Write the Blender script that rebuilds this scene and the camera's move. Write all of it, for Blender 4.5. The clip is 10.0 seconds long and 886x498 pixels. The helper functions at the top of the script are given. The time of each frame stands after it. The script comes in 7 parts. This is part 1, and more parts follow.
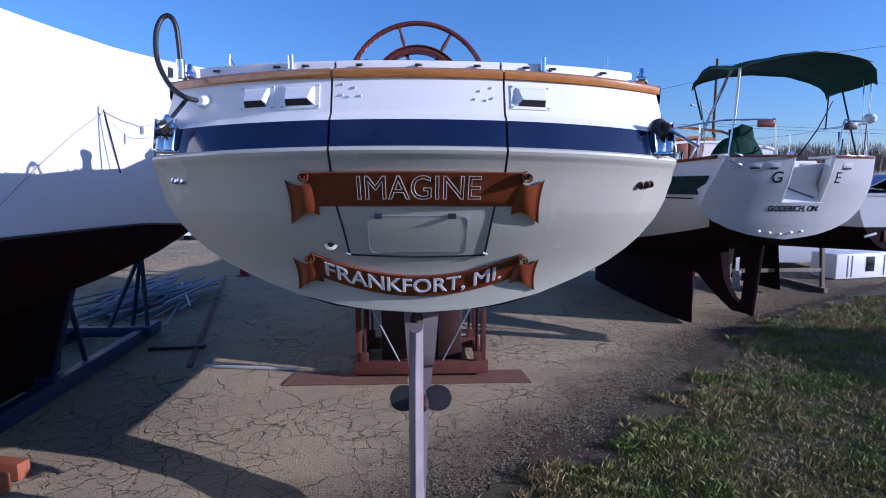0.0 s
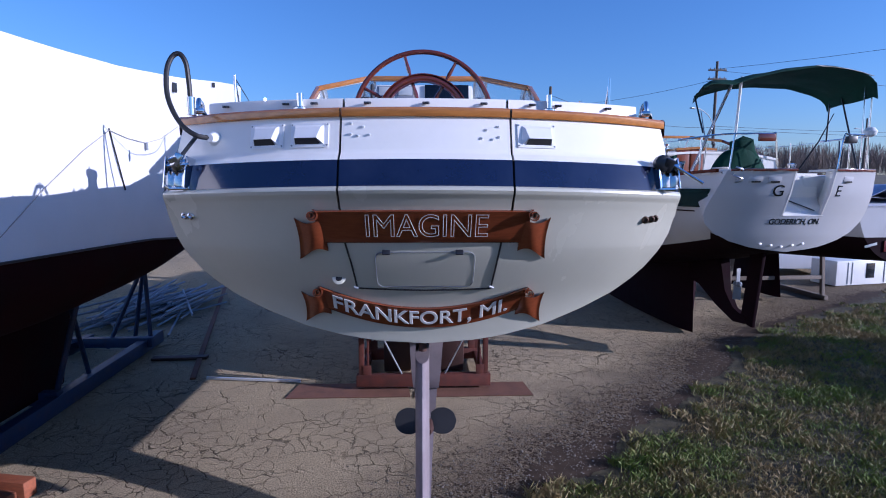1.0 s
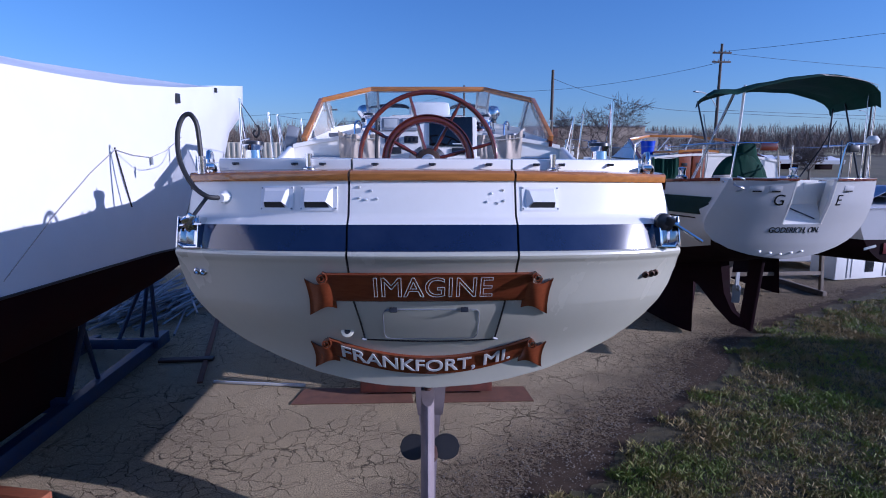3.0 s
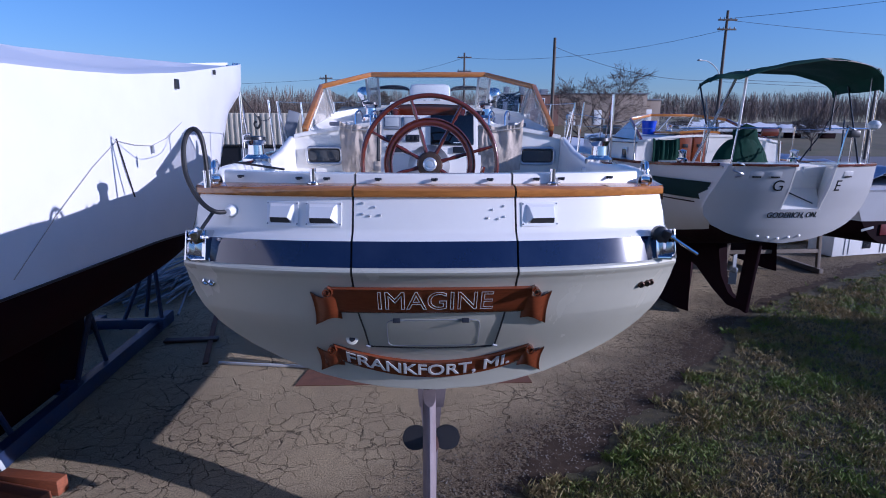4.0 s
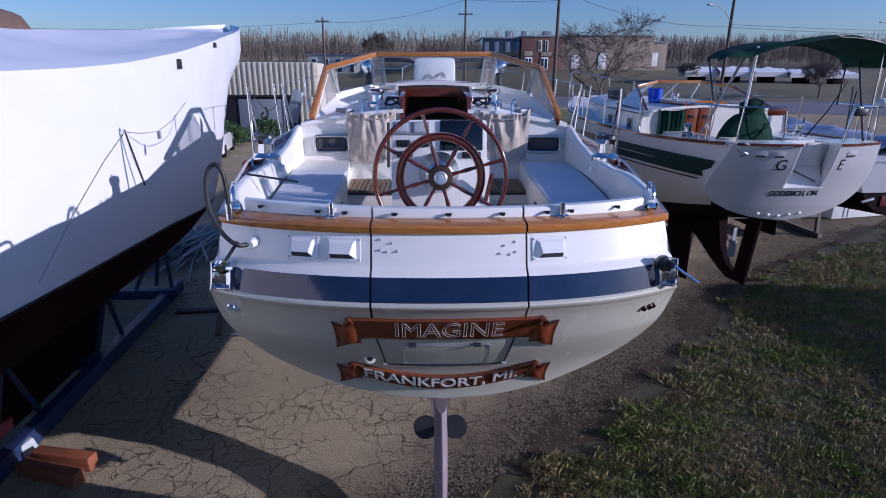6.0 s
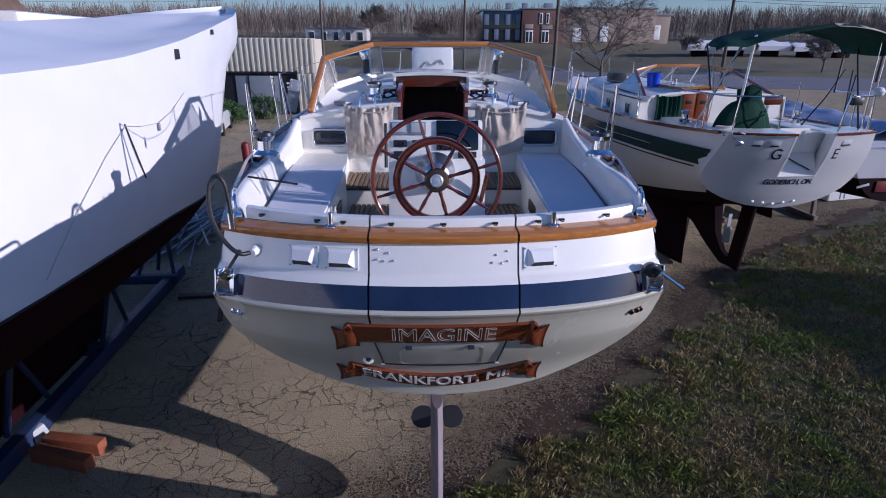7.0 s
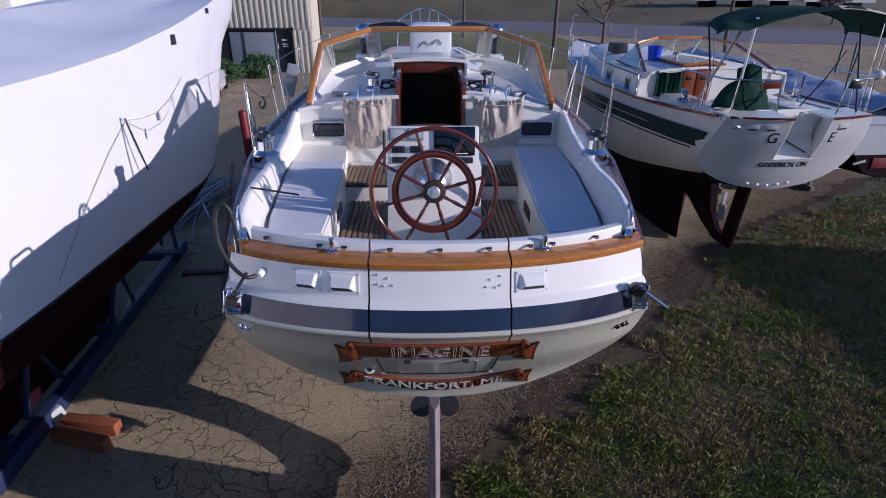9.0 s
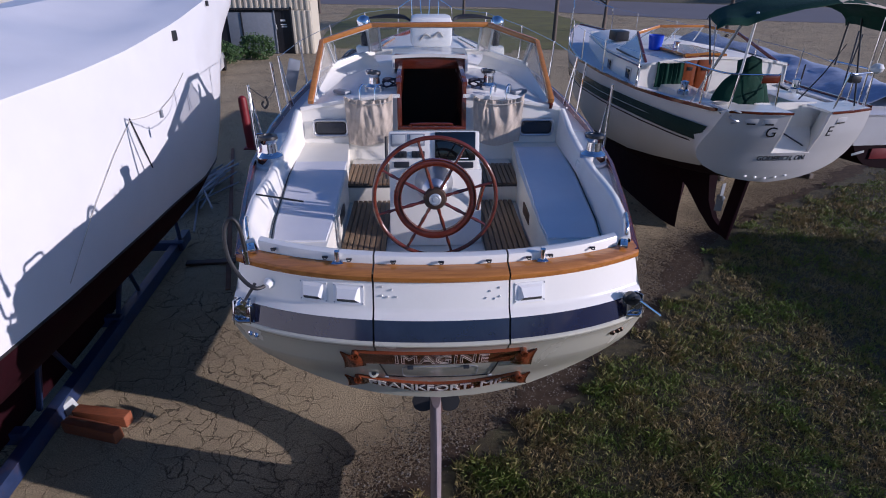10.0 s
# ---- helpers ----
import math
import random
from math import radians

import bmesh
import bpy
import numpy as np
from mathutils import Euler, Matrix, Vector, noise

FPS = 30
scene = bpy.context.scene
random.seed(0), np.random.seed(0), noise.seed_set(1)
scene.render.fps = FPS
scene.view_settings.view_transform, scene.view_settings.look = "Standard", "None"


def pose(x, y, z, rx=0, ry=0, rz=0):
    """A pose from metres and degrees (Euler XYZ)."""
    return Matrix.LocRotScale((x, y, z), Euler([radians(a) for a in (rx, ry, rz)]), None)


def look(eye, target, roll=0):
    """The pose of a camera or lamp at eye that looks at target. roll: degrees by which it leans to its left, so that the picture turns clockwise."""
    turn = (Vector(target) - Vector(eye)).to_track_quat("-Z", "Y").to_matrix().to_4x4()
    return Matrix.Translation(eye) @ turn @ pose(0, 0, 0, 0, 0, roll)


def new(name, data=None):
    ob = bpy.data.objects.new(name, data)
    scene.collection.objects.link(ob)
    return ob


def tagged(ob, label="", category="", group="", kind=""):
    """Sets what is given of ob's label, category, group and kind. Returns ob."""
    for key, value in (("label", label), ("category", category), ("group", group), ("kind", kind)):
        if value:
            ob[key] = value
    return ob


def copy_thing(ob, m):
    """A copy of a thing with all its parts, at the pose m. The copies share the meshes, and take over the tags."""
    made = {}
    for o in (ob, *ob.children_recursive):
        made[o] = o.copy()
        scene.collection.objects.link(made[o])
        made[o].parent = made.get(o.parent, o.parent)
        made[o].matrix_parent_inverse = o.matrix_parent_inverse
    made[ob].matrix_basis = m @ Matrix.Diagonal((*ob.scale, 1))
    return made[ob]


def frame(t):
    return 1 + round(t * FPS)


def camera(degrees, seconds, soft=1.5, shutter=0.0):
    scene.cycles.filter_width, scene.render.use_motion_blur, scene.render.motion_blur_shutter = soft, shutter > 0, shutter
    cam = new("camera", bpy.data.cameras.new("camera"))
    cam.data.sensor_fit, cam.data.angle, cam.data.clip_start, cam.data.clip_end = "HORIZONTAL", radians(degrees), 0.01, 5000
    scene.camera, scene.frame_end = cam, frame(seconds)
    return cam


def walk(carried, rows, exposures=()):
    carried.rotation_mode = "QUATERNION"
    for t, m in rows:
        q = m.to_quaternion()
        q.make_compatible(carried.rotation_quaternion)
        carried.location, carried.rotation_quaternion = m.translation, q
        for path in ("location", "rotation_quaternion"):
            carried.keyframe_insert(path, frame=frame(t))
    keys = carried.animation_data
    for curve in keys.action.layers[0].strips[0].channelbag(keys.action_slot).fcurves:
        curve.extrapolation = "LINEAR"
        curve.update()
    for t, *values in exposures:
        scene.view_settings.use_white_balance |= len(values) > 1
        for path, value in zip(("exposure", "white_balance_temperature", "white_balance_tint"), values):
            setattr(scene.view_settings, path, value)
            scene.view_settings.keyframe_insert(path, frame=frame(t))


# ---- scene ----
cam = camera(77.8, 10.0, soft=1.0)
PATH = [
    (0, (-0.002, 0.505, 2.648), (0.087, 2.489, 2.41), 0.1),
    (0.5, (-0.026, 0.504, 2.724), (0.063, 2.488, 2.487), 0.1),
    (1, (-0.04, 0.497, 2.827), (0.05, 2.481, 2.59), 0.12),
    (1.5, (-0.027, 0.499, 2.921), (0.061, 2.483, 2.684), 0.15),
    (2, (-0.025, 0.495, 3.007), (0.062, 2.479, 2.768), 0.15),
    (2.5, (-0.049, 0.485, 3.114), (0.038, 2.466, 2.85), 0.18),
    (4, (-0.081, 0.445, 3.475), (0.007, 2.397, 3.05), 0.25),
    (4.5, (-0.101, 0.427, 3.592), (-0.014, 2.368, 3.117), 0.25),
    (5, (-0.136, 0.439, 3.717), (-0.048, 2.367, 3.194), 0.28),
    (5.5, (-0.165, 0.452, 3.839), (-0.077, 2.367, 3.269), 0.3),
    (7, (-0.138, 0.389, 4.162), (-0.049, 2.26, 3.461), 0.35),
    (7.5, (-0.133, 0.385, 4.268), (-0.043, 2.241, 3.528), 0.38),
    (8, (-0.137, 0.386, 4.374), (-0.048, 2.225, 3.593), 0.4),
    (8.5, (-0.125, 0.393, 4.486), (-0.034, 2.216, 3.667), 0.4),
    (9, (-0.122, 0.398, 4.591), (-0.033, 2.205, 3.738), 0.4),
    (9.5, (-0.124, 0.393, 4.705), (-0.034, 2.183, 3.817), 0.4),
    (10, (-0.133, 0.382, 4.818), (-0.045, 2.156, 3.898), 0.4),
]
walk(cam, [(t, look(eye, target, roll)) for t, eye, target, roll in PATH],
     exposures=[(0, 0.31, 4600, 28), (2.5, 0.08, 4520, 31), (5.5, -0.10, 4680, 30), (10, -0.17, 5050, 28)])

# ---- light: low sun from starboard and a little astern, clear sky ----
SUN_WAY = Vector((-1.56, 0.47, -0.45)).normalized()
world = bpy.data.worlds.new("sky")
scene.world = world
world.use_nodes = True
wn = world.node_tree.nodes
sky = wn.new("ShaderNodeTexSky")
sky.sky_type = "NISHITA"
sky.sun_disc = False
sky.sun_elevation = math.asin(-SUN_WAY.z)
sky.sun_rotation = math.atan2(-SUN_WAY.x, -SUN_WAY.y)
sky.air_density, sky.dust_density, sky.ozone_density = 1.25, 0.3, 4.5
world.node_tree.links.new(sky.outputs[0], wn["Background"].inputs[0])
wn["Background"].inputs[1].default_value = 0.104
sun = new("sun", bpy.data.lights.new("sun", "SUN"))
sun.data.energy, sun.data.angle, sun.data.color = 5.4, radians(0.5), (1.0, 0.83, 0.60)
sun.matrix_world = look((30, -9, 12), Vector((30, -9, 12)) + SUN_WAY)
GRASS_COUNT = 450000

# ---- materials ----
def mat(name, col, rough=0.5, metal=0.0, var=0.12, scale=6.0, bump=0.05, bscale=80.0, coat=0.0, stretch=(1, 1, 1),
        stain=None, stain_amount=0.0, stain_scale=1.5, random_each=0.0, trans=0.0):
    m = bpy.data.materials.new(name)
    m.use_nodes = True
    nt = m.node_tree
    n, l = nt.nodes, nt.links
    b = n["Principled BSDF"]
    b.inputs["Roughness"].default_value = rough
    b.inputs["Metallic"].default_value = metal
    b.inputs["Coat Weight"].default_value = coat
    b.inputs["Transmission Weight"].default_value = trans
    co = n.new("ShaderNodeTexCoord")
    mp = n.new("ShaderNodeMapping")
    mp.inputs["Scale"].default_value = stretch
    l.new(co.outputs["Object"], mp.inputs[0])
    big = n.new("ShaderNodeTexNoise")
    big.inputs["Scale"].default_value = scale
    big.inputs["Detail"].default_value = 6
    fine = n.new("ShaderNodeTexNoise")
    fine.inputs["Scale"].default_value = bscale
    fine.inputs["Detail"].default_value = 4
    l.new(mp.outputs[0], big.inputs["Vector"])
    l.new(mp.outputs[0], fine.inputs["Vector"])
    mix = n.new("ShaderNodeMix")
    mix.data_type = "RGBA"
    mix.inputs[6].default_value = (*[c * (1 - var) for c in col], 1)
    mix.inputs[7].default_value = (*[min(1, c * (1 + var)) for c in col], 1)
    add = n.new("ShaderNodeMath")
    add.operation = "MULTIPLY_ADD"
    add.inputs[1].default_value = 0.35
    l.new(fine.outputs[0], add.inputs[0])
    sc = n.new("ShaderNodeMapRange")
    sc.inputs[1].default_value, sc.inputs[2].default_value = 0.3, 0.7
    sc.inputs[3].default_value, sc.inputs[4].default_value = 0.0, 0.65
    l.new(big.outputs[0], sc.inputs[0])
    l.new(sc.outputs[0], add.inputs[2])
    l.new(add.outputs[0], mix.inputs[0])
    out = mix.outputs[2]
    if random_each:
        oi = n.new("ShaderNodeObjectInfo")
        hv = n.new("ShaderNodeHueSaturation")
        rg = n.new("ShaderNodeMapRange")
        rg.inputs[3].default_value, rg.inputs[4].default_value = 1 - random_each, 1 + random_each
        l.new(oi.outputs["Random"], rg.inputs[0])
        l.new(rg.outputs[0], hv.inputs["Value"])
        l.new(out, hv.inputs["Color"])
        out = hv.outputs[0]
    if stain:
        st = n.new("ShaderNodeTexNoise")
        st.inputs["Scale"].default_value = stain_scale
        st.inputs["Detail"].default_value = 8
        st.inputs["Roughness"].default_value = 0.65
        l.new(mp.outputs[0], st.inputs["Vector"])
        rm = n.new("ShaderNodeMapRange")
        rm.inputs[1].default_value, rm.inputs[2].default_value = 0.52, 0.75
        rm.inputs[4].default_value = stain_amount
        l.new(st.outputs[0], rm.inputs[0])
        sm = n.new("ShaderNodeMix")
        sm.data_type = "RGBA"
        sm.inputs[7].default_value = (*stain, 1)
        l.new(rm.outputs[0], sm.inputs[0])
        l.new(out, sm.inputs[6])
        out = sm.outputs[2]
    l.new(out, b.inputs["Base Color"])
    if bump:
        bp = n.new("ShaderNodeBump")
        bp.inputs["Strength"].default_value = bump
        bp.inputs["Distance"].default_value = 0.01
        l.new(fine.outputs[0], bp.inputs["Height"])
        l.new(bp.outputs[0], b.inputs["Normal"])
    rr = n.new("ShaderNodeMapRange")
    rr.inputs[3].default_value, rr.inputs[4].default_value = max(0.02, rough * 0.8), min(1, rough * 1.25)
    l.new(big.outputs[0], rr.inputs[0])
    l.new(rr.outputs[0], b.inputs["Roughness"])
    return m


GEL = mat("white gelcoat", (0.82, 0.80, 0.735), 0.22, var=0.03, scale=2.5, bump=0.01, bscale=40, coat=0.3,
          stain=(0.62, 0.58, 0.48), stain_amount=0.18, stain_scale=1.3)
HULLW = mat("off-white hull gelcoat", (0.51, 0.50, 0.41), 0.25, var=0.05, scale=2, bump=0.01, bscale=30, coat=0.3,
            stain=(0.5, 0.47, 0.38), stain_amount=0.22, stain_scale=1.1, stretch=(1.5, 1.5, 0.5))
DECK = mat("cream deck gelcoat", (0.74, 0.72, 0.64), 0.4, var=0.05, scale=3, bump=0.03, bscale=120,
           stain=(0.45, 0.40, 0.28), stain_amount=0.2, stain_scale=2)
NONSKID = mat("pale grey nonskid deck", (0.66, 0.67, 0.70), 0.7, var=0.05, scale=3, bump=0.3, bscale=300,
              stain=(0.75, 0.75, 0.72), stain_amount=0.3, stain_scale=3)
ROOFW = mat("white painted deck", (0.84, 0.82, 0.76), 0.55, var=0.04, scale=3, bump=0.04, bscale=160,
            stain=(0.60, 0.56, 0.46), stain_amount=0.2, stain_scale=1.6)
for m_, lvl in ((ROOFW, 0.25), (NONSKID, 0.2)):
    m_.node_tree.nodes["Principled BSDF"].inputs["Specular IOR Level"].default_value = lvl
NAVY = mat("navy stripe", (0.008, 0.013, 0.045), 0.12, var=0.2, scale=4, bump=0.0, coat=0.5,
           stain=(0.05, 0.06, 0.09), stain_amount=0.25, stain_scale=2)
GREENSTRIPE = mat("dark green stripe", (0.012, 0.03, 0.028), 0.2, var=0.2, bump=0, coat=0.4)
TEAK = mat("varnished teak", (0.42, 0.17, 0.035), 0.2, var=0.3, scale=5, bump=0.03, bscale=60, coat=0.6, stretch=(1, 12, 12),
           stain=(0.2, 0.07, 0.012), stain_amount=0.5, stain_scale=2)
MAHOG = mat("varnished mahogany", (0.115, 0.022, 0.008), 0.16, var=0.35, scale=6, bump=0.02, bscale=50, coat=0.7, stretch=(1, 8, 8),
            stain=(0.1, 0.02, 0.008), stain_amount=0.5, stain_scale=2)
BANNER = mat("stained carved wood", (0.165, 0.042, 0.014), 0.24, var=0.2, scale=7, bump=0.08, bscale=40, coat=0.4, stretch=(2, 14, 14),
             stain=(0.07, 0.018, 0.008), stain_amount=0.4, stain_scale=1.6)
GRATE = mat("weathered teak slats", (0.20, 0.135, 0.075), 0.7, var=0.3, scale=9, bump=0.2, bscale=90, stretch=(12, 1, 12), random_each=0.15)
CHROME = mat("polished stainless steel", (0.72, 0.73, 0.75), 0.10, 1.0, var=0.05, scale=5, bump=0.0)
ALU = mat("brushed aluminium", (0.55, 0.56, 0.58), 0.35, 1.0, var=0.08, scale=12, bump=0.05)
BLACK = mat("black rubber", (0.012, 0.012, 0.013), 0.5, var=0.2, bump=0.05)
DARKP = mat("dark plastic", (0.02, 0.021, 0.024), 0.35, var=0.15, bump=0.02)
SCREEN = mat("black display glass", (0.004, 0.005, 0.006), 0.06, var=0.1, bump=0.0, coat=0.5)
GREYP = mat("grey instrument plastic", (0.22, 0.24, 0.27), 0.4, var=0.1, bump=0.02)
WHITEP = mat("white plastic", (0.78, 0.78, 0.76), 0.35, var=0.04, bump=0.01)
CANVAS = mat("beige canvas", (0.50, 0.43, 0.35), 0.9, var=0.15, scale=5, bump=0.25, bscale=220,
             stain=(0.24, 0.19, 0.14), stain_amount=0.5, stain_scale=4)
GREENC = mat("dark green canvas", (0.010, 0.040, 0.028), 0.85, var=0.25, scale=4, bump=0.25, bscale=200,
             stain=(0.03, 0.07, 0.055), stain_amount=0.4, stain_scale=3)
GREENC.node_tree.nodes["Principled BSDF"].inputs["Specular IOR Level"].default_value = 0.1
WRAP = mat("white shrink wrap film", (0.71, 0.715, 0.735), 0.35, var=0.03, scale=3, bump=0.12, bscale=5,
           stain=(0.62, 0.62, 0.6), stain_amount=0.15, stain_scale=0.8)
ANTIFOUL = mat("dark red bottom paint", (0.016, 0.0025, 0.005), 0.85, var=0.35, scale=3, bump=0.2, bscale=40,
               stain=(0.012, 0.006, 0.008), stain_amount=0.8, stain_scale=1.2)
NAVYFOUL = mat("dark maroon bottom paint", (0.012, 0.004, 0.007), 0.8, var=0.3, bump=0.1)
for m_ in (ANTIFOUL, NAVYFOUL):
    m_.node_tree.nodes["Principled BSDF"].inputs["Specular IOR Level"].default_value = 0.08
RUDDERM = mat("mauve-grey bottom paint", (0.21, 0.175, 0.185), 0.7, var=0.2, scale=5, bump=0.15, bscale=50,
              stain=(0.30, 0.265, 0.265), stain_amount=0.5, stain_scale=4)
BRONZE = mat("dull bronze", (0.10, 0.065, 0.045), 0.5, 0.8, var=0.3, bump=0.1)
RUST = mat("rusty red-painted steel", (0.085, 0.020, 0.011), 0.75, 0.0, var=0.4, scale=9, bump=0.25, bscale=70,
           stain=(0.06, 0.024, 0.014), stain_amount=0.7, stain_scale=6)
RUSTPLATE = mat("rusted plate", (0.16, 0.075, 0.045), 0.85, 0.0, var=0.35, scale=6, bump=0.2, bscale=60,
                stain=(0.07, 0.03, 0.02), stain_amount=0.6, stain_scale=3)
BLUESTEEL = mat("dark blue painted steel", (0.016, 0.03, 0.085), 0.5, 0.0, var=0.3, scale=8, bump=0.1,
                stain=(0.08, 0.04, 0.025), stain_amount=0.5, stain_scale=5)
GALV = mat("galvanised tube", (0.42, 0.44, 0.47), 0.45, 0.9, var=0.2, scale=8, bump=0.05, random_each=0.2)
WOOD = mat("orange-brown timber", (0.24, 0.075, 0.03), 0.65, var=0.3, scale=5, bump=0.2, stretch=(2, 10, 10))
POLE = mat("weathered pole wood", (0.10, 0.08, 0.065), 0.85, var=0.3, scale=5, bump=0.3, stretch=(6, 6, 0.6))
BARK = mat("grey-brown bark", (0.13, 0.10, 0.08), 0.9, var=0.3, scale=12, bump=0.3)
CREAM = mat("cream ribbed metal cladding", (0.58, 0.53, 0.42), 0.45, var=0.06, scale=2, bump=0.02)
TANWALL = mat("tan masonry", (0.33, 0.27, 0.21), 0.85, var=0.1, scale=3, bump=0.2)
BRICK = mat("brown brick", (0.16, 0.085, 0.065), 0.85, var=0.2, scale=10, bump=0.2)
SHOPDARK = mat("dark shopfront", (0.012, 0.012, 0.015), 0.5, var=0.3, bump=0.02)
GLASSDARK = mat("dark window glass", (0.02, 0.024, 0.03), 0.05, var=0.2, bump=0.0, coat=0.5)
RED = mat("red vinyl", (0.42, 0.012, 0.012), 0.45, var=0.15)
BLUEP = mat("bright blue plastic", (0.015, 0.06, 0.55), 0.35, var=0.1, bump=0.02)
CARWHITE = mat("white car paint", (0.75, 0.75, 0.75), 0.2, var=0.02, bump=0, coat=0.6)
GOLD = mat("white lettering paint", (0.58, 0.56, 0.53), 0.4, var=0.05, bump=0)
GOLDL = mat("worn pale lettering", (0.50, 0.47, 0.42), 0.5, var=0.2, bump=0)
SATIN = mat("satin steel", (0.75, 0.75, 0.74), 0.28, 0.7, var=0.05, bump=0)
BROWNC = mat("brown canvas", (0.13, 0.085, 0.06), 0.9, var=0.3, scale=4, bump=0.25, bscale=60)
INK = mat("black lettering", (0.012, 0.014, 0.016), 0.3, var=0.1, bump=0)
# dark brown that carries deep shade in its colour, as in the cabin
SHADEBROWN = mat("dark brown for deeply shaded places", (0.045, 0.018, 0.012), 0.6, var=0.3, bump=0.1)
VINYL = mat("grey vinyl", (0.42, 0.45, 0.46), 0.5, var=0.1, bump=0.05)
ROPE = mat("weathered rope", (0.42, 0.40, 0.36), 0.9, var=0.2, bump=0.3, bscale=200)
LEAFM = mat("green shrub leaves", (0.045, 0.095, 0.022), 0.6, var=0.5, scale=6, bump=0.1)
FARWOOD = mat("leafless woodland", (0.20, 0.155, 0.125), 0.95, var=0.3, scale=0.08, bump=0.0, bscale=1.5,
              stain=(0.17, 0.16, 0.12), stain_amount=0.6, stain_scale=0.04)
ROADM = mat("pale worn road", (0.155, 0.145, 0.155), 0.85, var=0.12, scale=0.3, bump=0.15, bscale=8)
LAWN = mat("dry autumn lawn", (0.13, 0.11, 0.06), 0.95, var=0.35, scale=0.12, bump=0.4, bscale=30,
           stain=(0.05, 0.085, 0.02), stain_amount=0.7, stain_scale=0.2)

VERGE = mat("green and brown verge", (0.15, 0.14, 0.036), 0.95, var=0.35, scale=0.5, bump=0.4, bscale=30,
            stain=(0.13, 0.10, 0.05), stain_amount=0.7, stain_scale=0.3)
BAYBLUE = mat("pale blue-grey bay panel", (0.16, 0.18, 0.24), 0.3, var=0.1, bump=0)
PALEW = mat("pale rendered wall", (0.45, 0.43, 0.40), 0.8, var=0.08, bump=0.05)
BORDER = mat("pale translucent vinyl border", (0.55, 0.53, 0.48), 0.4, var=0.08, bump=0.05, bscale=30)
BORDER.node_tree.nodes["Principled BSDF"].inputs["Alpha"].default_value = 0.35
DKTEAK = mat("dark orange-brown varnished doors", (0.20, 0.05, 0.012), 0.3, var=0.25, scale=5, bump=0.03, coat=0.4, stretch=(10, 1, 1))
DARKLINE = mat("dark navy rope", (0.015, 0.017, 0.035), 0.85, var=0.3, bump=0.3, bscale=200)
GREYWOOD = mat("grey weathered timber", (0.20, 0.17, 0.14), 0.85, var=0.25, scale=6, bump=0.2, stretch=(6, 6, 1))
PILEM = mat("dull scaffold tube", (0.26, 0.26, 0.28), 0.5, 0.3, var=0.3, scale=8, bump=0.1, random_each=0.4)
SIDEW = mat("white weathered gelcoat", (0.54, 0.54, 0.545), 0.3, var=0.05, scale=2, bump=0.01, bscale=30, coat=0.2,
            stain=(0.5, 0.47, 0.40), stain_amount=0.25, stain_scale=1.1)
DKRED = mat("dark red painted post", (0.16, 0.008, 0.012), 0.5, var=0.2, bump=0.1)


def clear_glass():
    m = bpy.data.materials.new("clear glass")
    m.use_nodes = True
    b = m.node_tree.nodes["Principled BSDF"]
    b.inputs["Base Color"].default_value = (0.9, 0.93, 0.93, 1)
    b.inputs["Roughness"].default_value = 0.02
    b.inputs["Transmission Weight"].default_value = 1.0
    b.inputs["IOR"].default_value = 1.02
    b.inputs["Coat Weight"].default_value = 0.25
    return m


GLASS = clear_glass()


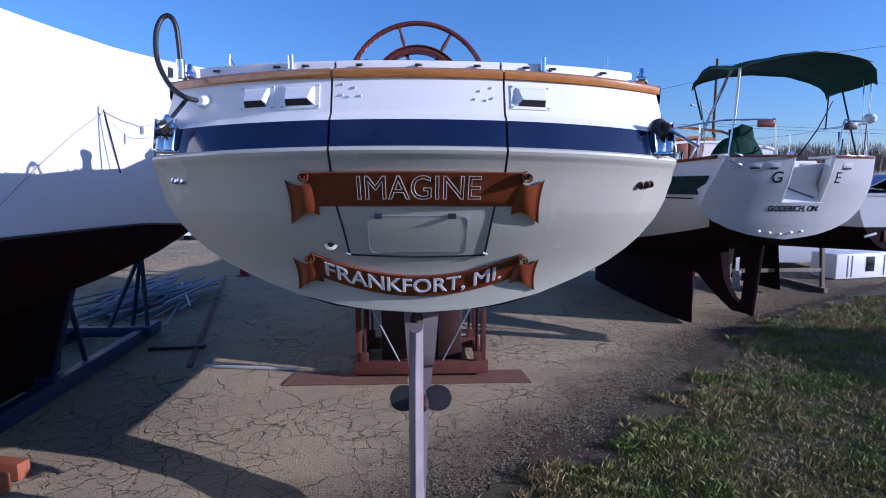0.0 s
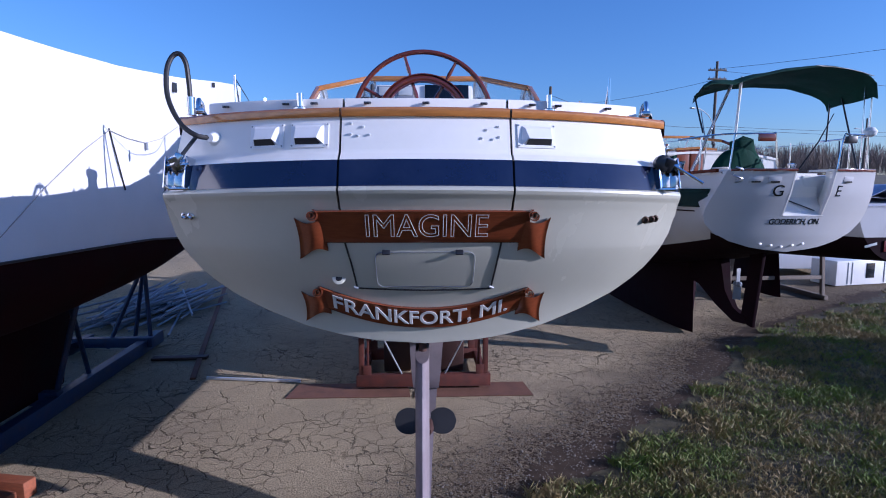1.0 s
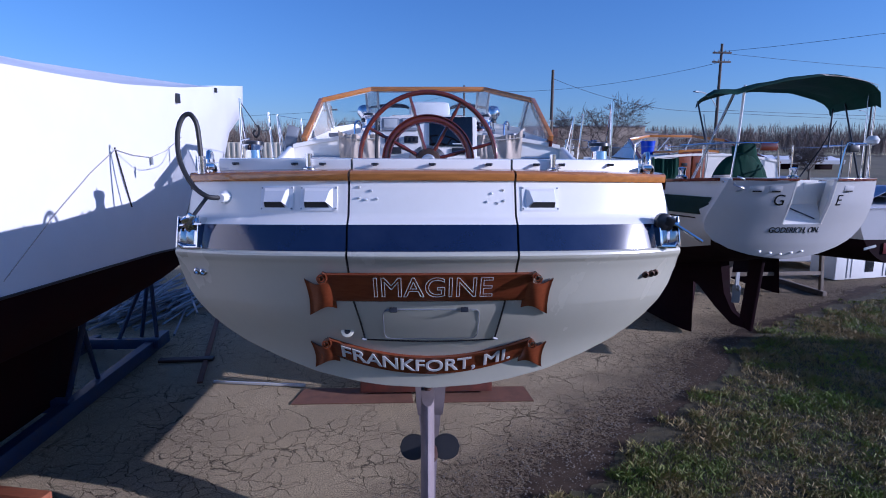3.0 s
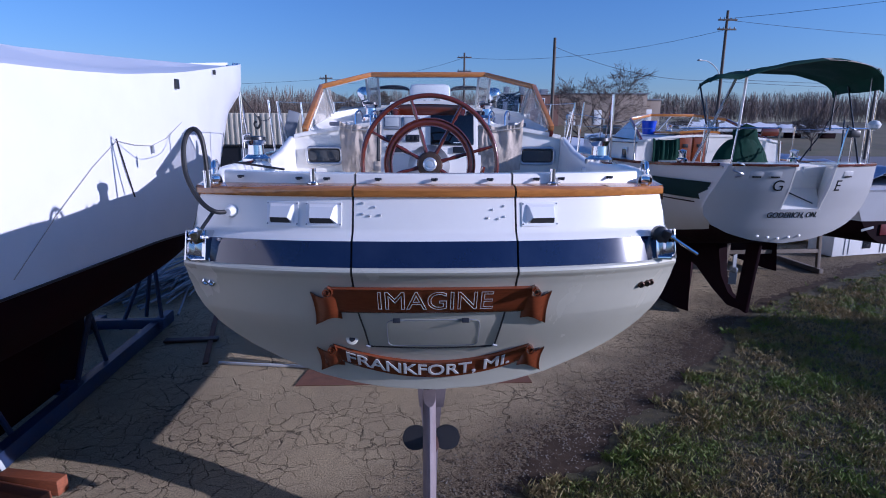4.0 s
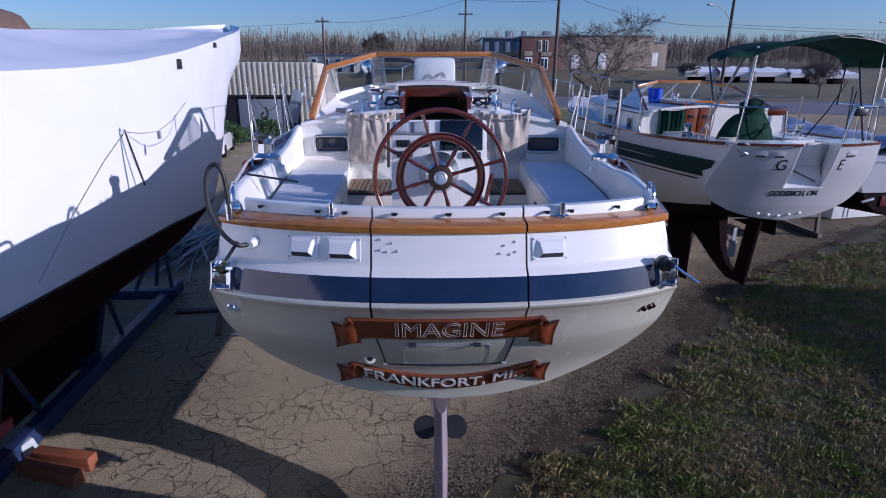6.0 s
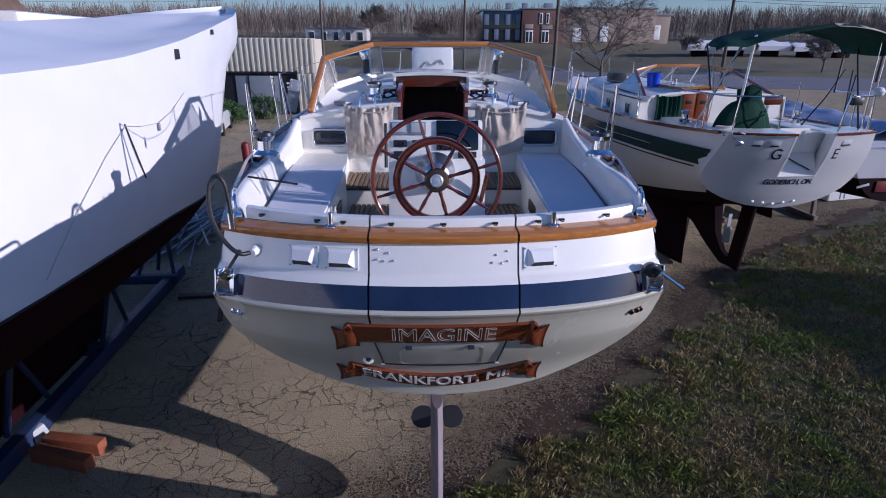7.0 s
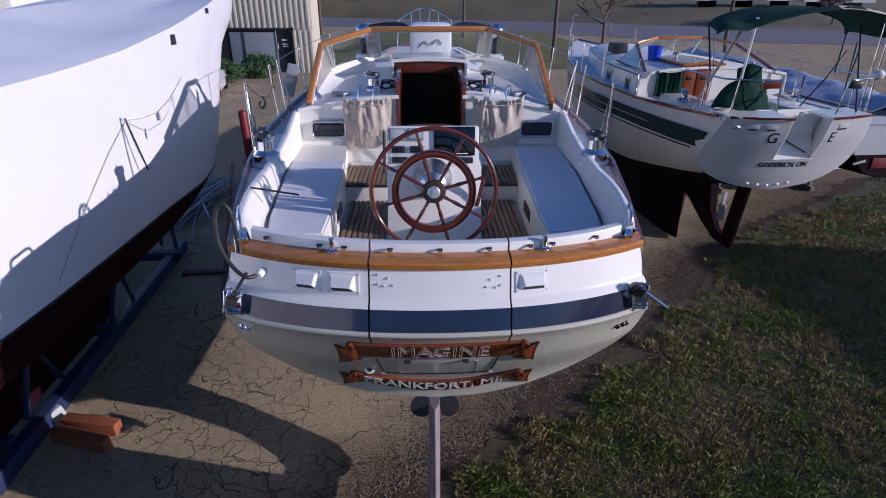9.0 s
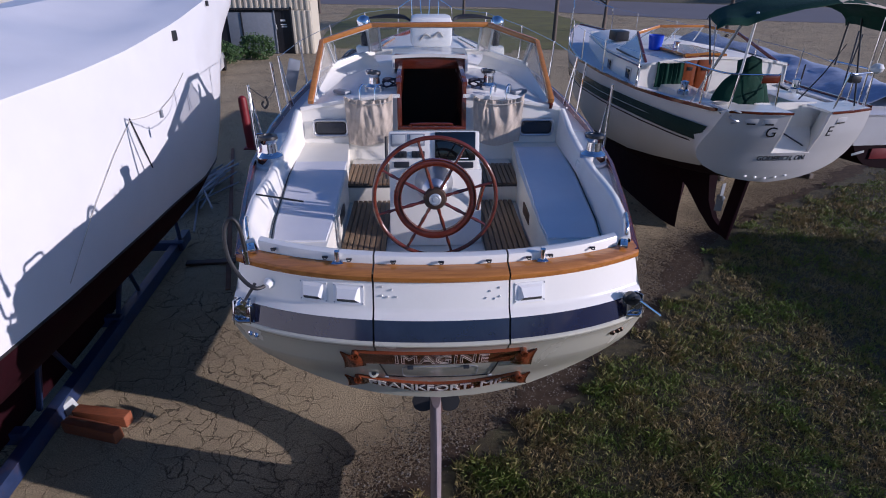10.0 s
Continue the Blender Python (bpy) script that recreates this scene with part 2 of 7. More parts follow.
def asphalt():
    """Worn pale asphalt: stone grain, broad stains, a net of open cracks."""
    m = bpy.data.materials.new("cracked worn asphalt")
    m.use_nodes = True
    nt = m.node_tree
    n, l = nt.nodes, nt.links
    b = n["Principled BSDF"]
    b.inputs["Roughness"].default_value = 0.92
    b.inputs["Specular IOR Level"].default_value = 0.15
    co = n.new("ShaderNodeTexCoord")

    def noise_at(scale, detail=5, rough=0.6, vec=None):
        t = n.new("ShaderNodeTexNoise")
        t.inputs["Scale"].default_value, t.inputs["Detail"].default_value, t.inputs["Roughness"].default_value = scale, detail, rough
        l.new(vec or co.outputs["Object"], t.inputs["Vector"])
        return t

    def ramp(src, a, c, lo=0.0, hi=1.0):
        r = n.new("ShaderNodeMapRange")
        r.inputs[1].default_value, r.inputs[2].default_value, r.inputs[3].default_value, r.inputs[4].default_value = a, c, lo, hi
        l.new(src, r.inputs[0])
        return r.outputs[0]

    def mixc(fac, a, c):
        x = n.new("ShaderNodeMix")
        x.data_type = "RGBA"
        for s, i in ((a, 6), (c, 7)):
            if isinstance(s, tuple):
                x.inputs[i].default_value = (*s, 1)
            else:
                l.new(s, x.inputs[i])
        l.new(fac, x.inputs[0])
        return x.outputs[2]

    def mul(a, c):
        x = n.new("ShaderNodeMath")
        x.operation = "MULTIPLY"
        l.new(a, x.inputs[0])
        if isinstance(c, float):
            x.inputs[1].default_value = c
        else:
            l.new(c, x.inputs[1])
        return x.outputs[0]

    grain = noise_at(64, 4, 0.8)
    mid = noise_at(9, 6)
    wide = noise_at(0.55, 6)
    col = mixc(ramp(grain.outputs[0], 0.38, 0.62), (0.12, 0.096, 0.059), (0.60, 0.49, 0.31))
    col = mixc(ramp(mid.outputs[0], 0.35, 0.7, 0.0, 0.4), col, (0.36, 0.296, 0.19))
    col = mixc(ramp(wide.outputs[0], 0.45, 0.7, 0.0, 0.5), col, (0.19, 0.155, 0.11))
    warp = n.new("ShaderNodeVectorMath")
    warp.operation = "MULTIPLY_ADD"
    wob = noise_at(3.0, 4)
    l.new(wob.outputs["Color"], warp.inputs[0])
    warp.inputs[1].default_value = (0.35, 0.35, 0)
    l.new(co.outputs["Object"], warp.inputs[2])
    cracks = None
    for scale, width in ((1.7, 0.013), (5.2, 0.030)):
        v = n.new("ShaderNodeTexVoronoi")
        v.feature = "DISTANCE_TO_EDGE"
        v.inputs["Scale"].default_value = scale
        l.new(warp.outputs[0], v.inputs["Vector"])
        c = ramp(v.outputs["Distance"], 0.0, width, 1.0, 0.0)
        zone = ramp(noise_at(0.8 if scale < 3 else 0.6, 3).outputs[0], 0.40, 0.56)
        c = mul(c, mul(zone, ramp(noise_at(4.0, 3).outputs[0], 0.32, 0.46)))
        if cracks is None:
            cracks = c
        else:
            x = n.new("ShaderNodeMath")
            x.operation = "MAXIMUM"
            l.new(cracks, x.inputs[0])
            l.new(c, x.inputs[1])
            cracks = x.outputs[0]
    col = mixc(mul(cracks, 0.85), col, (0.03, 0.024, 0.019))
    # trodden dirt that thins out from the grass border over the asphalt
    sep = n.new("ShaderNodeVectorMath")
    sep.operation = "DOT_PRODUCT"
    sep.inputs[1].default_value = (-0.677, 0.736, 0.0)
    l.new(co.outputs["Object"], sep.inputs[0])
    reach = n.new("ShaderNodeMath")
    reach.operation = "MULTIPLY_ADD"
    reach.inputs[1].default_value = -1.5
    l.new(noise_at(1.1, 8, 0.65).outputs[0], reach.inputs[0])
    l.new(sep.outputs["Value"], reach.inputs[2])
    dirt = mul(ramp(reach.outputs[0], 3.05, 3.95, 1.0, 0.0), ramp(grain.outputs[0], 0.25, 0.75, 1.0, 0.55))
    col = mixc(mul(dirt, 0.9), col, mixc(ramp(grain.outputs[0], 0.35, 0.65), (0.040, 0.028, 0.018), (0.10, 0.075, 0.052)))
    l.new(col, b.inputs["Base Color"])
    h = n.new("ShaderNodeMath")
    h.operation = "SUBTRACT"
    l.new(mul(grain.outputs[0], 0.6), h.inputs[0])
    l.new(cracks, h.inputs[1])
    bp = n.new("ShaderNodeBump")
    bp.inputs["Strength"].default_value, bp.inputs["Distance"].default_value = 1.0, 0.022
    l.new(h.outputs[0], bp.inputs["Height"])
    l.new(bp.outputs[0], b.inputs["Normal"])
    return m


ASPHALT = asphalt()
GRAVELM = mat("dirt and fine gravel", (0.066, 0.047, 0.031), 0.95, var=0.45, scale=7, bump=0.8, bscale=70,
              stain=(0.036, 0.026, 0.018), stain_amount=0.7, stain_scale=2)
GRAVELM.node_tree.nodes["Principled BSDF"].inputs["Specular IOR Level"].default_value = 0.15
SOIL = mat("dark soil under grass", (0.060, 0.050, 0.022), 0.95, var=0.7, scale=6, bump=1.0, bscale=130,
           stain=(0.035, 0.045, 0.012), stain_amount=0.8, stain_scale=3)


def grass_mat():
    m = bpy.data.materials.new("mixed green and straw grass")
    m.use_nodes = True
    nt = m.node_tree
    n, l = nt.nodes, nt.links
    b = n["Principled BSDF"]
    b.inputs["Roughness"].default_value = 0.7
    geo = n.new("ShaderNodeNewGeometry")
    co = n.new("ShaderNodeTexCoord")
    t = n.new("ShaderNodeTexNoise")
    t.inputs["Scale"].default_value, t.inputs["Detail"].default_value = 1.3, 8
    l.new(co.outputs["Object"], t.inputs["Vector"])
    r = n.new("ShaderNodeValToRGB")
    els = r.color_ramp.elements
    els[0].position, els[0].color = 0.39, (0.27, 0.205, 0.085, 1)
    els[1].position, els[1].color = 0.64, (0.125, 0.178, 0.022, 1)
    e = els.new(0.51)
    e.color = (0.175, 0.165, 0.045, 1)
    a = n.new("ShaderNodeMath")
    a.operation = "MULTIPLY_ADD"
    a.inputs[1].default_value = 0.20
    l.new(geo.outputs["Random Per Island"], a.inputs[0])
    s = n.new("ShaderNodeMath")
    s.operation = "SUBTRACT"
    s.inputs[1].default_value = 0.10
    l.new(t.outputs[0], s.inputs[0])
    l.new(s.outputs[0], a.inputs[2])
    l.new(a.outputs[0], r.inputs[0])
    l.new(r.outputs[0], b.inputs["Base Color"])
    return m


GRASS = grass_mat()

# ---- mesh building ----
class Mesh:
    def __init__(self):
        self.v, self.f = [], []

    def add(self, vs, fs):
        o = len(self.v)
        self.v += [tuple(p) for p in vs]
        self.f += [tuple(i + o for i in q) for q in fs]
        return self

    def box(self, c, size, rot=(0, 0, 0), bev=0.004):
        bm = bmesh.new()
        bmesh.ops.create_cube(bm, size=1)
        for q in bm.verts:
            q.co = Vector((q.co.x * size[0], q.co.y * size[1], q.co.z * size[2]))
        if bev:
            bmesh.ops.bevel(bm, geom=bm.edges[:], offset=min(bev, min(size) * 0.4), segments=2, affect="EDGES", profile=0.6)
        m = pose(*c, *rot)
        bm.verts.index_update()
        self.add([m @ q.co for q in bm.verts], [[q.index for q in f.verts] for f in bm.faces])
        bm.free()
        return self

    def bar(self, p0, p1, w, h, up=(0, 0, 1), bev=0.004):
        """A bevelled bar from p0 to p1, w wide and h high."""
        p0, p1 = Vector(p0), Vector(p1)
        d = p1 - p0
        z = Vector(up)
        x = d.cross(z)
        if x.length < 1e-6:
            x = Vector((1, 0, 0))
        x.normalize()
        z = x.cross(d).normalized()
        r = Matrix((x, d.normalized(), z)).transposed().to_4x4()
        m = Matrix.Translation((p0 + p1) / 2) @ r
        t = Mesh().box((0, 0, 0), (w, d.length, h), bev=bev)
        return self.add([m @ Vector(q) for q in t.v], t.f)

    def tube(self, pts, r, n=8, closed=False):
        pts = [Vector(p) for p in pts]
        rs = r if isinstance(r, (list, tuple)) else [r] * len(pts)
        rings, side = [], None
        k = len(pts)
        for i, p in enumerate(pts):
            a = pts[(i - 1) % k] if closed or i else p
            c = pts[(i + 1) % k] if closed or i < k - 1 else p
            d = (c - a).normalized()
            if side is None:
                side = d.orthogonal().normalized()
            side = (side - d * side.dot(d)).normalized()
            o = d.cross(side)
            rings.append([p + rs[i] * (math.cos(2 * math.pi * j / n) * side + math.sin(2 * math.pi * j / n) * o) for j in range(n)])
        fs = []
        for i in range(k if closed else k - 1):
            for j in range(n):
                a, c = i * n, ((i + 1) % k) * n
                fs.append((a + j, a + (j + 1) % n, c + (j + 1) % n, c + j))
        if not closed:
            fs += [tuple(range(n))[::-1], tuple((k - 1) * n + j for j in range(n))]
        return self.add([q for ring in rings for q in ring], fs)

    def cyl(self, p0, p1, r0, r1=None, n=16):
        return self.tube([p0, p1], [r0, r0 if r1 is None else r1], n)

    def lathe(self, prof, m=Matrix(), n=24):
        """prof: (radius, height) pairs from bottom to top, turned round m's z axis."""
        vs = [m @ Vector((r * math.cos(2 * math.pi * j / n), r * math.sin(2 * math.pi * j / n), z)) for r, z in prof for j in range(n)]
        fs = [(i * n + j, i * n + (j + 1) % n, (i + 1) * n + (j + 1) % n, (i + 1) * n + j) for i in range(len(prof) - 1) for j in range(n)]
        fs += [tuple(range(n))[::-1], tuple((len(prof) - 1) * n + j for j in range(n))]
        return self.add(vs, fs)

    def grid(self, rows):
        k = len(rows[0])
        fs = [(i * k + j, i * k + j + 1, (i + 1) * k + j + 1, (i + 1) * k + j) for i in range(len(rows) - 1) for j in range(k - 1)]
        return self.add([p for r in rows for p in r], fs)

    def slab(self, rows, off):
        """A sheet with thickness: the grid of points and its copy moved by off, closed round the rim."""
        k, h = len(rows[0]), len(rows)
        off = Vector(off)
        a = [Vector(p) for r in rows for p in r]
        c = [p + off for p in a]
        o = len(a)
        fs = []
        for i in range(h - 1):
            for j in range(k - 1):
                q = (i * k + j, i * k + j + 1, (i + 1) * k + j + 1, (i + 1) * k + j)
                fs += [q, tuple(o + x for x in q[::-1])]
        rim = [j for j in range(k)] + [i * k + k - 1 for i in range(1, h)] + [(h - 1) * k + j for j in range(k - 2, -1, -1)] + [i * k for i in range(h - 2, 0, -1)]
        for x, y in zip(rim, rim[1:] + rim[:1]):
            fs.append((y, x, o + x, o + y))
        return self.add(a + c, fs)

    def prism(self, poly, z0, z1):
        k = len(poly)
        vs = [(x, y, z0) for x, y in poly] + [(x, y, z1) for x, y in poly]
        fs = [tuple(range(k))[::-1], tuple(range(k, 2 * k))] + [(i, (i + 1) % k, k + (i + 1) % k, k + i) for i in range(k)]
        return self.add(vs, fs)

    def moved(self, m):
        self.v = [tuple(m @ Vector(p)) for p in self.v]
        return self

    def data(self, name, material, smooth=35, fix=True):
        me = bpy.data.meshes.new(name)
        me.from_pydata(self.v, [], self.f)
        if fix:
            bm = bmesh.new()
            bm.from_mesh(me)
            bmesh.ops.recalc_face_normals(bm, faces=bm.faces[:])
            bm.to_mesh(me)
            bm.free()
        me.materials.append(material)
        if smooth:
            me.polygons.foreach_set("use_smooth", [True] * len(me.polygons))
            me.set_sharp_from_angle(angle=radians(smooth))
        me.update()
        return me


def part(name, mesh, material, parent, label="", smooth=35):
    ob = new(name, mesh.data(name, material, smooth))
    ob.parent = parent
    return tagged(ob, label)


def thing(name, at, label, category, group="", kind="", rz=0):
    ob = new(name)
    ob.matrix_world = pose(*at, 0, 0, rz)
    ob.empty_display_size = 0.2
    return tagged(ob, label, category, group, kind)


def solo(name, mesh, material, label, category, group="", kind="", smooth=35):
    ob = new(name, mesh.data(name, material, smooth, fix=kind != "stuff"))
    return tagged(ob, label, category, group, kind)


def lerp(table, t):
    """Smooth reading of a table of (t, value)."""
    if t <= table[0][0]:
        return table[0][1]
    for (a, x), (c, y) in zip(table, table[1:]):
        if t <= c:
            return x + (y - x) * (t - a) / (c - a)
    return table[-1][1]


def arc(c, r, a0, a1, n, ax, ay):
    c, ax, ay = Vector(c), Vector(ax), Vector(ay)
    return [c + r * (math.cos(a) * ax + math.sin(a) * ay) for a in [radians(a0 + (a1 - a0) * i / n) for i in range(n + 1)]]


def curve_pts(pts, n=6):
    """Catmull-Rom through the points."""
    p = [Vector(q) for q in pts]
    p = [2 * p[0] - p[1]] + p + [2 * p[-1] - p[-2]]
    out = []
    for i in range(1, len(p) - 2):
        for k in range(n):
            t = k / n
            out.append(0.5 * (2 * p[i] + (p[i + 1] - p[i - 1]) * t + (2 * p[i - 1] - 5 * p[i] + 4 * p[i + 1] - p[i + 2]) * t * t
                              + (3 * p[i] - p[i - 1] - 3 * p[i + 1] + p[i + 2]) * t ** 3))
    out.append(p[-2])
    return out


def letters(text, size, material, parent, place, name="lettering", extrude=0.0015, width=1.0, outline=0.0, bold=0.0):
    """Text in the built-in font as a mesh. place: (u, v) in metres from the text's middle -> point."""
    cu = bpy.data.curves.new(name, "FONT")
    cu.body, cu.size, cu.align_x, cu.align_y = text, size, "CENTER", "CENTER"
    cu.extrude, cu.bevel_depth, cu.bevel_resolution = extrude, bold, 0
    if outline:
        cu.extrude, cu.dimensions, cu.fill_mode, cu.bevel_depth, cu.bevel_resolution, cu.resolution_u = 0.0, "2D", "NONE", outline, 1, 6
    ob = bpy.data.objects.new(name, cu)
    scene.collection.objects.link(ob)
    dg = bpy.context.evaluated_depsgraph_get()
    me = bpy.data.meshes.new_from_object(ob.evaluated_get(dg))
    bpy.data.objects.remove(ob)
    # one part for each letter: islands whose spans in x overlap belong together
    root = list(range(len(me.vertices)))

    def find(i):
        while root[i] != i:
            root[i] = root[root[i]]
            i = root[i]
        return i

    for e in me.edges:
        root[find(e.vertices[0])] = find(e.vertices[1])
    isl = {}
    for v in me.vertices:
        isl.setdefault(find(v.index), []).append(v.index)
    spans = sorted([min(me.vertices[i].co.x for i in q), max(me.vertices[i].co.x for i in q), q] for q in isl.values())
    groups = []
    for lo, hi, q in spans:
        if groups and min(hi, groups[-1][1]) - lo > 0.5 * (hi - lo):
            groups[-1][1] = max(hi, groups[-1][1])
            groups[-1][2] += q
        else:
            groups.append([lo, hi, list(q)])
    made = []
    for lo, hi, q in groups:
        idx = {i: k for k, i in enumerate(q)}
        m = Mesh()
        m.v = [tuple(place(me.vertices[i].co.x * width, me.vertices[i].co.y, me.vertices[i].co.z)) for i in q]
        m.f = [tuple(idx[i] for i in p.vertices) for p in me.polygons if p.vertices[0] in idx]
        made.append(part("letter", m, material, parent, "", 0))
    bpy.data.meshes.remove(me)
    return made

# ---- the main sailboat, stern towards the camera ----
boat = thing("sailboat", (0, 3.2, 0), "white sailboat with navy stripe, stored ashore on a rusty steel cradle", "sailboat", rz=-0.5)
BOAT_IN = Matrix.Translation((0, -3.2, 0))


def bpart(name, mesh, material, parent=None, label="", smooth=35):
    """A part of the main boat, its mesh given in yard metres before the boat's slight turn."""
    mesh.moved(BOAT_IN)
    return part(name, mesh, material, parent or boat, label, smooth)


HALF = [(1.925, 0.02), (1.932, 0.20), (1.965, 0.43), (2.025, 0.67), (2.112, 0.89), (2.205, 1.075), (2.285, 1.18), (2.36, 1.255), (2.45, 1.31),
        (2.57, 1.355), (2.69, 1.37), (2.79, 1.36), (2.96, 1.325), (3.15, 1.28)]
STERN = [(1.90, 3.55), (1.925, 3.535), (2.03, 3.513), (2.15, 3.458), (2.257, 3.386), (2.39, 3.275), (2.493, 3.207), (2.62, 3.14), (2.70, 3.092), (2.755, 3.05), (2.782, 3.022),
         (2.797, 3.013), (2.808, 3.016), (2.817, 3.030), (2.94, 3.075), (2.950, 3.086), (2.970, 3.118), (2.982, 3.129), (3.15, 3.188), (3.24, 3.21)]


def stern_base(z):
    """The profile on the centre line; below the lip the knots are rounded into one fair curve."""
    k = max(0.0, min(0.09, (2.74 - z) * 0.7, (z - 1.90) * 1.0))
    return sum(lerp(STERN, z + k * (i / 4 - 1)) for i in range(9)) / 9


def stern_y(x, z):
    k = lerp([(2.5, 0), (2.8, 1)], z)
    return stern_base(z) + (0.10 + 0.05 * k) * x * x + (0.045 - 0.015 * k) * x ** 4


def stern_z(x, z):
    """The stripe and step sag a little towards the quarters."""
    return z - 0.018 * x * x * lerp([(2.4, 0), (2.7, 1), (2.95, 1), (3.15, 0.4)], z)


def on_stern(x, z, off=0.0):
    return Vector((x, stern_y(x, z) - off, stern_z(x, z)))


def stern_panel(z0, z1, x0, x1, nz=8, nx=14, thick=0.03, off=0.0):
    """A piece of the transom between two heights; x0, x1 are fixed metres, or None for the hull's edge."""
    rows = []
    for z in sorted({z0 + (z1 - z0) * i / nz for i in range(nz + 1)} | {z for z, _ in STERN if z0 < z < z1}):
        w = lerp(HALF, z)
        a, c = (-w if x0 is None else x0), (w if x1 is None else x1)
        rows.append([on_stern(a + (c - a) * j / nx, z, off) for j in range(nx + 1)])
    return Mesh().slab(rows, (0, thick, 0))


SEAM = 0.41
GAP = 0.0055
SIDES = ((None, -SEAM - GAP), (-SEAM + GAP, SEAM - GAP), (SEAM + GAP, None))
for a, c in SIDES:
    bpart("transom_panel", stern_panel(2.94, 3.15, a, c), GEL)
    bpart("transom_stripe", stern_panel(2.817, 2.94, a, c, off=0.001), NAVY, None, "glossy navy stripe")
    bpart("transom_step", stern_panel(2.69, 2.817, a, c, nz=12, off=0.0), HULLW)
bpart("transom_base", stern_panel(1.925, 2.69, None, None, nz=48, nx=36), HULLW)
bpart("transom_core", stern_panel(2.55, 3.14, None, None, nz=10, thick=0.05, off=-0.034), BLACK, None, "dark backing behind the seams")

B_TAB = [(3.45, 1.28), (4.3, 1.48), (5.3, 1.68), (6.5, 1.80), (8, 1.82), (9.5, 1.70), (11, 1.38), (12.5, 0.82), (13.6, 0.30), (14.1, 0.02)]
S_TAB = [(3.2, 3.11), (5, 3.12), (8, 3.18), (11, 3.32), (14.1, 3.5)]
K_TAB = [(3.6, 1.9), (4.5, 1.74), (5.5, 1.54), (6.5, 1.36), (8, 1.22), (9.5, 1.2), (11, 1.35), (12.5, 1.75), (13.6, 2.4), (14.1, 3.1)]


def hull_rows(first, ys, b_tab, s_tab, k_tab, n=14, power=0.62):
    """Rows of points, from one sheer over the keel to the other sheer, station by station."""
    rows = [first] if first else []
    for y in ys:
        b, s, k = lerp(b_tab, y), lerp(s_tab, y), lerp(k_tab, y)
        half = []
        for i in range(n + 1):
            a = math.pi / 2 * i / n
            half.append((b * math.cos(a) ** power if i < n else 0.0, y, s - (s - k) * math.sin(a) ** 1.25))
        rows.append(half + [(-x, y, z) for x, y, z in half[-2::-1]])
    return rows


levels = [3.14, 3.05, 2.96, 2.88, 2.80, 2.70, 2.6, 2.5, 2.4, 2.3, 2.2, 2.11, 2.02, 1.955]
half = [tuple(on_stern(lerp(HALF, z), z)) for z in levels] + [(0, 3.56, 1.925)]
first = half + [(-x, y, z) for x, y, z in half[-2::-1]]
ys = [3.95, 4.5, 5, 5.5, 6.2, 7, 8, 9, 10, 11, 11.8, 12.5, 13.1, 13.6, 14.1]
rows = hull_rows(first, ys, B_TAB, S_TAB, K_TAB)
top = Mesh()
for side in (0, 1):
    top.grid([(r if side == 0 else r[::-1])[:10] for r in rows])
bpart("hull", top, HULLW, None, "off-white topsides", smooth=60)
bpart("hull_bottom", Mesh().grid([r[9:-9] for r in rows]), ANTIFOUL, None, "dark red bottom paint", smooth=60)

# keel, skeg, rudder, propeller
def fin(y0, y1, z0, z1, top_shift, w0, w1):
    """A foil: chord y0..y1 at the foot z0, moved by top_shift at the head z1; w0, w1 its widths at foot and head."""
    m = Mesh()
    rows = []
    for z, w, s in ((z0, w0, 0), (z1, w1, top_shift)):
        ring = []
        for i in range(16):
            a = 2 * math.pi * i / 16
            c, q = math.cos(a), math.sin(a)
            ring.append(((w / 2) * q * (0.75 + 0.25 * -c), (y0 + y1) / 2 + s + (y1 - y0) / 2 * c, z))
        rows.append(ring + ring[:1])
    m.grid(rows)
    k = len(m.v) // 2
    m.f += [tuple(range(k - 1)), tuple(range(k, 2 * k - 1))]
    return m


bpart("keel", fin(7.75, 10.2, 0.14, 1.35, 0.1, 0.34, 0.30), ANTIFOUL, None, "dark red fin keel")
bpart("deadwood", fin(5.0, 7.9, 0.90, 1.80, 0.0, 0.05, 0.24), RUDDERM, None, "mauve-grey deadwood between keel and skeg")
outline = [(4.30, 0.45), (4.24, 0.34), (4.34, 0.27), (4.56, 0.26), (4.76, 0.33), (5.08, 0.69), (5.22, 0.90), (5.30, 1.75), (4.42, 1.75), (4.42, 1.42), (4.50, 1.29), (4.72, 1.20), (4.76, 0.88), (4.62, 0.62), (4.42, 0.49)]
sk = Mesh()
for y, z in outline:
    sk.v += [(-0.02 - 0.10 * (z - 0.2) / 1.5, y, z), (0.02 + 0.11 * (z - 0.2) / 1.5, y, z)]
n = len(outline)
sk.f = [tuple(2 * i for i in range(n)), tuple(2 * i + 1 for i in range(n))[::-1]] + [(2 * i, 2 * i + 1, (2 * i + 3) % (2 * n), (2 * i + 2) % (2 * n)) for i in range(n)]
bpart("skeg", sk, RUDDERM, None, "mauve-grey skeg")
blade = []
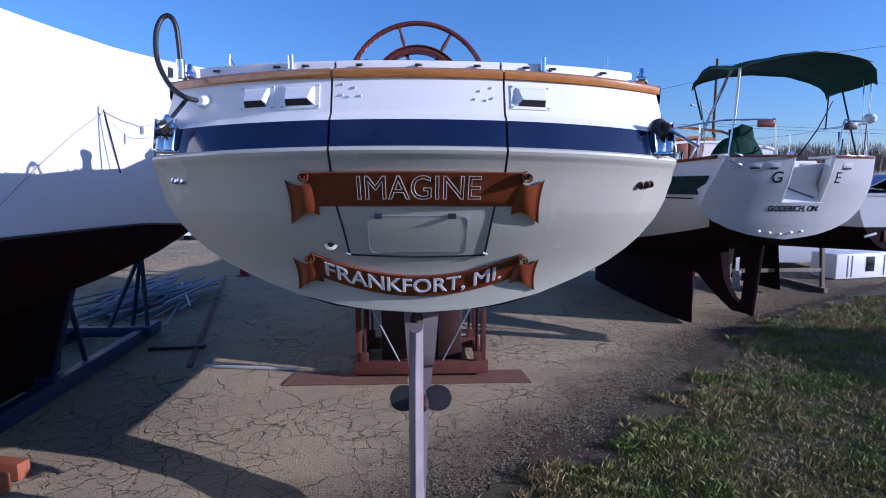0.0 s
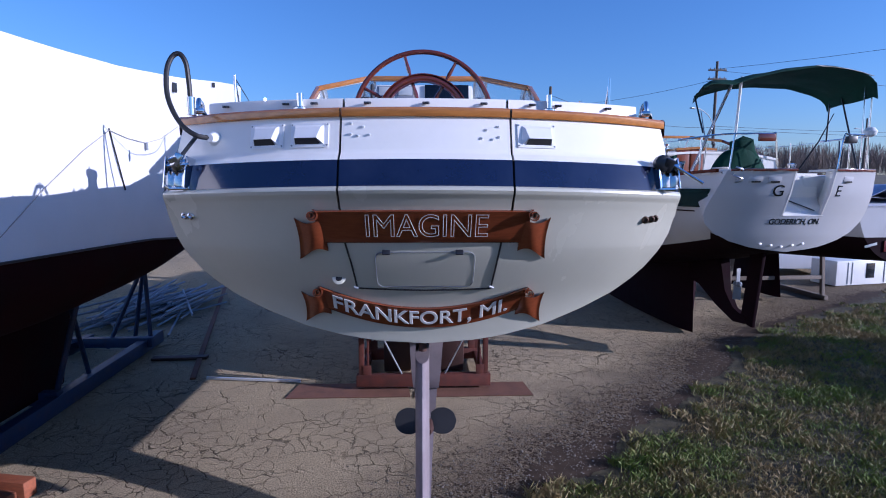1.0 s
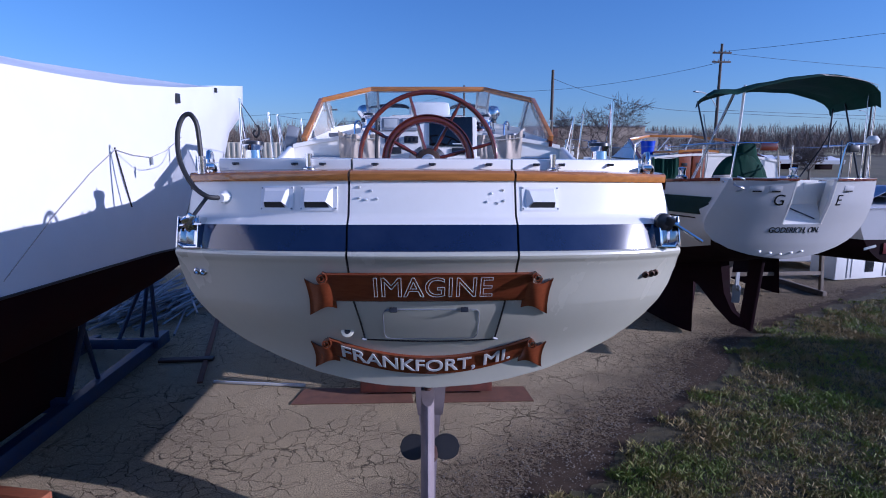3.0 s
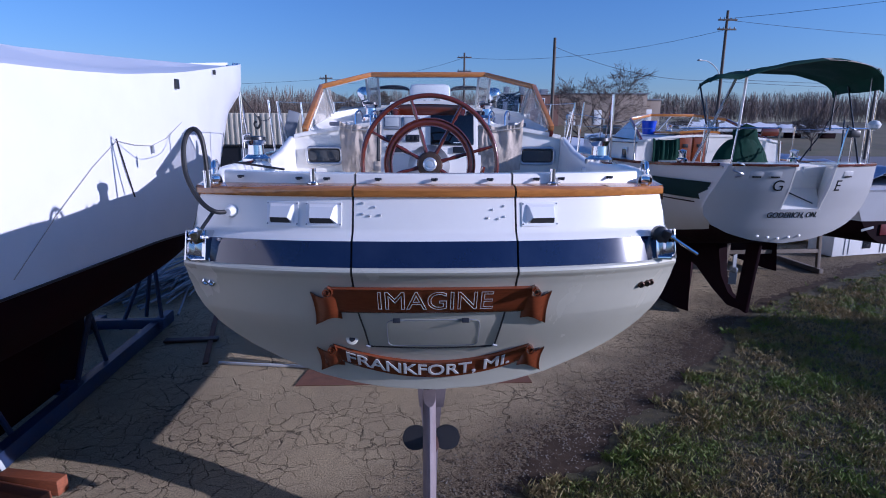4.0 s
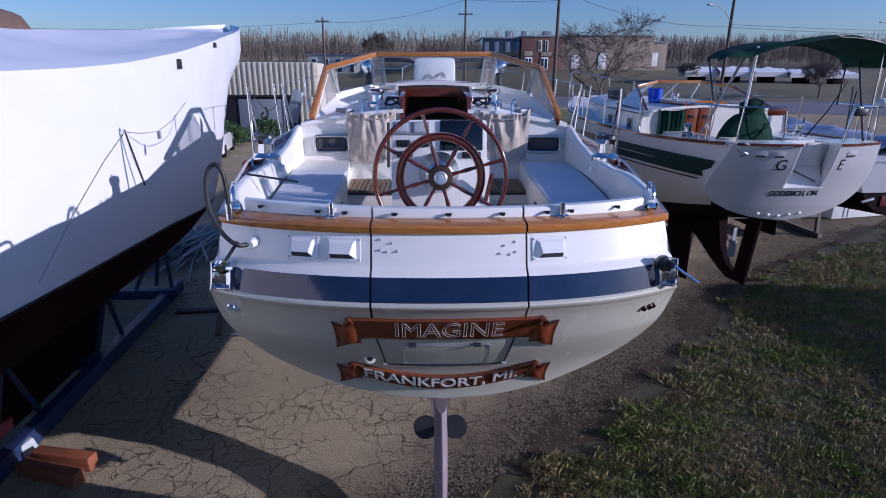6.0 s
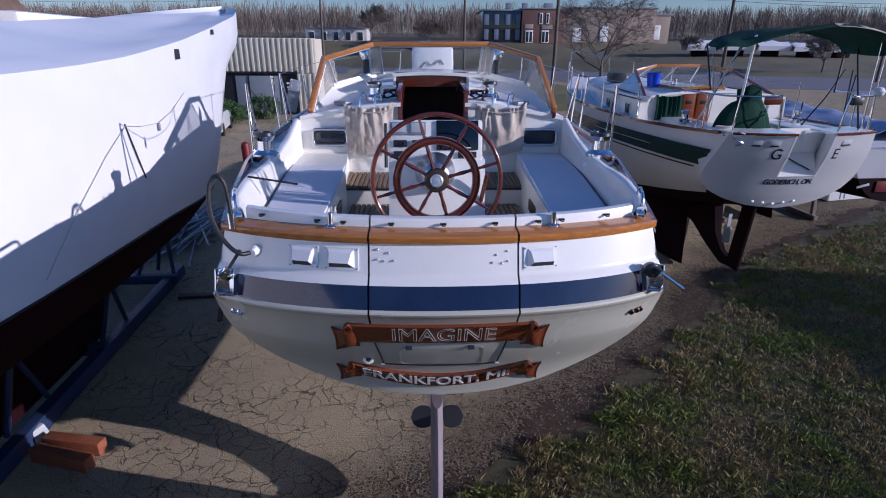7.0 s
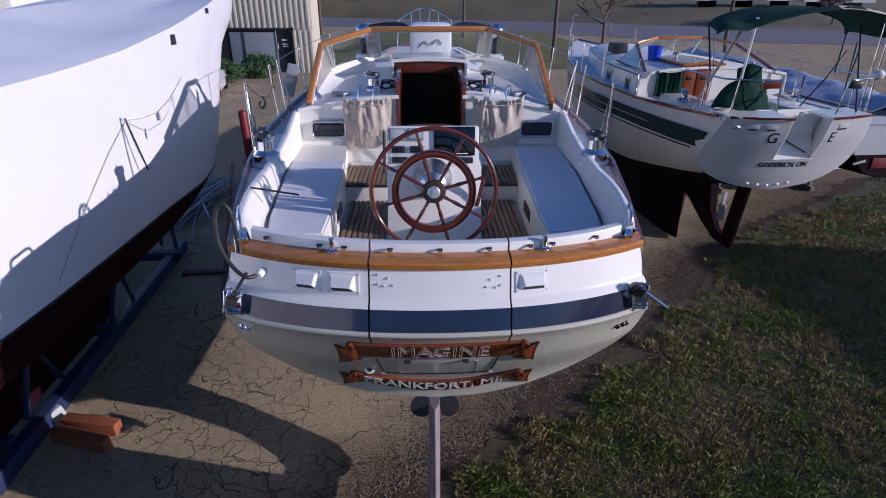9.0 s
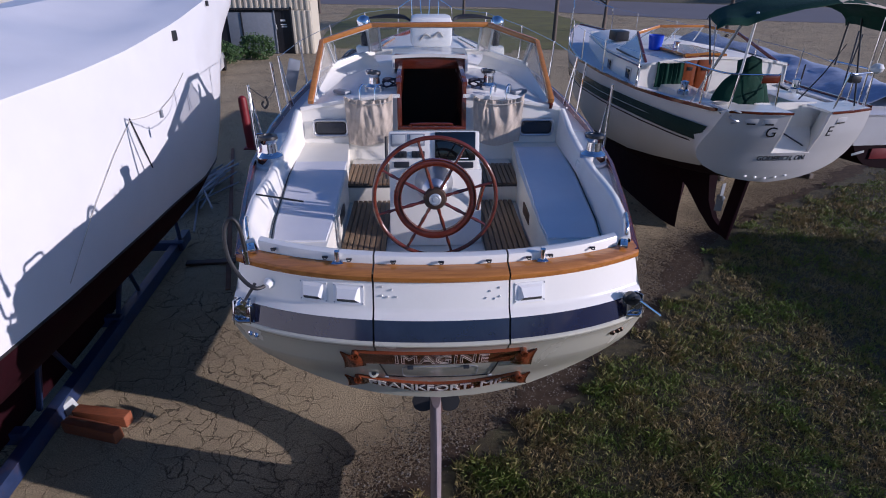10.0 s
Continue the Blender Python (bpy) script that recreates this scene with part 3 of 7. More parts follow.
for z, y0, y1 in ((0.29, 3.42, 4.24), (0.34, 3.33, 4.22), (0.47, 3.29, 4.18), (0.96, 3.27, 4.07), (1.4, 3.28, 4.05), (1.66, 3.36, 4.05), (1.80, 3.55, 4.05)):
    ring = []
    for k in range(20):
        a = 2 * math.pi * k / 20
        c = math.cos(a)
        ring.append((-0.022 + 0.048 * math.sin(a) * (0.88 + 0.12 * c), (y0 + y1) / 2 + (y1 - y0) / 2 * math.copysign(abs(c) ** 0.5, c), z))
    blade.append(ring + ring[:1])
bm_ = Mesh().grid(blade)
bm_.f += [tuple(range(20)), tuple(len(bm_.v) - 21 + k for k in range(20))]
bpart("rudder", bm_, RUDDERM, None, "mauve-grey rudder blade")
bpart("heel_shoe", Mesh().box((-0.01, 4.2, 0.37), (0.07, 0.9, 0.16), bev=0.03), RUDDERM)
bpart("rudder_stock", Mesh().cyl((-0.02, 3.8, 1.64), (-0.02, 3.8, 1.98), 0.024), SHADEBROWN)
# hub and blades coloured near black for the shade under the hull
prop = bpart("propeller", Mesh().lathe([(0.02, 0), (0.045, 0.04), (0.05, 0.14), (0.03, 0.2)], pose(0.01, 4.46, 1.05, 90), 12), SHADEBROWN, None, "dull bronze two-bladed propeller, hull shade put into its dark colour")
for sx in (-1, 1):
    blade = Mesh()
    rr = []
    for i in range(13):
        u = i / 12
        w = 0.092 * math.sqrt(max(0.0, 1 - (2 * (0.10 + 0.90 * u) - 1) ** 2)) + 0.003
        rr.append([(sx * (0.04 + 0.19 * u), 4.42 + 0.10 * (v - 0.5) * w / 0.1, 1.065 + (v - 0.5) * 2 * w * 0.85) for v in (0, 0.25, 0.5, 0.75, 1)])
    bpart("blade", blade.slab(rr, (0, 0.012, 0)), BLACK, prop)

# stern cap rail, coaming behind it, fairlead eyes
for a, c in ((-1.30, -SEAM - GAP), (-SEAM + GAP, SEAM - GAP), (SEAM + GAP, 1.30)):
    rows = []
    for j in range(13):
        x = a + (c - a) * j / 12
        y = stern_y(x, 3.13) - 0.014
        u = 0.024 - 0.012 * x * x
        rows.append([(x, y + 0.004, 3.122 + u), (x, y, 3.13 + u), (x, y, 3.155 + u), (x, y + 0.012, 3.166 + u), (x, y + 0.06, 3.173 + u), (x, y + 0.125, 3.178 + u), (x, y + 0.13, 3.12 + u), (x, y + 0.004, 3.122 + u)])
    m = Mesh().grid(rows)
    m.f += [tuple(range(7)), tuple(len(m.v) - 8 + i for i in range(7))[::-1]]
    bpart("cap_rail", m, TEAK, None, "varnished teak cap rail")
for a, c in ((-1.16, -0.633), (-0.625, -SEAM - GAP), (-SEAM + GAP, SEAM - GAP), (SEAM + GAP, 0.625), (0.633, 1.16)):
    rows = []
    for j in range(9):
        x = a + (c - a) * j / 8
        y = stern_y(x, 3.13) + 0.112
        rows.append([(x, y, 3.10), (x, y + 0.004, 3.236), (x, y + 0.012, 3.249), (x, y + 0.05, 3.253), (x, y + 0.085, 3.243), (x, y + 0.09, 2.62)])
    bpart("stern_coaming", Mesh().slab(rows, (0, 0.004, -0.002)), GEL)
for x in (-1.05, -0.71, -0.56, -0.29, 0.0, 0.29, 0.54, 0.68, 0.97):
    y = stern_y(x, 3.13) + 0.105
    m = Mesh().box((x, y, 3.224), (0.036, 0.012, 0.012), bev=0.004)
    m.tube([(x - 0.012, y - 0.004, 3.224), (x - 0.006, y - 0.02, 3.219), (x + 0.008, y - 0.02, 3.219), (x + 0.014, y - 0.004, 3.224)], 0.004, 6)
    bpart("fairlead_eye", m, DARKP, None, "small black rail eye")
for x in (-0.632, 0.628):
    y = stern_y(x, 3.13) + 0.10
    m = Mesh().cyl((x, y, 3.19), (x, y, 3.275), 0.0165, n=14)
    m.lathe([(0.034, 0), (0.034, 0.006), (0.02, 0.012)], pose(x, y, 3.196), 14)
    sock = bpart("rail_socket", m, CHROME, None, "polished steel rail socket")
    for sx in (-1, 1):
        web = Mesh().slab([[(x + sx * 0.016, y - 0.004, 3.214), (x + sx * 0.018, y - 0.004, 3.212)], [(x + sx * 0.016, y - 0.035, 3.203), (x + sx * 0.036, y - 0.030, 3.203)]], (0, 0.004, 0.001))
        bpart("web", web, CHROME, sock)

# clamshell vents: a flat wedge over a dark slot, one end cut off aslant
for x0, x1 in ((-0.855, -0.70), (-0.645, -0.475), (0.45, 0.625)):
    near, far = (x1, x0) if x0 < 0 else (x0, x1)
    vent = bpart("clamshell_vent", Mesh().slab([[on_stern(x, z, 0.006) for x, z in zip([x0 - 0.008 + (x1 - x0 + 0.016) * j / 6 for j in range(7)], [z] * 7)] for z in (3.003, 3.04, 3.08, 3.118)], (0, 0.008, 0)), WHITEP, None,
                 "white plastic clamshell vent")
    s = 1 if near > far else -1
    P = [on_stern(far + s * 0.012, 3.108, 0.006), on_stern(near - s * 0.014, 3.108, 0.006), on_stern(near - s * 0.012, 3.016, 0.006), on_stern(far + s * 0.012, 3.016, 0.006),
         on_stern(far + s * 0.016, 3.096, 0.020), on_stern(near - s * 0.030, 3.096, 0.020), on_stern(near - s * 0.046, 3.046, 0.036), on_stern(far + s * 0.016, 3.046, 0.036)]
    bpart("cowl", Mesh().add(P, [(0, 1, 5, 4), (1, 2, 6, 5), (4, 5, 6, 7), (0, 4, 7, 3)]), WHITEP, vent, "", 20)
    bpart("mouth", Mesh().add([P[7] + Vector((0, 0.003, -0.001)), P[6] + Vector((0, 0.003, -0.001)), on_stern(near - s * 0.03, 3.017, 0.0075), on_stern(far + s * 0.016, 3.017, 0.0075)], [(0, 1, 2, 3)]), BLACK, vent, "dark vent mouth")
    for px, pz in ((x0 - 0.002, 3.012), (x1 + 0.002, 3.012), (x0 - 0.002, 3.11), (x1 + 0.002, 3.11)):
        bpart("screw", Mesh().lathe([(0.005, 0), (0.004, 0.003)], Matrix.Translation(on_stern(px, pz, 0.006)) @ pose(0, 0, 0, 90), 8), GREYP, vent)
# two groups of small bolt heads
for px, pz in ((-0.359, 3.114), (-0.300, 3.096), (-0.359, 3.062), (-0.325, 3.054), (-0.271, 3.057), (0.348, 3.100), (0.290, 3.083), (0.266, 3.043), (0.319, 3.038), (0.351, 3.049)):
    bpart("bolt_head", Mesh().lathe([(0.0075, 0), (0.007, 0.003), (0.004, 0.008), (0.0, 0.009)], Matrix.Translation(on_stern(px, pz, 0.0)) @ pose(0, 0, 0, 90), 10), SATIN)
# seam gaskets below the name board, hatch plate
for pts in (((-0.405, 2.56), (-0.38, 2.42), (-0.365, 2.275)), ((0.375, 2.56), (0.36, 2.42), (0.345, 2.27)), ((-0.365, 2.275), (0.0, 2.262), (0.345, 2.27))):
    bpart("hatch_gasket", Mesh().tube([on_stern(p.x, p.y, 0.002) for p in curve_pts([(x, z, 0) for x, z in pts], 5)], 0.005, 6), BLACK, None, "black hatch gasket")
def rounded(x0, x1, z0, z1, r, n=4):
    out = []
    for cx, cz, a in ((x1 - r, z1 - r, 0), (x0 + r, z1 - r, 90), (x0 + r, z0 + r, 180), (x1 - r, z0 + r, 270)):
        out += [(cx + r * math.cos(radians(a + 90 * i / n)), cz + r * math.sin(radians(a + 90 * i / n))) for i in range(n + 1)]
    return out


plate = bpart("stern_hatch", Mesh().slab([[on_stern(-0.25 + 0.49 * j / 8, 2.29 + 0.19 * i / 5, 0.006) for j in range(9)] for i in range(6)], (0, 0.005, 0)), HULLW, None, "off-white stern hatch plate")
bpart("hatch_edge", Mesh().tube([on_stern(x, z, 0.007) for x, z in rounded(-0.255, 0.245, 2.285, 2.488, 0.035)], 0.0025, 5, closed=True), GREYP, plate)
for x in (-0.20, 0.165):
    bpart("latch", Mesh().box(on_stern(x, 2.487, 0.012), (0.04, 0.014, 0.026), (-30, 0, 0), bev=0.004), DARKP, plate, "dark latch")
for x in (-0.37, 0.345):
    bpart("hinge", Mesh().cyl(on_stern(x - 0.012, 2.285, 0.012), on_stern(x + 0.012, 2.275, 0.012), 0.007, n=8), GREYP, plate)
th = Mesh().lathe([(0.036, 0), (0.034, 0.003), (0.026, 0.006), (0.017, 0.006), (0.017, 0.003)], Matrix.Translation(on_stern(-0.455, 2.335, 0.0)) @ pose(0, 0, 0, 60), 18)
bpart("through_hull", th, HULLW, None, "off-white through-hull outlet")
bpart("outlet_hole", Mesh().lathe([(0.017, 0), (0.016, 0.003)], Matrix.Translation(on_stern(-0.455, 2.335, 0.006)) @ pose(0, 0, 0, 60), 14), BLACK)
for x, z in ((-1.245, 2.685), (-1.205, 2.683), (1.15, 2.66), (1.19, 2.664), (1.215, 2.668)):
    m = Mesh().lathe([(0.019, 0), (0.019, 0.012), (0.011, 0.02), (0.011, 0.008)], Matrix.Translation(on_stern(x, z, 0.0)) @ pose(0, 0, 0, 90), 14)
    bpart("thru_fitting", m, CHROME if x < 0 else BRONZE)

# carved name boards
def ribbon(zc, x0, x1, h, off, n=30):
    rows = []
    for i, (dv, do) in enumerate(((-0.5, 0.006), (-0.46, 0.018), (-0.3, 0.022), (0.3, 0.024), (0.46, 0.028), (0.5, 0.014))):
        rows.append([on_stern(x0 + (x1 - x0) * j / n, zc(x0 + (x1 - x0) * j / n) + dv * h, off + do) for j in range(n + 1)])
    return Mesh().slab(rows, (0, 0.02, 0.0))


def scroll_end(zc, x, sgn, h, off):
    """The volute at a ribbon's end: a rolled strip seen end on."""
    m = Mesh()
    z = zc(x) + 0.5 * h - 0.026
    path = []
    for i in range(23):
        a = radians(100 + i * 30)
        r = 0.029 * (1 - i / 30)
        path.append((x + sgn * (0.012 + r * math.cos(a)), z + r * math.sin(a)))
    y = stern_y(x, z) - off
    m.slab([[(px, y - d, pz) for px, pz in path] for d in (0.060, 0.045, 0.02, 0.0)], (0.004, 0.0, -0.005))
    return m


def scroll_tail(zc, x, sgn, h, off):
    """The loose end that hangs from a volute: bellied, waved below, with drawn-out corners."""
    rows = []
    top = zc(x) + 0.5 * h - 0.036
    for i in range(17):
        u = i / 16
        px = x + sgn * (-0.042 + 0.148 * u)
        belly = 0.012 + 0.030 * math.sin(math.pi * min(1.0, 1.15 * u)) + 0.014 * u * u
        zt = top - 0.022 * math.sin(math.pi * u) - 0.012 * u + 0.014 * u ** 6
        zb = top - 0.90 * h - 0.030 + 0.020 * math.sin(4.6 * u + 0.3) - 0.020 * u ** 5
        waist = 0.014 * u
        rows.append([on_stern(px - sgn * waist * (1 - (2 * v - 1) ** 2), zt + (zb - zt) * v, off + belly * (1 - 0.25 * (2 * v - 1) ** 2)) for v in (0, 0.12, 0.3, 0.5, 0.7, 0.88, 1)])
    return Mesh().slab(rows, (0, 0.016, 0))


for text, zc, x0, x1, h, name, cap, wid, tx, size in (
        ("IMAGINE", lambda x: 2.620, -0.53, 0.50, 0.168, "name_board", 0.158, 1.0, 0.0, 0.585),
        ("FRANKFORT, MI.", lambda x: 2.088 + 0.41 * x * x, -0.565, 0.54, 0.130, "port_board", 0.112, 1.0, -0.03, 0.94)):
    board = bpart(name, ribbon(zc, x0, x1, h, 0.0), BANNER, None, "carved reddish-brown ribbon board with pale lettering")
    for x, sgn in ((x0, -1), (x1, 1)):
        bpart("scroll", scroll_end(zc, x, sgn, h, 0.0), BANNER, board)
        bpart("tail", scroll_tail(zc, x, sgn, h, 0.0), BANNER, board)
    flat = name == "name_board"

    def place(u, v, w, zc=zc, tx=tx, flat=flat):
        x = tx + u
        q = on_stern(x, zc(x) + v, 0.026 + w + (0.004 if not flat else 0.003))
        return q + Vector((0, -3.2, 0))

    cu = bpy.data.curves.new("probe", "FONT")
    cu.body, cu.size = text, cap
    ob = bpy.data.objects.new("probe", cu)
    scene.collection.objects.link(ob)
    bpy.context.view_layer.update()
    wide = ob.dimensions.x
    bpy.data.objects.remove(ob)
    letters(text, cap, GOLDL if flat else GOLD, board, place, width=size / wide, outline=0.0017 if flat else 0, bold=0.0 if flat else 0.0022)

# antenna-like black hose with its fittings at the port corner
post = (-1.205, 3.40)
hose = curve_pts([(-1.075, 3.34, 3.05), (-1.13, 3.28, 3.06), (-1.21, 3.30, 3.12), (-1.275, 3.33, 3.24), (-1.29, 3.36, 3.37), (-1.275, 3.39, 3.45),
                  (-1.24, 3.40, 3.472), (-1.21, 3.40, 3.43), (-1.20, 3.40, 3.35), (-1.195, 3.40, 3.24)], 8)
bpart("shore_hose", Mesh().tube(hose, 0.0125, 10), BLACK, None, "black rubber hose looped over the rail")
bpart("hose_fitting", Mesh().lathe([(0.036, 0), (0.036, 0.008), (0.026, 0.016), (0.02, 0.05)], Matrix.Translation((-1.068, stern_y(-1.068, 3.05), 3.05)) @ pose(0, 0, 0, 90, 0, -10), 20), WHITEP, None, "white flanged hose fitting")
bpart("hose_collar", Mesh().cyl((-1.195, 3.40, 3.17), (-1.195, 3.40, 3.26), 0.021, n=14), CHROME)
# davit brackets on the stripe
def bracket(sx):
    x = sx * 1.235
    y = stern_y(x, 2.88)
    fr = bpart("davit_bracket", Mesh().box((x, y - 0.008, 2.865), (0.115, 0.012, 0.165), (-12, 0, sx * 14), bev=0.006), CHROME, None, "polished steel davit bracket")
    for dx in (-0.05, 0.05):
        bpart("cheek", Mesh().box((x + dx, y - 0.035, 2.875), (0.009, 0.07, 0.16), (-12, 0, sx * 14), bev=0.003), CHROME, fr)
    bpart("block", Mesh().box((x + sx * 0.005, y - 0.05, 2.925), (0.05, 0.05, 0.07), (20, sx * 20, 0), bev=0.012), DARKP if sx > 0 else CHROME, fr)
    bpart("pin", Mesh().cyl((x - 0.06, y - 0.045, 2.91), (x + 0.06, y - 0.05, 2.92), 0.012, n=10), CHROME, fr)
    bpart("lower_bar", Mesh().cyl((x - 0.055, y - 0.04, 2.80), (x + 0.055, y - 0.045, 2.80), 0.011, n=10), CHROME, fr)
    if sx < 0:
        bpart("rod", Mesh().cyl((x + 0.0, y - 0.06, 2.93), (x + 0.085, y - 0.01, 3.06), 0.01, n=8), DARKP, fr)
        bpart("rod_end", Mesh().box((x + 0.005, y - 0.062, 2.94), (0.04, 0.03, 0.075), (0, 30, 0), bev=0.008), CHROME, fr)
    else:
        bpart("rod", Mesh().cyl((x + 0.02, y - 0.05, 2.93), (x + 0.17, y - 0.10, 2.83), 0.008, n=8), CHROME, fr)
        bpart("drum", Mesh().lathe([(0.04, 0), (0.045, 0.01), (0.045, 0.04), (0.03, 0.05)], pose(x - 0.02, y - 0.02, 2.93, 90), 16), DARKP, fr)


bracket(-1)
bracket(1)

# decks, coamings, seats, well
def strip(y0, y1, xa, xb, z, n=16, thick=0.03):
    """Deck strip between two curves x(y)."""
    rows = []
    for i in range(n + 1):
        y = y0 + (y1 - y0) * i / n
        rows.append([(xa(y) + (xb(y) - xa(y)) * j / 4, y, z(y)) for j in range(5)])
    return Mesh().slab(rows, (0, 0, -thick))


TRUNK = [(6.5, 1.43), (7.6, 1.36), (9, 1.18), (10.5, 0.92), (11.6, 0.66)]
CO_OUT = [(3.6, 1.27), (3.9, 1.36), (4.3, 1.42), (5.3, 1.49), (6.5, 1.50)]
CO_IN = [(3.6, 1.20), (3.9, 1.30), (4.3, 1.36), (5.3, 1.415), (6.5, 1.44)]
CO_SEAT = [(3.6, 1.15), (4.0, 1.22), (4.3, 1.27), (5.3, 1.37), (6.5, 1.42)]
CO_TOP = [(3.4, 3.225), (4.5, 3.232), (5.0, 3.20), (5.5, 3.20), (6.0, 3.27), (6.5, 3.40)]
for s in (-1, 1):
    bpart("side_deck", strip(3.5, 6.5, lambda y: s * (lerp(CO_OUT, y) - 0.03), lambda y: s * (lerp(B_TAB, y) - 0.015), lambda y: lerp(S_TAB, y) - 0.01), GEL)
    bpart("side_deck", strip(6.5, 11.6, lambda y: s * (lerp(TRUNK, y) - 0.03), lambda y: s * (lerp(B_TAB, y) - 0.015), lambda y: lerp(S_TAB, y) - 0.01), NONSKID)
    rows = []
    for i in range(25):
        y = 3.52 + 10.5 * i / 24
        x, z = lerp(B_TAB, y), lerp(S_TAB, y)
        rows.append([(s * (x + 0.012), y, z - 0.03), (s * (x + 0.014), y, z + 0.05), (s * (x + 0.004), y, z + 0.062), (s * (x - 0.024), y, z + 0.062), (s * (x - 0.03), y, z + 0.05), (s * (x - 0.03), y, z - 0.03)])
    bpart("toe_rail", Mesh().grid(rows), MAHOG, None, "brown wooden toe rail")
    # coaming
    rows = []
    for i in range(29):
        y = 3.60 + 2.9 * i / 28
        zt = lerp(CO_TOP, y)
        rows.append([(s * lerp(CO_SEAT, y), y, 3.0), (s * (lerp(CO_IN, y) - 0.006), y, zt - 0.02), (s * (lerp(CO_IN, y) + 0.006), y, zt - 0.004), (s * (lerp(CO_IN, y) + 0.02), y, zt),
                     (s * (lerp(CO_OUT, y) - 0.012), y, zt), (s * lerp(CO_OUT, y), y, zt - 0.014), (s * (lerp(CO_OUT, y) + 0.012), y, 3.09)])
    bpart("coaming", Mesh().slab(rows, (0, 0.0, -0.012)), GEL, None, "", 50)
    # seat with its lid
    seat = bpart("cockpit_seat", Mesh().add(*(lambda q: (q.v, q.f))(Mesh().prism([(s * 0.80, 3.42), (s * 1.16, 3.42), (s * 1.26, 4.2), (s * 1.40, 5.4), (s * 1.43, 6.47), (s * 0.93, 6.47), (s * 0.85, 5.6), (s * 0.80, 4.3)], 2.60, 3.022))), DECK, None, "cream moulded cockpit seat")
    bpart("seat_lid", Mesh().prism([(s * 0.815, 3.98), (s * 1.19, 3.98), (s * 1.245, 4.3), (s * 1.36, 5.4), (s * 1.385, 5.78 if s < 0 else 6.25), (s * (0.875 if s < 0 else 0.93), 5.78 if s < 0 else 6.25), (s * 0.815, 4.3)], 3.022, 3.036), NONSKID, seat, "pale grey nonskid seat lid")
    bpart("lid_gap", Mesh().tube([(s * 1.205, 3.60, 3.026), (s * 1.21, 3.98, 3.03), (s * 1.262, 4.3, 3.03), (s * 1.378, 5.4, 3.03), (s * 1.40, 5.85, 3.03)], 0.005, 5), BLACK, seat)
    bpart("locker_recess", Mesh().box((s * 0.816, 4.85, 2.85), (0.012, 0.30, 0.10), (0, 0, s * 0), bev=0.005), DARKP if s < 0 else BRONZE, seat)
    # winch pad
    bpart("winch_pad", Mesh().lathe([(0.15, 3.09), (0.148, 3.135), (0.135, 3.145)], pose(s * 1.53, 5.42, 0), 24), GEL)
    # footwell gratings
    for (y0, y1, xa, xb, z) in ((4.30, 5.55, 0.42, 0.80, 2.69), (5.57, 6.20, 0.42, 0.88, 2.86)):
        gr = bpart("grating", Mesh().box((s * (xa + xb) / 2, (y0 + y1) / 2, z - 0.02), (xb - xa, y1 - y0, 0.02), bev=0.003), DARKP, None, "weathered teak cockpit grating")
        k = int((xb - xa) / 0.046)
        for i in range(k):
            x = xa + (i + 0.5) * (xb - xa) / k
            bpart("slat", Mesh().box((s * x, (y0 + y1) / 2, z), (0.037, y1 - y0 - 0.01, 0.022), bev=0.003), GRATE, gr)
        if z > 2.8:
            bpart("step_box", Mesh().box((s * (xa + xb) / 2, (y0 + y1 + 0.3) / 2, 2.745), (xb - xa + 0.02, y1 - y0 + 0.28, 0.17), bev=0.01), DECK)
bpart("cockpit_sole", Mesh().box((0, 4.95, 2.62), (1.72, 3.1, 0.06), bev=0.004), DECK)
bpart("foredeck", strip(11.6, 14.0, lambda y: -(lerp(B_TAB, y) - 0.015), lambda y: lerp(B_TAB, y) - 0.015, lambda y: lerp(S_TAB, y) - 0.01, 10), NONSKID)

# cabin trunk and roof
def roof_z(x, y):
    return 3.575 - 0.075 * x * x + lerp([(6.5, 0), (8.3, 0.06), (11.6, 0.05)], y)


def bulk_panel(x0, x1, z0, flat=None):
    n = 8
    lo, hi = [], []
    for j in range(n + 1):
        x = x0 + (x1 - x0) * j / n
        lo.append((x, 6.46, z0))
        hi.append((x, 6.50, (roof_z(x, 6.5) if flat is None else flat)))
    return Mesh().slab([lo, hi], (0, 0.05, 0))


bpart("cabin_bulkhead", bulk_panel(-1.44, -0.36, 2.64), GEL)
bpart("cabin_bulkhead", bulk_panel(0.37, 1.44, 2.64), GEL)
bpart("companion_sill", bulk_panel(-0.36, 0.37, 2.64, 3.20), GEL)


def roof_piece(x0, x1, y0, y1, full=False):
    rows = []
    for i in range(9):
        y = y0 + (y1 - y0) * i / 8
        w = lerp(TRUNK, y)
        a, c = (-w if x0 is None else x0), (w if x1 is None else x1)
        rows.append([(a + (c - a) * j / 12, y, roof_z(a + (c - a) * j / 12, y)) for j in range(13)])
    return Mesh().slab(rows, (0, 0, -0.04))


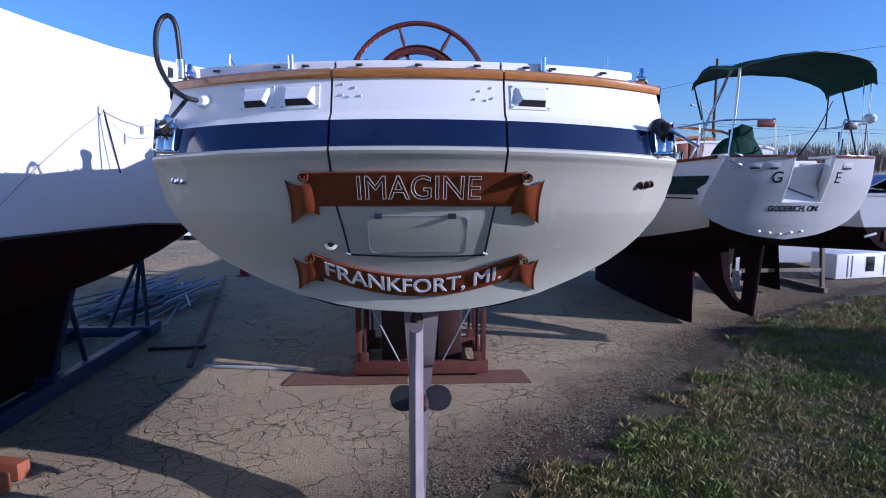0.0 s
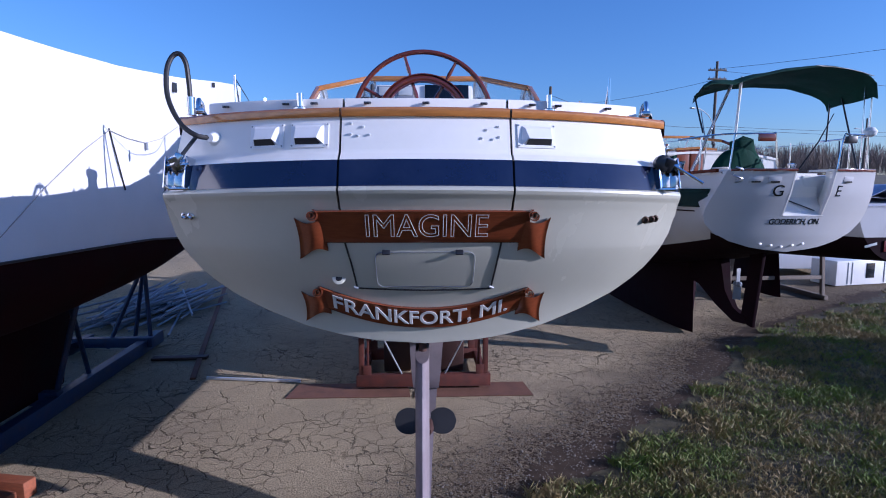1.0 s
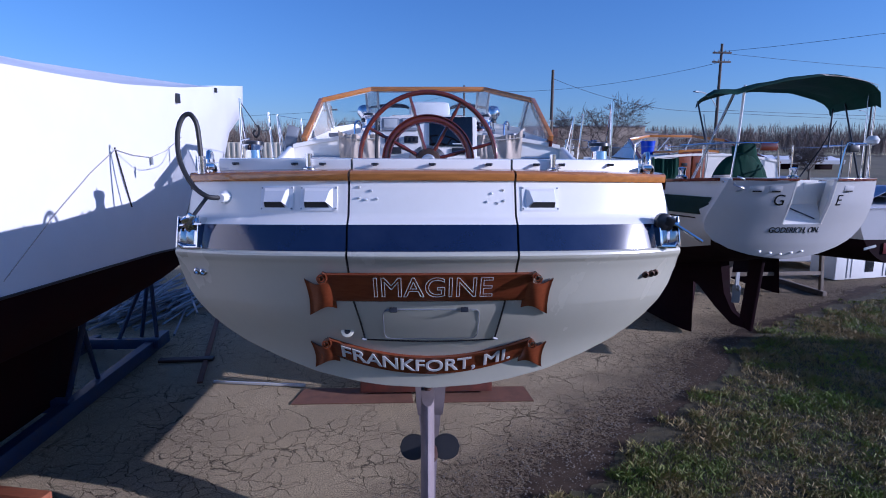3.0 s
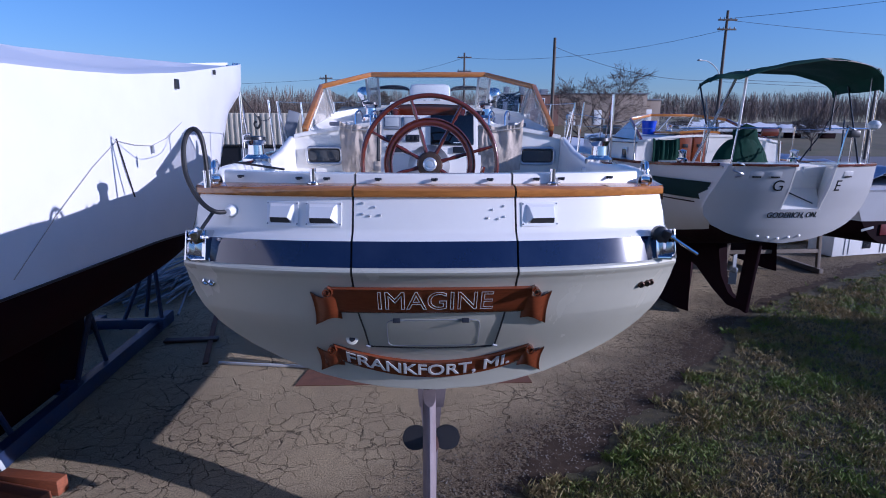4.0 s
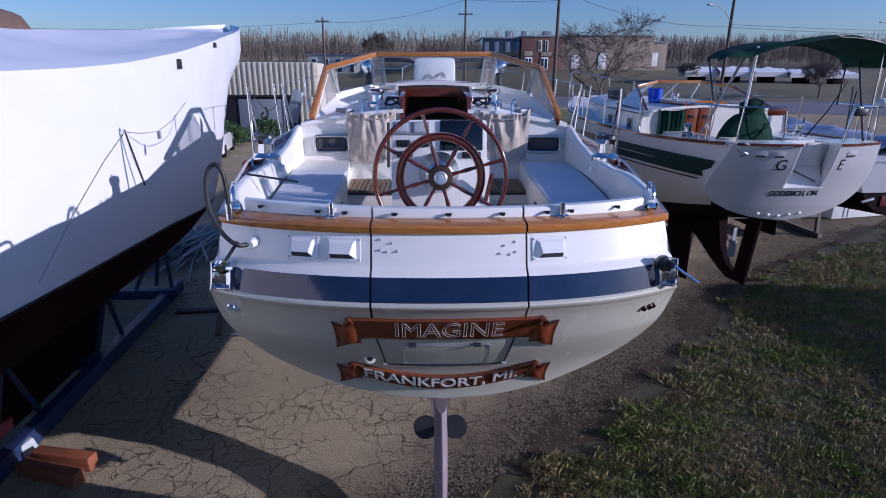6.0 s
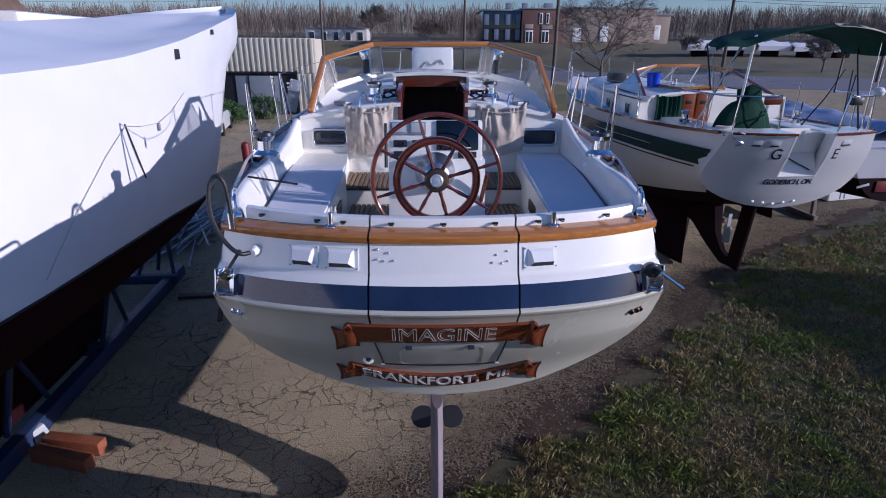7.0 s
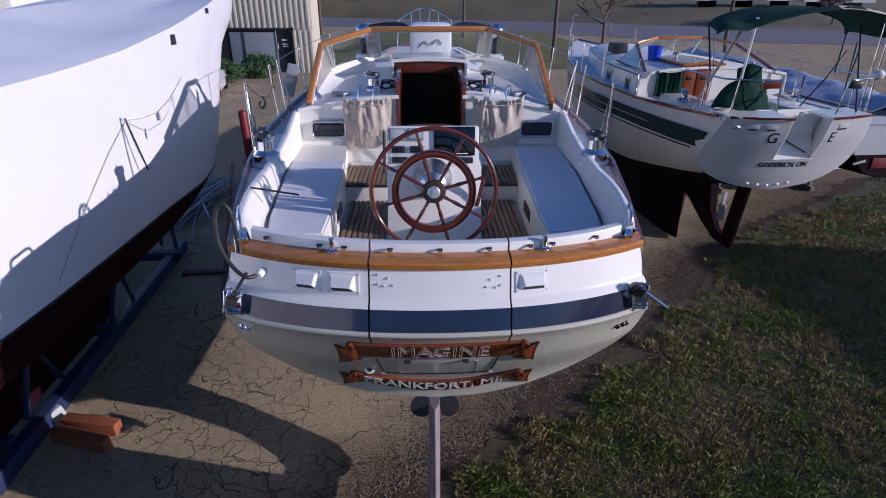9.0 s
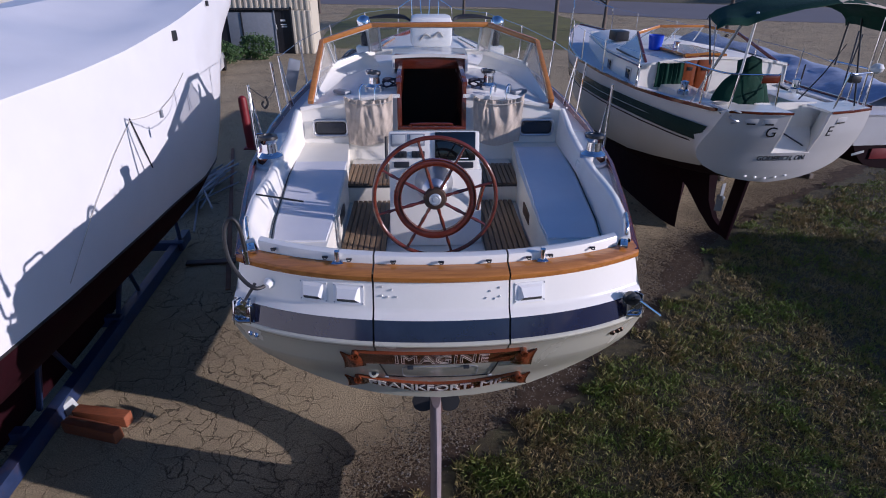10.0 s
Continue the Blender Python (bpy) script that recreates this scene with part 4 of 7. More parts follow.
bpart("cabin_roof", roof_piece(None, -0.34, 6.47, 8.42), ROOFW)
bpart("cabin_roof", roof_piece(0.35, None, 6.47, 8.42), ROOFW)
bpart("cabin_roof", roof_piece(None, None, 8.42, 11.6), ROOFW)
for s in (-1, 1):
    rows = []
    for i in range(13):
        y = 6.48 + 5.12 * i / 12
        w = lerp(TRUNK, y)
        rows.append([(s * (w + 0.05), y, lerp(S_TAB, y) - 0.02), (s * (w + 0.01), y, roof_z(w, y) - 0.03), (s * (w - 0.02), y, roof_z(w, y) + 0.001)])
    bpart("trunk_side", Mesh().grid(rows), GEL)
bpart("trunk_front", Mesh().slab([[(-0.66, 11.6, 3.33), (0.66, 11.6, 3.33)], [(-0.66, 11.58, 3.6), (0.66, 11.58, 3.6)]], (0, 0.03, 0)), GEL)
# companionway
comp = bpart("companionway", Mesh().box((-0.35, 7.05, 3.42), (0.04, 1.16, 0.5), bev=0.008), MAHOG, None, "dark mahogany companionway")
bpart("side_board", Mesh().box((0.36, 7.05, 3.42), (0.04, 1.16, 0.5), bev=0.008), MAHOG, comp)
bpart("jamb", Mesh().bar((-0.35, 6.45, 3.18), (-0.35, 6.52, 3.66), 0.05, 0.06), MAHOG, comp)
bpart("jamb", Mesh().bar((0.36, 6.45, 3.18), (0.36, 6.52, 3.66), 0.05, 0.06), MAHOG, comp)
bpart("slide", Mesh().bar((-0.36, 6.5, 3.665), (-0.36, 7.65, 3.72), 0.05, 0.05), MAHOG, comp)
bpart("slide", Mesh().bar((0.37, 6.5, 3.665), (0.37, 7.65, 3.72), 0.05, 0.05), MAHOG, comp)
bpart("sill", Mesh().box((0.005, 6.45, 3.205), (0.76, 0.09, 0.035), bev=0.008), MAHOG, comp)
bpart("handle_bar", Mesh().tube(curve_pts([(-0.22, 6.42, 3.225), (-0.20, 6.40, 3.255), (0.20, 6.40, 3.255), (0.22, 6.42, 3.225)], 4), 0.012, 8), MAHOG, comp)
# the cabin's shade is painted: dark brown sheets close the opening
bpart("cabin_shade", Mesh().box((0.005, 8.2, 3.0), (0.75, 0.04, 1.5), bev=0).box((0.005, 7.3, 2.4), (0.75, 1.8, 0.04), bev=0).box((-0.40, 7.4, 2.85), (0.04, 1.7, 1.2), bev=0).box((0.41, 7.4, 2.85), (0.04, 1.7, 1.2), bev=0), SHADEBROWN, comp, "cabin interior with its shade put into dark brown")
hood = bpart("hatch_hood", Mesh().slab([[(-0.47 + 0.95 * j / 8, y, z - 0.02 * ((j - 4) / 4) ** 2) for j in range(9)] for y, z in ((7.58, 3.83), (8.1, 3.845), (8.24, 3.79), (8.28, 3.64))], (0, 0, -0.04)), GEL, None, "white sliding hatch hood")
for x in (-0.455, 0.465):
    bpart("hood_side", Mesh().box((x, 7.92, 3.70), (0.035, 0.66, 0.20), bev=0.008), GEL, hood)
bpart("hatch_front", Mesh().box((0.005, 7.625, 3.735), (0.88, 0.03, 0.18), bev=0.006), MAHOG, hood, "mahogany hatch edge")
# portlights
for xc in (-1.115, 1.18):
    fr = bpart("portlight", Mesh().tube([(x, 6.452, z) for x, z in rounded(xc - 0.185, xc + 0.185, 3.115, 3.285, 0.045, 6)], 0.017, 8, closed=True), ALU, None, "aluminium framed portlight", 60)
    bpart("inner_gasket", Mesh().tube([(x, 6.449, z) for x, z in rounded(xc - 0.163, xc + 0.163, 3.135, 3.265, 0.035, 6)], 0.008, 6, closed=True), BLACK, fr)
    pane = Mesh()
    ring = rounded(xc - 0.16, xc + 0.16, 3.13, 3.27, 0.03)
    pane.add([(x, 6.452, z) for x, z in ring], [tuple(range(len(ring)))])
    bpart("pane", pane, GLASSDARK, fr, "dark glass")

# canvas pouches on the bulkhead
def pouch(x0, x1, z0, z1, seed):
    """Gathered canvas: creases fall from pinch points along the drawcord and sag towards the foot."""
    rng = random.Random(seed)
    pins = sorted(rng.uniform(0.02, 0.98) for _ in range(9)) + [0.36, 0.41, 0.69, 0.73]
    run = [(p, rng.uniform(-0.22, 0.22), rng.uniform(0.5, 1.1), rng.uniform(0.012, 0.026), rng.uniform(0.018, 0.045)) for p in pins]
    rows = []
    for i in range(23):
        v = i / 22
        row = []
        for j in range(73):
            u = j / 72
            d = 0.012 * noise.noise((u * 6 + seed, v * 5, 0)) + 0.006 * noise.noise((u * 17, v * 11, seed))
            for p, slant, ln, deep, wide in run:
                fall = max(0.0, 1 - (1 - v) / ln)
                c = p + slant * (1 - v)
                d += deep * fall * math.exp(-((u - c) / (wide * (1 + 1.6 * (1 - v)))) ** 2)
            belly = 0.055 * math.sin(math.pi * u) * math.sin(math.pi * min(1, 1.25 * (1 - v)) * 0.75)
            frill = 0.012 * math.sin(u * 60 + 3 * math.sin(u * 9)) * max(0, (v - 0.86) / 0.14)
            y = 6.430 - belly - d - frill - 0.03 * max(0, (v - 0.86) / 0.14)
            zt = z1 - 0.045 * math.sin(math.pi * u) - 0.02 * abs(math.sin(u * 9.4)) + 0.02 * math.exp(-((u - 0.97) / 0.06) ** 2)
            zb = z0 + 0.015 * math.sin(u * 7 + seed) + 0.02 * (2 * u - 1) ** 2
            widen = (u - 0.5) * (0.05 * v - 0.03 * (1 - v))
            row.append((x0 + (x1 - x0) * (u + widen), y, zb + (zt - zb) * v))
        rows.append(row)
    return Mesh().slab(rows, (0, 0.010, 0))


for x0, x1, sd in ((-0.93, -0.43, 3), (0.47, 1.0, 8)):
    cv = bpart("canvas_pouch", pouch(x0, x1, 3.02, 3.565, sd), CANVAS, None, "wrinkled beige canvas winch-line pouch", 70)
    for fx in (0.38, 0.7):
        x = x0 + (x1 - x0) * fx
        bpart("grab_hoop", Mesh().tube(curve_pts([(x - 0.03, 6.40, 3.50), (x - 0.028, 6.42, 3.62), (x, 6.46, 3.665), (x + 0.028, 6.5, 3.64), (x + 0.03, 6.52, 3.58)], 4), 0.011, 8), CHROME, cv)
    bpart("drawcord", Mesh().tube([(x0 + (x1 - x0) * u, 6.40 - 0.03 * math.sin(math.pi * u), 3.50 - 0.03 * math.sin(math.pi * u)) for u in [i / 12 for i in range(13)]], 0.006, 6), ROPE, cv)

# winches
def winch(x, y, z, k, label):
    w = bpart("winch", Mesh().lathe([(0.115 * k, 0), (0.12 * k, 0.01), (0.12 * k, 0.075 * k), (0.105 * k, 0.09 * k)], pose(x, y, z), 28), CHROME, None, label)
    bpart("drum", Mesh().lathe([(0.10 * k, 0.09 * k), (0.072 * k, 0.11 * k), (0.066 * k, 0.19 * k), (0.088 * k, 0.225 * k), (0.09 * k, 0.235 * k)], pose(x, y, z), 28), CHROME, w)
    bpart("drum_top", Mesh().lathe([(0.088 * k, 0.236 * k), (0.084 * k, 0.262 * k), (0.05 * k, 0.268 * k), (0.045 * k, 0.255 * k), (0.02 * k, 0.255 * k)], pose(x, y, z), 24), DARKP, w, "dark self-tailing jaw")
    bpart("feeder_arm", Mesh().tube(curve_pts([(x - 0.09 * k, y, z + 0.22 * k), (x - 0.10 * k, y, z + 0.27 * k), (x - 0.03 * k, y - 0.02, z + 0.285 * k)], 4), 0.008, 6), CHROME, w)
    return w


winch(-1.53, 5.42, 3.145, 1.0, "large polished steel sheet winch on the side deck")
winch(1.53, 5.42, 3.145, 1.0, "large polished steel sheet winch on the side deck")
winch(-0.63, 6.72, 3.54, 0.85, "polished steel halyard winch on the cabin roof")
winch(0.66, 6.80, 3.54, 0.85, "polished steel halyard winch on the cabin roof")

# steering pedestal and wheel
ped = bpart("pedestal", Mesh().slab([[(-0.39, 4.66, 2.66), (-0.2, 4.62, 2.66), (0.2, 4.62, 2.66), (0.40, 4.66, 2.66)], [(-0.385, 4.74, 3.0), (-0.2, 4.71, 3.0), (0.2, 4.71, 3.0), (0.395, 4.74, 3.0)], [(-0.385, 4.80, 3.28), (-0.2, 4.78, 3.28), (0.2, 4.78, 3.28), (0.395, 4.80, 3.28)]], (0, 0.5, 0)), GEL, None, "white moulded steering pedestal")
pod = Matrix.Translation((0, 4.86, 3.425)) @ pose(0, 0, 0, -14)
bpart("instrument_pod", Mesh().box((-0.005, 0.06, 0), (0.76, 0.16, 0.33), bev=0.025).moved(pod), GEL, ped)
for cx, cz, sx, sz, mt, nm in ((-0.30, 0.095, 0.135, 0.10, GREYP, "wind_display"), (-0.15, 0.095, 0.135, 0.10, GREYP, "depth_display"), (0.17, 0.04, 0.34, 0.235, SCREEN, "chart_plotter"),
                               (-0.29, -0.025, 0.11, 0.055, DARKP, "switch_panel"), (-0.14, -0.025, 0.11, 0.055, DARKP, "switch_panel"), (0.25, -0.115, 0.15, 0.05, DARKP, "control_panel"), (-0.28, -0.11, 0.13, 0.05, DARKP, "control_panel")):
    o = bpart(nm, Mesh().box((cx, -0.026, cz), (sx, 0.022, sz), bev=0.008).moved(pod), mt, ped)
    if nm in ("wind_display", "depth_display"):
        bpart("glass", Mesh().box((cx, -0.039, cz + 0.005), (sx - 0.03, 0.006, sz - 0.03), bev=0.002).moved(pod), VINYL, o)
    if nm == "switch_panel":
        for i in range(3):
            bpart("switch", Mesh().box((cx - 0.032 + i * 0.032, -0.042, cz), (0.018, 0.014, 0.03), bev=0.004).moved(pod), BLACK, o)
    if nm == "chart_plotter":
        bpart("maker_mark", Mesh().box((cx + 0.06, -0.0385, cz - 0.10), (0.10, 0.004, 0.008), bev=0.001).moved(pod), WHITEP, o)
bpart("brake_rod", Mesh().cyl((-0.40, 4.70, 3.24), (-0.40, 4.80, 3.57), 0.013, n=8), BLACK, ped)
bpart("gear_lever", Mesh().bar((0.36, 4.72, 2.95), (0.40, 4.66, 3.2), 0.02, 0.03), MAHOG, ped)
HUB = Vector((-0.012, 4.26, 3.24))
TILT = pose(0, 0, 0, -5)
WH = Matrix.Translation(HUB) @ TILT


def ring(r, w, d, n=64, prof=10):
    m = Mesh()
    rows = []
    for i in range(n + 1):
        a = 2 * math.pi * i / n
        e = Vector((math.cos(a), 0, math.sin(a)))
        rows.append([e * (r + w * math.cos(2 * math.pi * j / prof)) + Vector((0, d * math.sin(2 * math.pi * j / prof), 0)) for j in range(prof + 1)])
    return m.grid(rows)


wheel = bpart("steering_wheel", ring(0.462, 0.017, 0.017).moved(WH), MAHOG, None, "varnished mahogany steering wheel with double rim", 60)
bpart("inner_rim", ring(0.285, 0.030, 0.022).moved(Matrix.Translation((0, -0.01, 0))).moved(WH), MAHOG, wheel, "", 60)
for r in (0.262, 0.308):
    bpart("rim_bead", ring(r, 0.006, 0.026, prof=6).moved(Matrix.Translation((0, -0.014, 0))).moved(WH), MAHOG, wheel, "", 60)
for k in range(8):
    a = radians(16 + 45 * k)
    e = Vector((math.cos(a), 0, math.sin(a)))
    prof = [(0.06, 0.012), (0.10, 0.015), (0.14, 0.011), (0.19, 0.016), (0.24, 0.012), (0.28, 0.014), (0.33, 0.010), (0.36, 0.014), (0.41, 0.010), (0.455, 0.011)]
    bpart("spoke", Mesh().tube([e * q for q, _ in prof], [t for _, t in prof], 8).moved(WH), MAHOG, wheel)
hubm = WH @ pose(0, 0, 0, 90)
bpart("hub", Mesh().lathe([(0.085, -0.03), (0.09, 0.0), (0.078, 0.022), (0.04, 0.03)], hubm, 28), BRONZE, wheel, "steel wheel hub")
bpart("hub_plate", Mesh().lathe([(0.047, 0.0), (0.047, 0.03), (0.036, 0.036), (0.022, 0.034), (0.02, 0.042), (0.0, 0.044)], hubm, 24), SATIN, wheel, "polished steel hub cap")
bpart("shaft_housing", Mesh().lathe([(0.15, -0.52), (0.16, -0.44), (0.12, -0.36), (0.10, -0.22), (0.06, -0.18), (0.05, -0.02)], hubm, 28), ALU, ped, "brushed steel shaft housing")

# windscreen with varnished frame
L0, L1, T0 = (-1.32, 6.50, 3.47), (-1.30, 7.50, 3.985), (-0.715, 7.72, 4.150)
R0, R1, T1 = (1.325, 6.45, 3.49), (1.30, 7.42, 3.995), (0.740, 7.72, 4.160)
LB, RB = (-1.27, 7.85, 3.64), (1.29, 7.85, 3.645)
TB0, TB1 = (-0.74, 8.30, 3.76), (0.76, 8.30, 3.765)
ws = bpart("windscreen", Mesh().bar(T0, T1, 0.06, 0.06, bev=0.014), TEAK, None, "glass windscreen in a varnished wooden frame")
for a, c in ((L0, L1), (R0, R1)):
    bpart("frame_leg", Mesh().bar(a, c, 0.06, 0.065, bev=0.014), TEAK, ws)
for a, c in ((L1, T0), (R1, T1)):
    bpart("frame_top", Mesh().bar(a, c, 0.06, 0.06, bev=0.014), TEAK, ws)


def pane_between(a, c, d, e, inset=0.06):
    a, c, d, e = (Vector(q) for q in (a, c, d, e))
    mid = (a + c + d + e) / 4
    q = [p + (mid - p) * inset for p in (a, c, d, e)]
    nrm = (c - a).cross(e - a).normalized() * 0.006
    return Mesh().slab([[q[0], q[1]], [q[3], q[2]]], nrm)


def lite(a, c, d, e, frame_mat):
    """A framed pane between four corners (a, c along the top; d, e below)."""
    o = bpart("glass_pane", pane_between(a, c, e, d, 0.02), GLASS, ws)
    o.visible_shadow = False
    P = [Vector(q) for q in (a, c, e, d)]
    fr = Mesh()
    for p, q in zip(P, P[1:] + P[:1]):
        fr.bar(p, q, 0.03, 0.02, bev=0.006)
    bpart("pane_frame", fr, frame_mat, o)


mid0, mid1 = Vector(T0).lerp(Vector(T1), 0.06), Vector(T0).lerp(Vector(T1), 0.94)
bm0, bm1 = Vector(TB0).lerp(Vector(TB1), 0.06), Vector(TB0).lerp(Vector(TB1), 0.94)
dz = Vector((0, 0, -0.03))
lite(mid0 + dz, mid1 + dz, bm0, bm1, VINYL)
for T, Lq, B_, TB in ((T0, L1, LB, TB0), (T1, R1, RB, TB1)):
    lite(Vector(T).lerp(Vector(Lq), 0.10) + dz, Vector(T).lerp(Vector(Lq), 0.92) + dz, Vector(TB).lerp(Vector(B_), 0.10), Vector(TB).lerp(Vector(B_), 0.92), VINYL)
for leg0, leg1, B_, TB in ((L0, L1, LB, TB0), (R0, R1, RB, TB1)):
    sg = math.copysign(1, leg0[0])
    bpart("screen_wing", Mesh().slab([[Vector(leg0) + dz, Vector(leg1) + dz], [Vector(leg0) + Vector((0, 0.3, -0.02)), Vector(B_)]], (-sg * 0.012, 0.004, 0)), BORDER, ws, "pale translucent wing behind the frame leg")
    top = [Vector(leg0) + Vector((-sg * 0.02, 0.06, -0.01)), Vector(leg0).lerp(Vector(B_), 0.5) + Vector((0, 0, -0.01)), Vector(B_), Vector(B_).lerp(Vector(TB), 0.5), Vector(TB)]
    low = [Vector((sg * x, y, roof_z(x, y) - 0.005)) for x, y in ((1.20, 6.62), (1.16, 7.2), (1.08, 7.66), (0.86, 7.98), (0.66, 8.16))]
    bpart("screen_coaming", Mesh().slab([top, [p.lerp(q, 0.5) + Vector((sg * 0.02, 0, -0.015)) for p, q in zip(top, low)], low], (0, 0.012, -0.004)), GEL, ws, "white moulded coaming below the panes", 60)
    bpart("side_frame", Mesh().bar(Vector(leg0) + dz * 2, Vector(leg1) + dz * 2, 0.035, 0.06), WHITEP if leg0[0] < 0 else MAHOG, ws)
bpart("base_moulding", Mesh().bar(LB, TB0, 0.06, 0.08, bev=0.02).bar(TB0, TB1, 0.06, 0.08, bev=0.02).bar(TB1, RB, 0.06, 0.08, bev=0.02), GEL, ws)
# ventilators either side of the screen, life raft canister, handrails, pulpit
for s in (-1, 1):
    vx, vy = s * 1.02 + 0.05, 9.45
    dv = bpart("dorade_vent", Mesh().box((vx, vy, roof_z(1.0, vy) + 0.06), (0.24, 0.30, 0.16), bev=0.03), GEL, None, "dorade ventilator with a polished steel cowl")
    bpart("stem", Mesh().cyl((vx, vy, roof_z(1.0, vy) + 0.13), (vx, vy, 3.92), 0.055, n=16), DARKP, dv, "dark stem")
    bpart("cowl", Mesh().lathe([(0.056, -0.10), (0.075, -0.06), (0.105, 0.0), (0.11, 0.05), (0.085, 0.10), (0.04, 0.125), (0.0, 0.13)], pose(vx, vy, 4.0, 25, 0, 180 - s * 20), 22), CHROME, dv, "polished steel cowl", 60)
    bpart("strop", Mesh().tube(curve_pts([(vx - s * 0.08, vy, 4.09), (vx - s * 0.35, vy - 0.02, 4.12), (vx - s * 0.6, vy - 0.05, 4.11), (s * 0.30 + 0.05, 9.30, 4.06)], 5), [0.012 + 0.022 * math.sin(math.pi * k / 15) for k in range(16)], 8), DARKP, dv, "dark padded strop")
    bpart("genoa_block", Mesh().box((s * 1.0, 6.75, roof_z(1.0, 6.75) + 0.025), (0.20, 0.10, 0.045), (0, 0, s * 40), bev=0.015), GREYP, None, "low grey line organiser")
    bpart("hand_rail", Mesh().tube([(s * lerp(TRUNK, y) * 0.72, y, roof_z(0.8, y) + 0.05) for y in (8.9, 9.6, 10.3, 11.0)], 0.014, 8), TEAK)
    for y, x, tall in ((5.72, 1.73, 0.67), (7.1, 1.80, 0.64), (7.5, 1.80, 0.64), (8.7, 1.77, 0.64), (10.2, 1.55, 0.64), (11.8, 1.12, 0.64)):
        z = lerp(S_TAB, y)
        st = bpart("stanchion", Mesh().cyl((s * x, y, z), (s * (x + (0.0 if y < 6 else 0.05)), y, z + tall), 0.0125, n=10), CHROME, None, "polished steel lifeline stanchion")
        bpart("foot", Mesh().lathe([(0.03, 0), (0.03, 0.01), (0.017, 0.03)], pose(s * x, y, z - 0.005), 12), CHROME, st)
        if y in (5.72, 7.5):
            bpart("brace", Mesh().cyl((s * (x - 0.03), y + 0.16, z), (s * (x + (0.0 if y < 6 else 0.04)), y + 0.015, z + tall - 0.06), 0.010, n=8), CHROME, st)
    bpart("lifeline", Mesh().tube([(s * 1.85, 7.5, lerp(S_TAB, 7.5) + 0.63), (s * 1.82, 8.7, lerp(S_TAB, 8.7) + 0.63), (s * 1.60, 10.2, lerp(S_TAB, 10.2) + 0.63), (s * 1.17, 11.8, lerp(S_TAB, 11.8) + 0.63), (s * 0.45, 13.2, 4.0)], 0.004, 5), CHROME)
    bpart("pushpit_base", Mesh().tube(curve_pts([(s * 1.25, 3.62, 3.13), (s * 1.25, 3.64, 3.27), (s * 1.28, 3.74, 3.285), (s * 1.32, 3.88, 3.27), (s * 1.32, 3.90, 3.13)], 4), 0.0125, 8), CHROME, None, "polished steel corner chock")
    bpart("mooring_cleat", Mesh().box((s * 1.21, 3.55, 3.205), (0.05, 0.13, 0.03), (0, 0, s * -20), bev=0.012).cyl((s * 1.21, 3.55, 3.12), (s * 1.21, 3.55, 3.205), 0.018, n=10), CHROME, None, "polished steel mooring cleat")
raft = bpart("raft_canister", Mesh().box((0.05, 9.30, 3.93), (0.62, 0.52, 0.44), bev=0.09), WHITEP, None, "white life raft canister lashed on the cabin roof")
bpart("lashing", Mesh().tube(curve_pts([(-0.12, 9.035, 3.82), (-0.04, 9.03, 3.90), (0.06, 9.03, 3.86), (0.16, 9.03, 3.93), (0.22, 9.035, 3.87)], 5), 0.012, 6), ROPE, raft)
bpart("mast_step", Mesh().lathe([(0.14, 0), (0.14, 0.05), (0.1, 0.08)], pose(0.05, 10.6, 3.62), 18), ALU)
pul = bpart("bow_pulpit", Mesh().tube(curve_pts([(-0.55, 12.9, 4.02), (-0.33, 13.6, 4.13), (-0.12, 14.15, 4.2), (0.12, 14.15, 4.2), (0.33, 13.6, 4.13), (0.55, 12.9, 4.02)], 6), 0.0125, 8), CHROME, None, "polished steel bow pulpit")
for s in (-1, 1):
    for p, q in (((0.55, 12.9, 4.02), (0.6, 12.9, 3.42)), ((0.30, 13.6, 4.12), (0.28, 13.5, 3.45)), ((0.12, 14.15, 4.2), (0.06, 13.95, 3.5))):
        bpart("leg", Mesh().cyl((s * p[0], *p[1:]), (s * q[0], *q[1:]), 0.0125, n=8), CHROME, pul)
bpart("boat_hook", Mesh().cyl((-1.38, 4.35, 3.25), (-1.02, 4.32, 3.20), 0.008, n=8), BLACK, None, "thin black pole across the seat")
bpart("lifebuoy_board", Mesh().box((-1.82, 8.0, 3.50), (0.15, 0.04, 0.42), (0, 16, 10), bev=0.02), GREYP, None, "pale grey-green float board")
bpart("slack_line", Mesh().tube(curve_pts([(-1.74, 5.72, 3.80), (-1.72, 6.0, 3.66), (-1.72, 6.3, 3.56), (-1.76, 6.8, 3.60), (-1.83, 7.1, 3.78)], 6), 0.004, 5), BLACK, None, "slack lifeline with a snap hook")
bpart("snap_hook", Mesh().tube(curve_pts([(-1.715, 6.2, 3.60), (-1.70, 6.2, 3.53), (-1.735, 6.2, 3.48), (-1.76, 6.2, 3.52), (-1.74, 6.2, 3.55)], 5), 0.012, 8), BLACK)
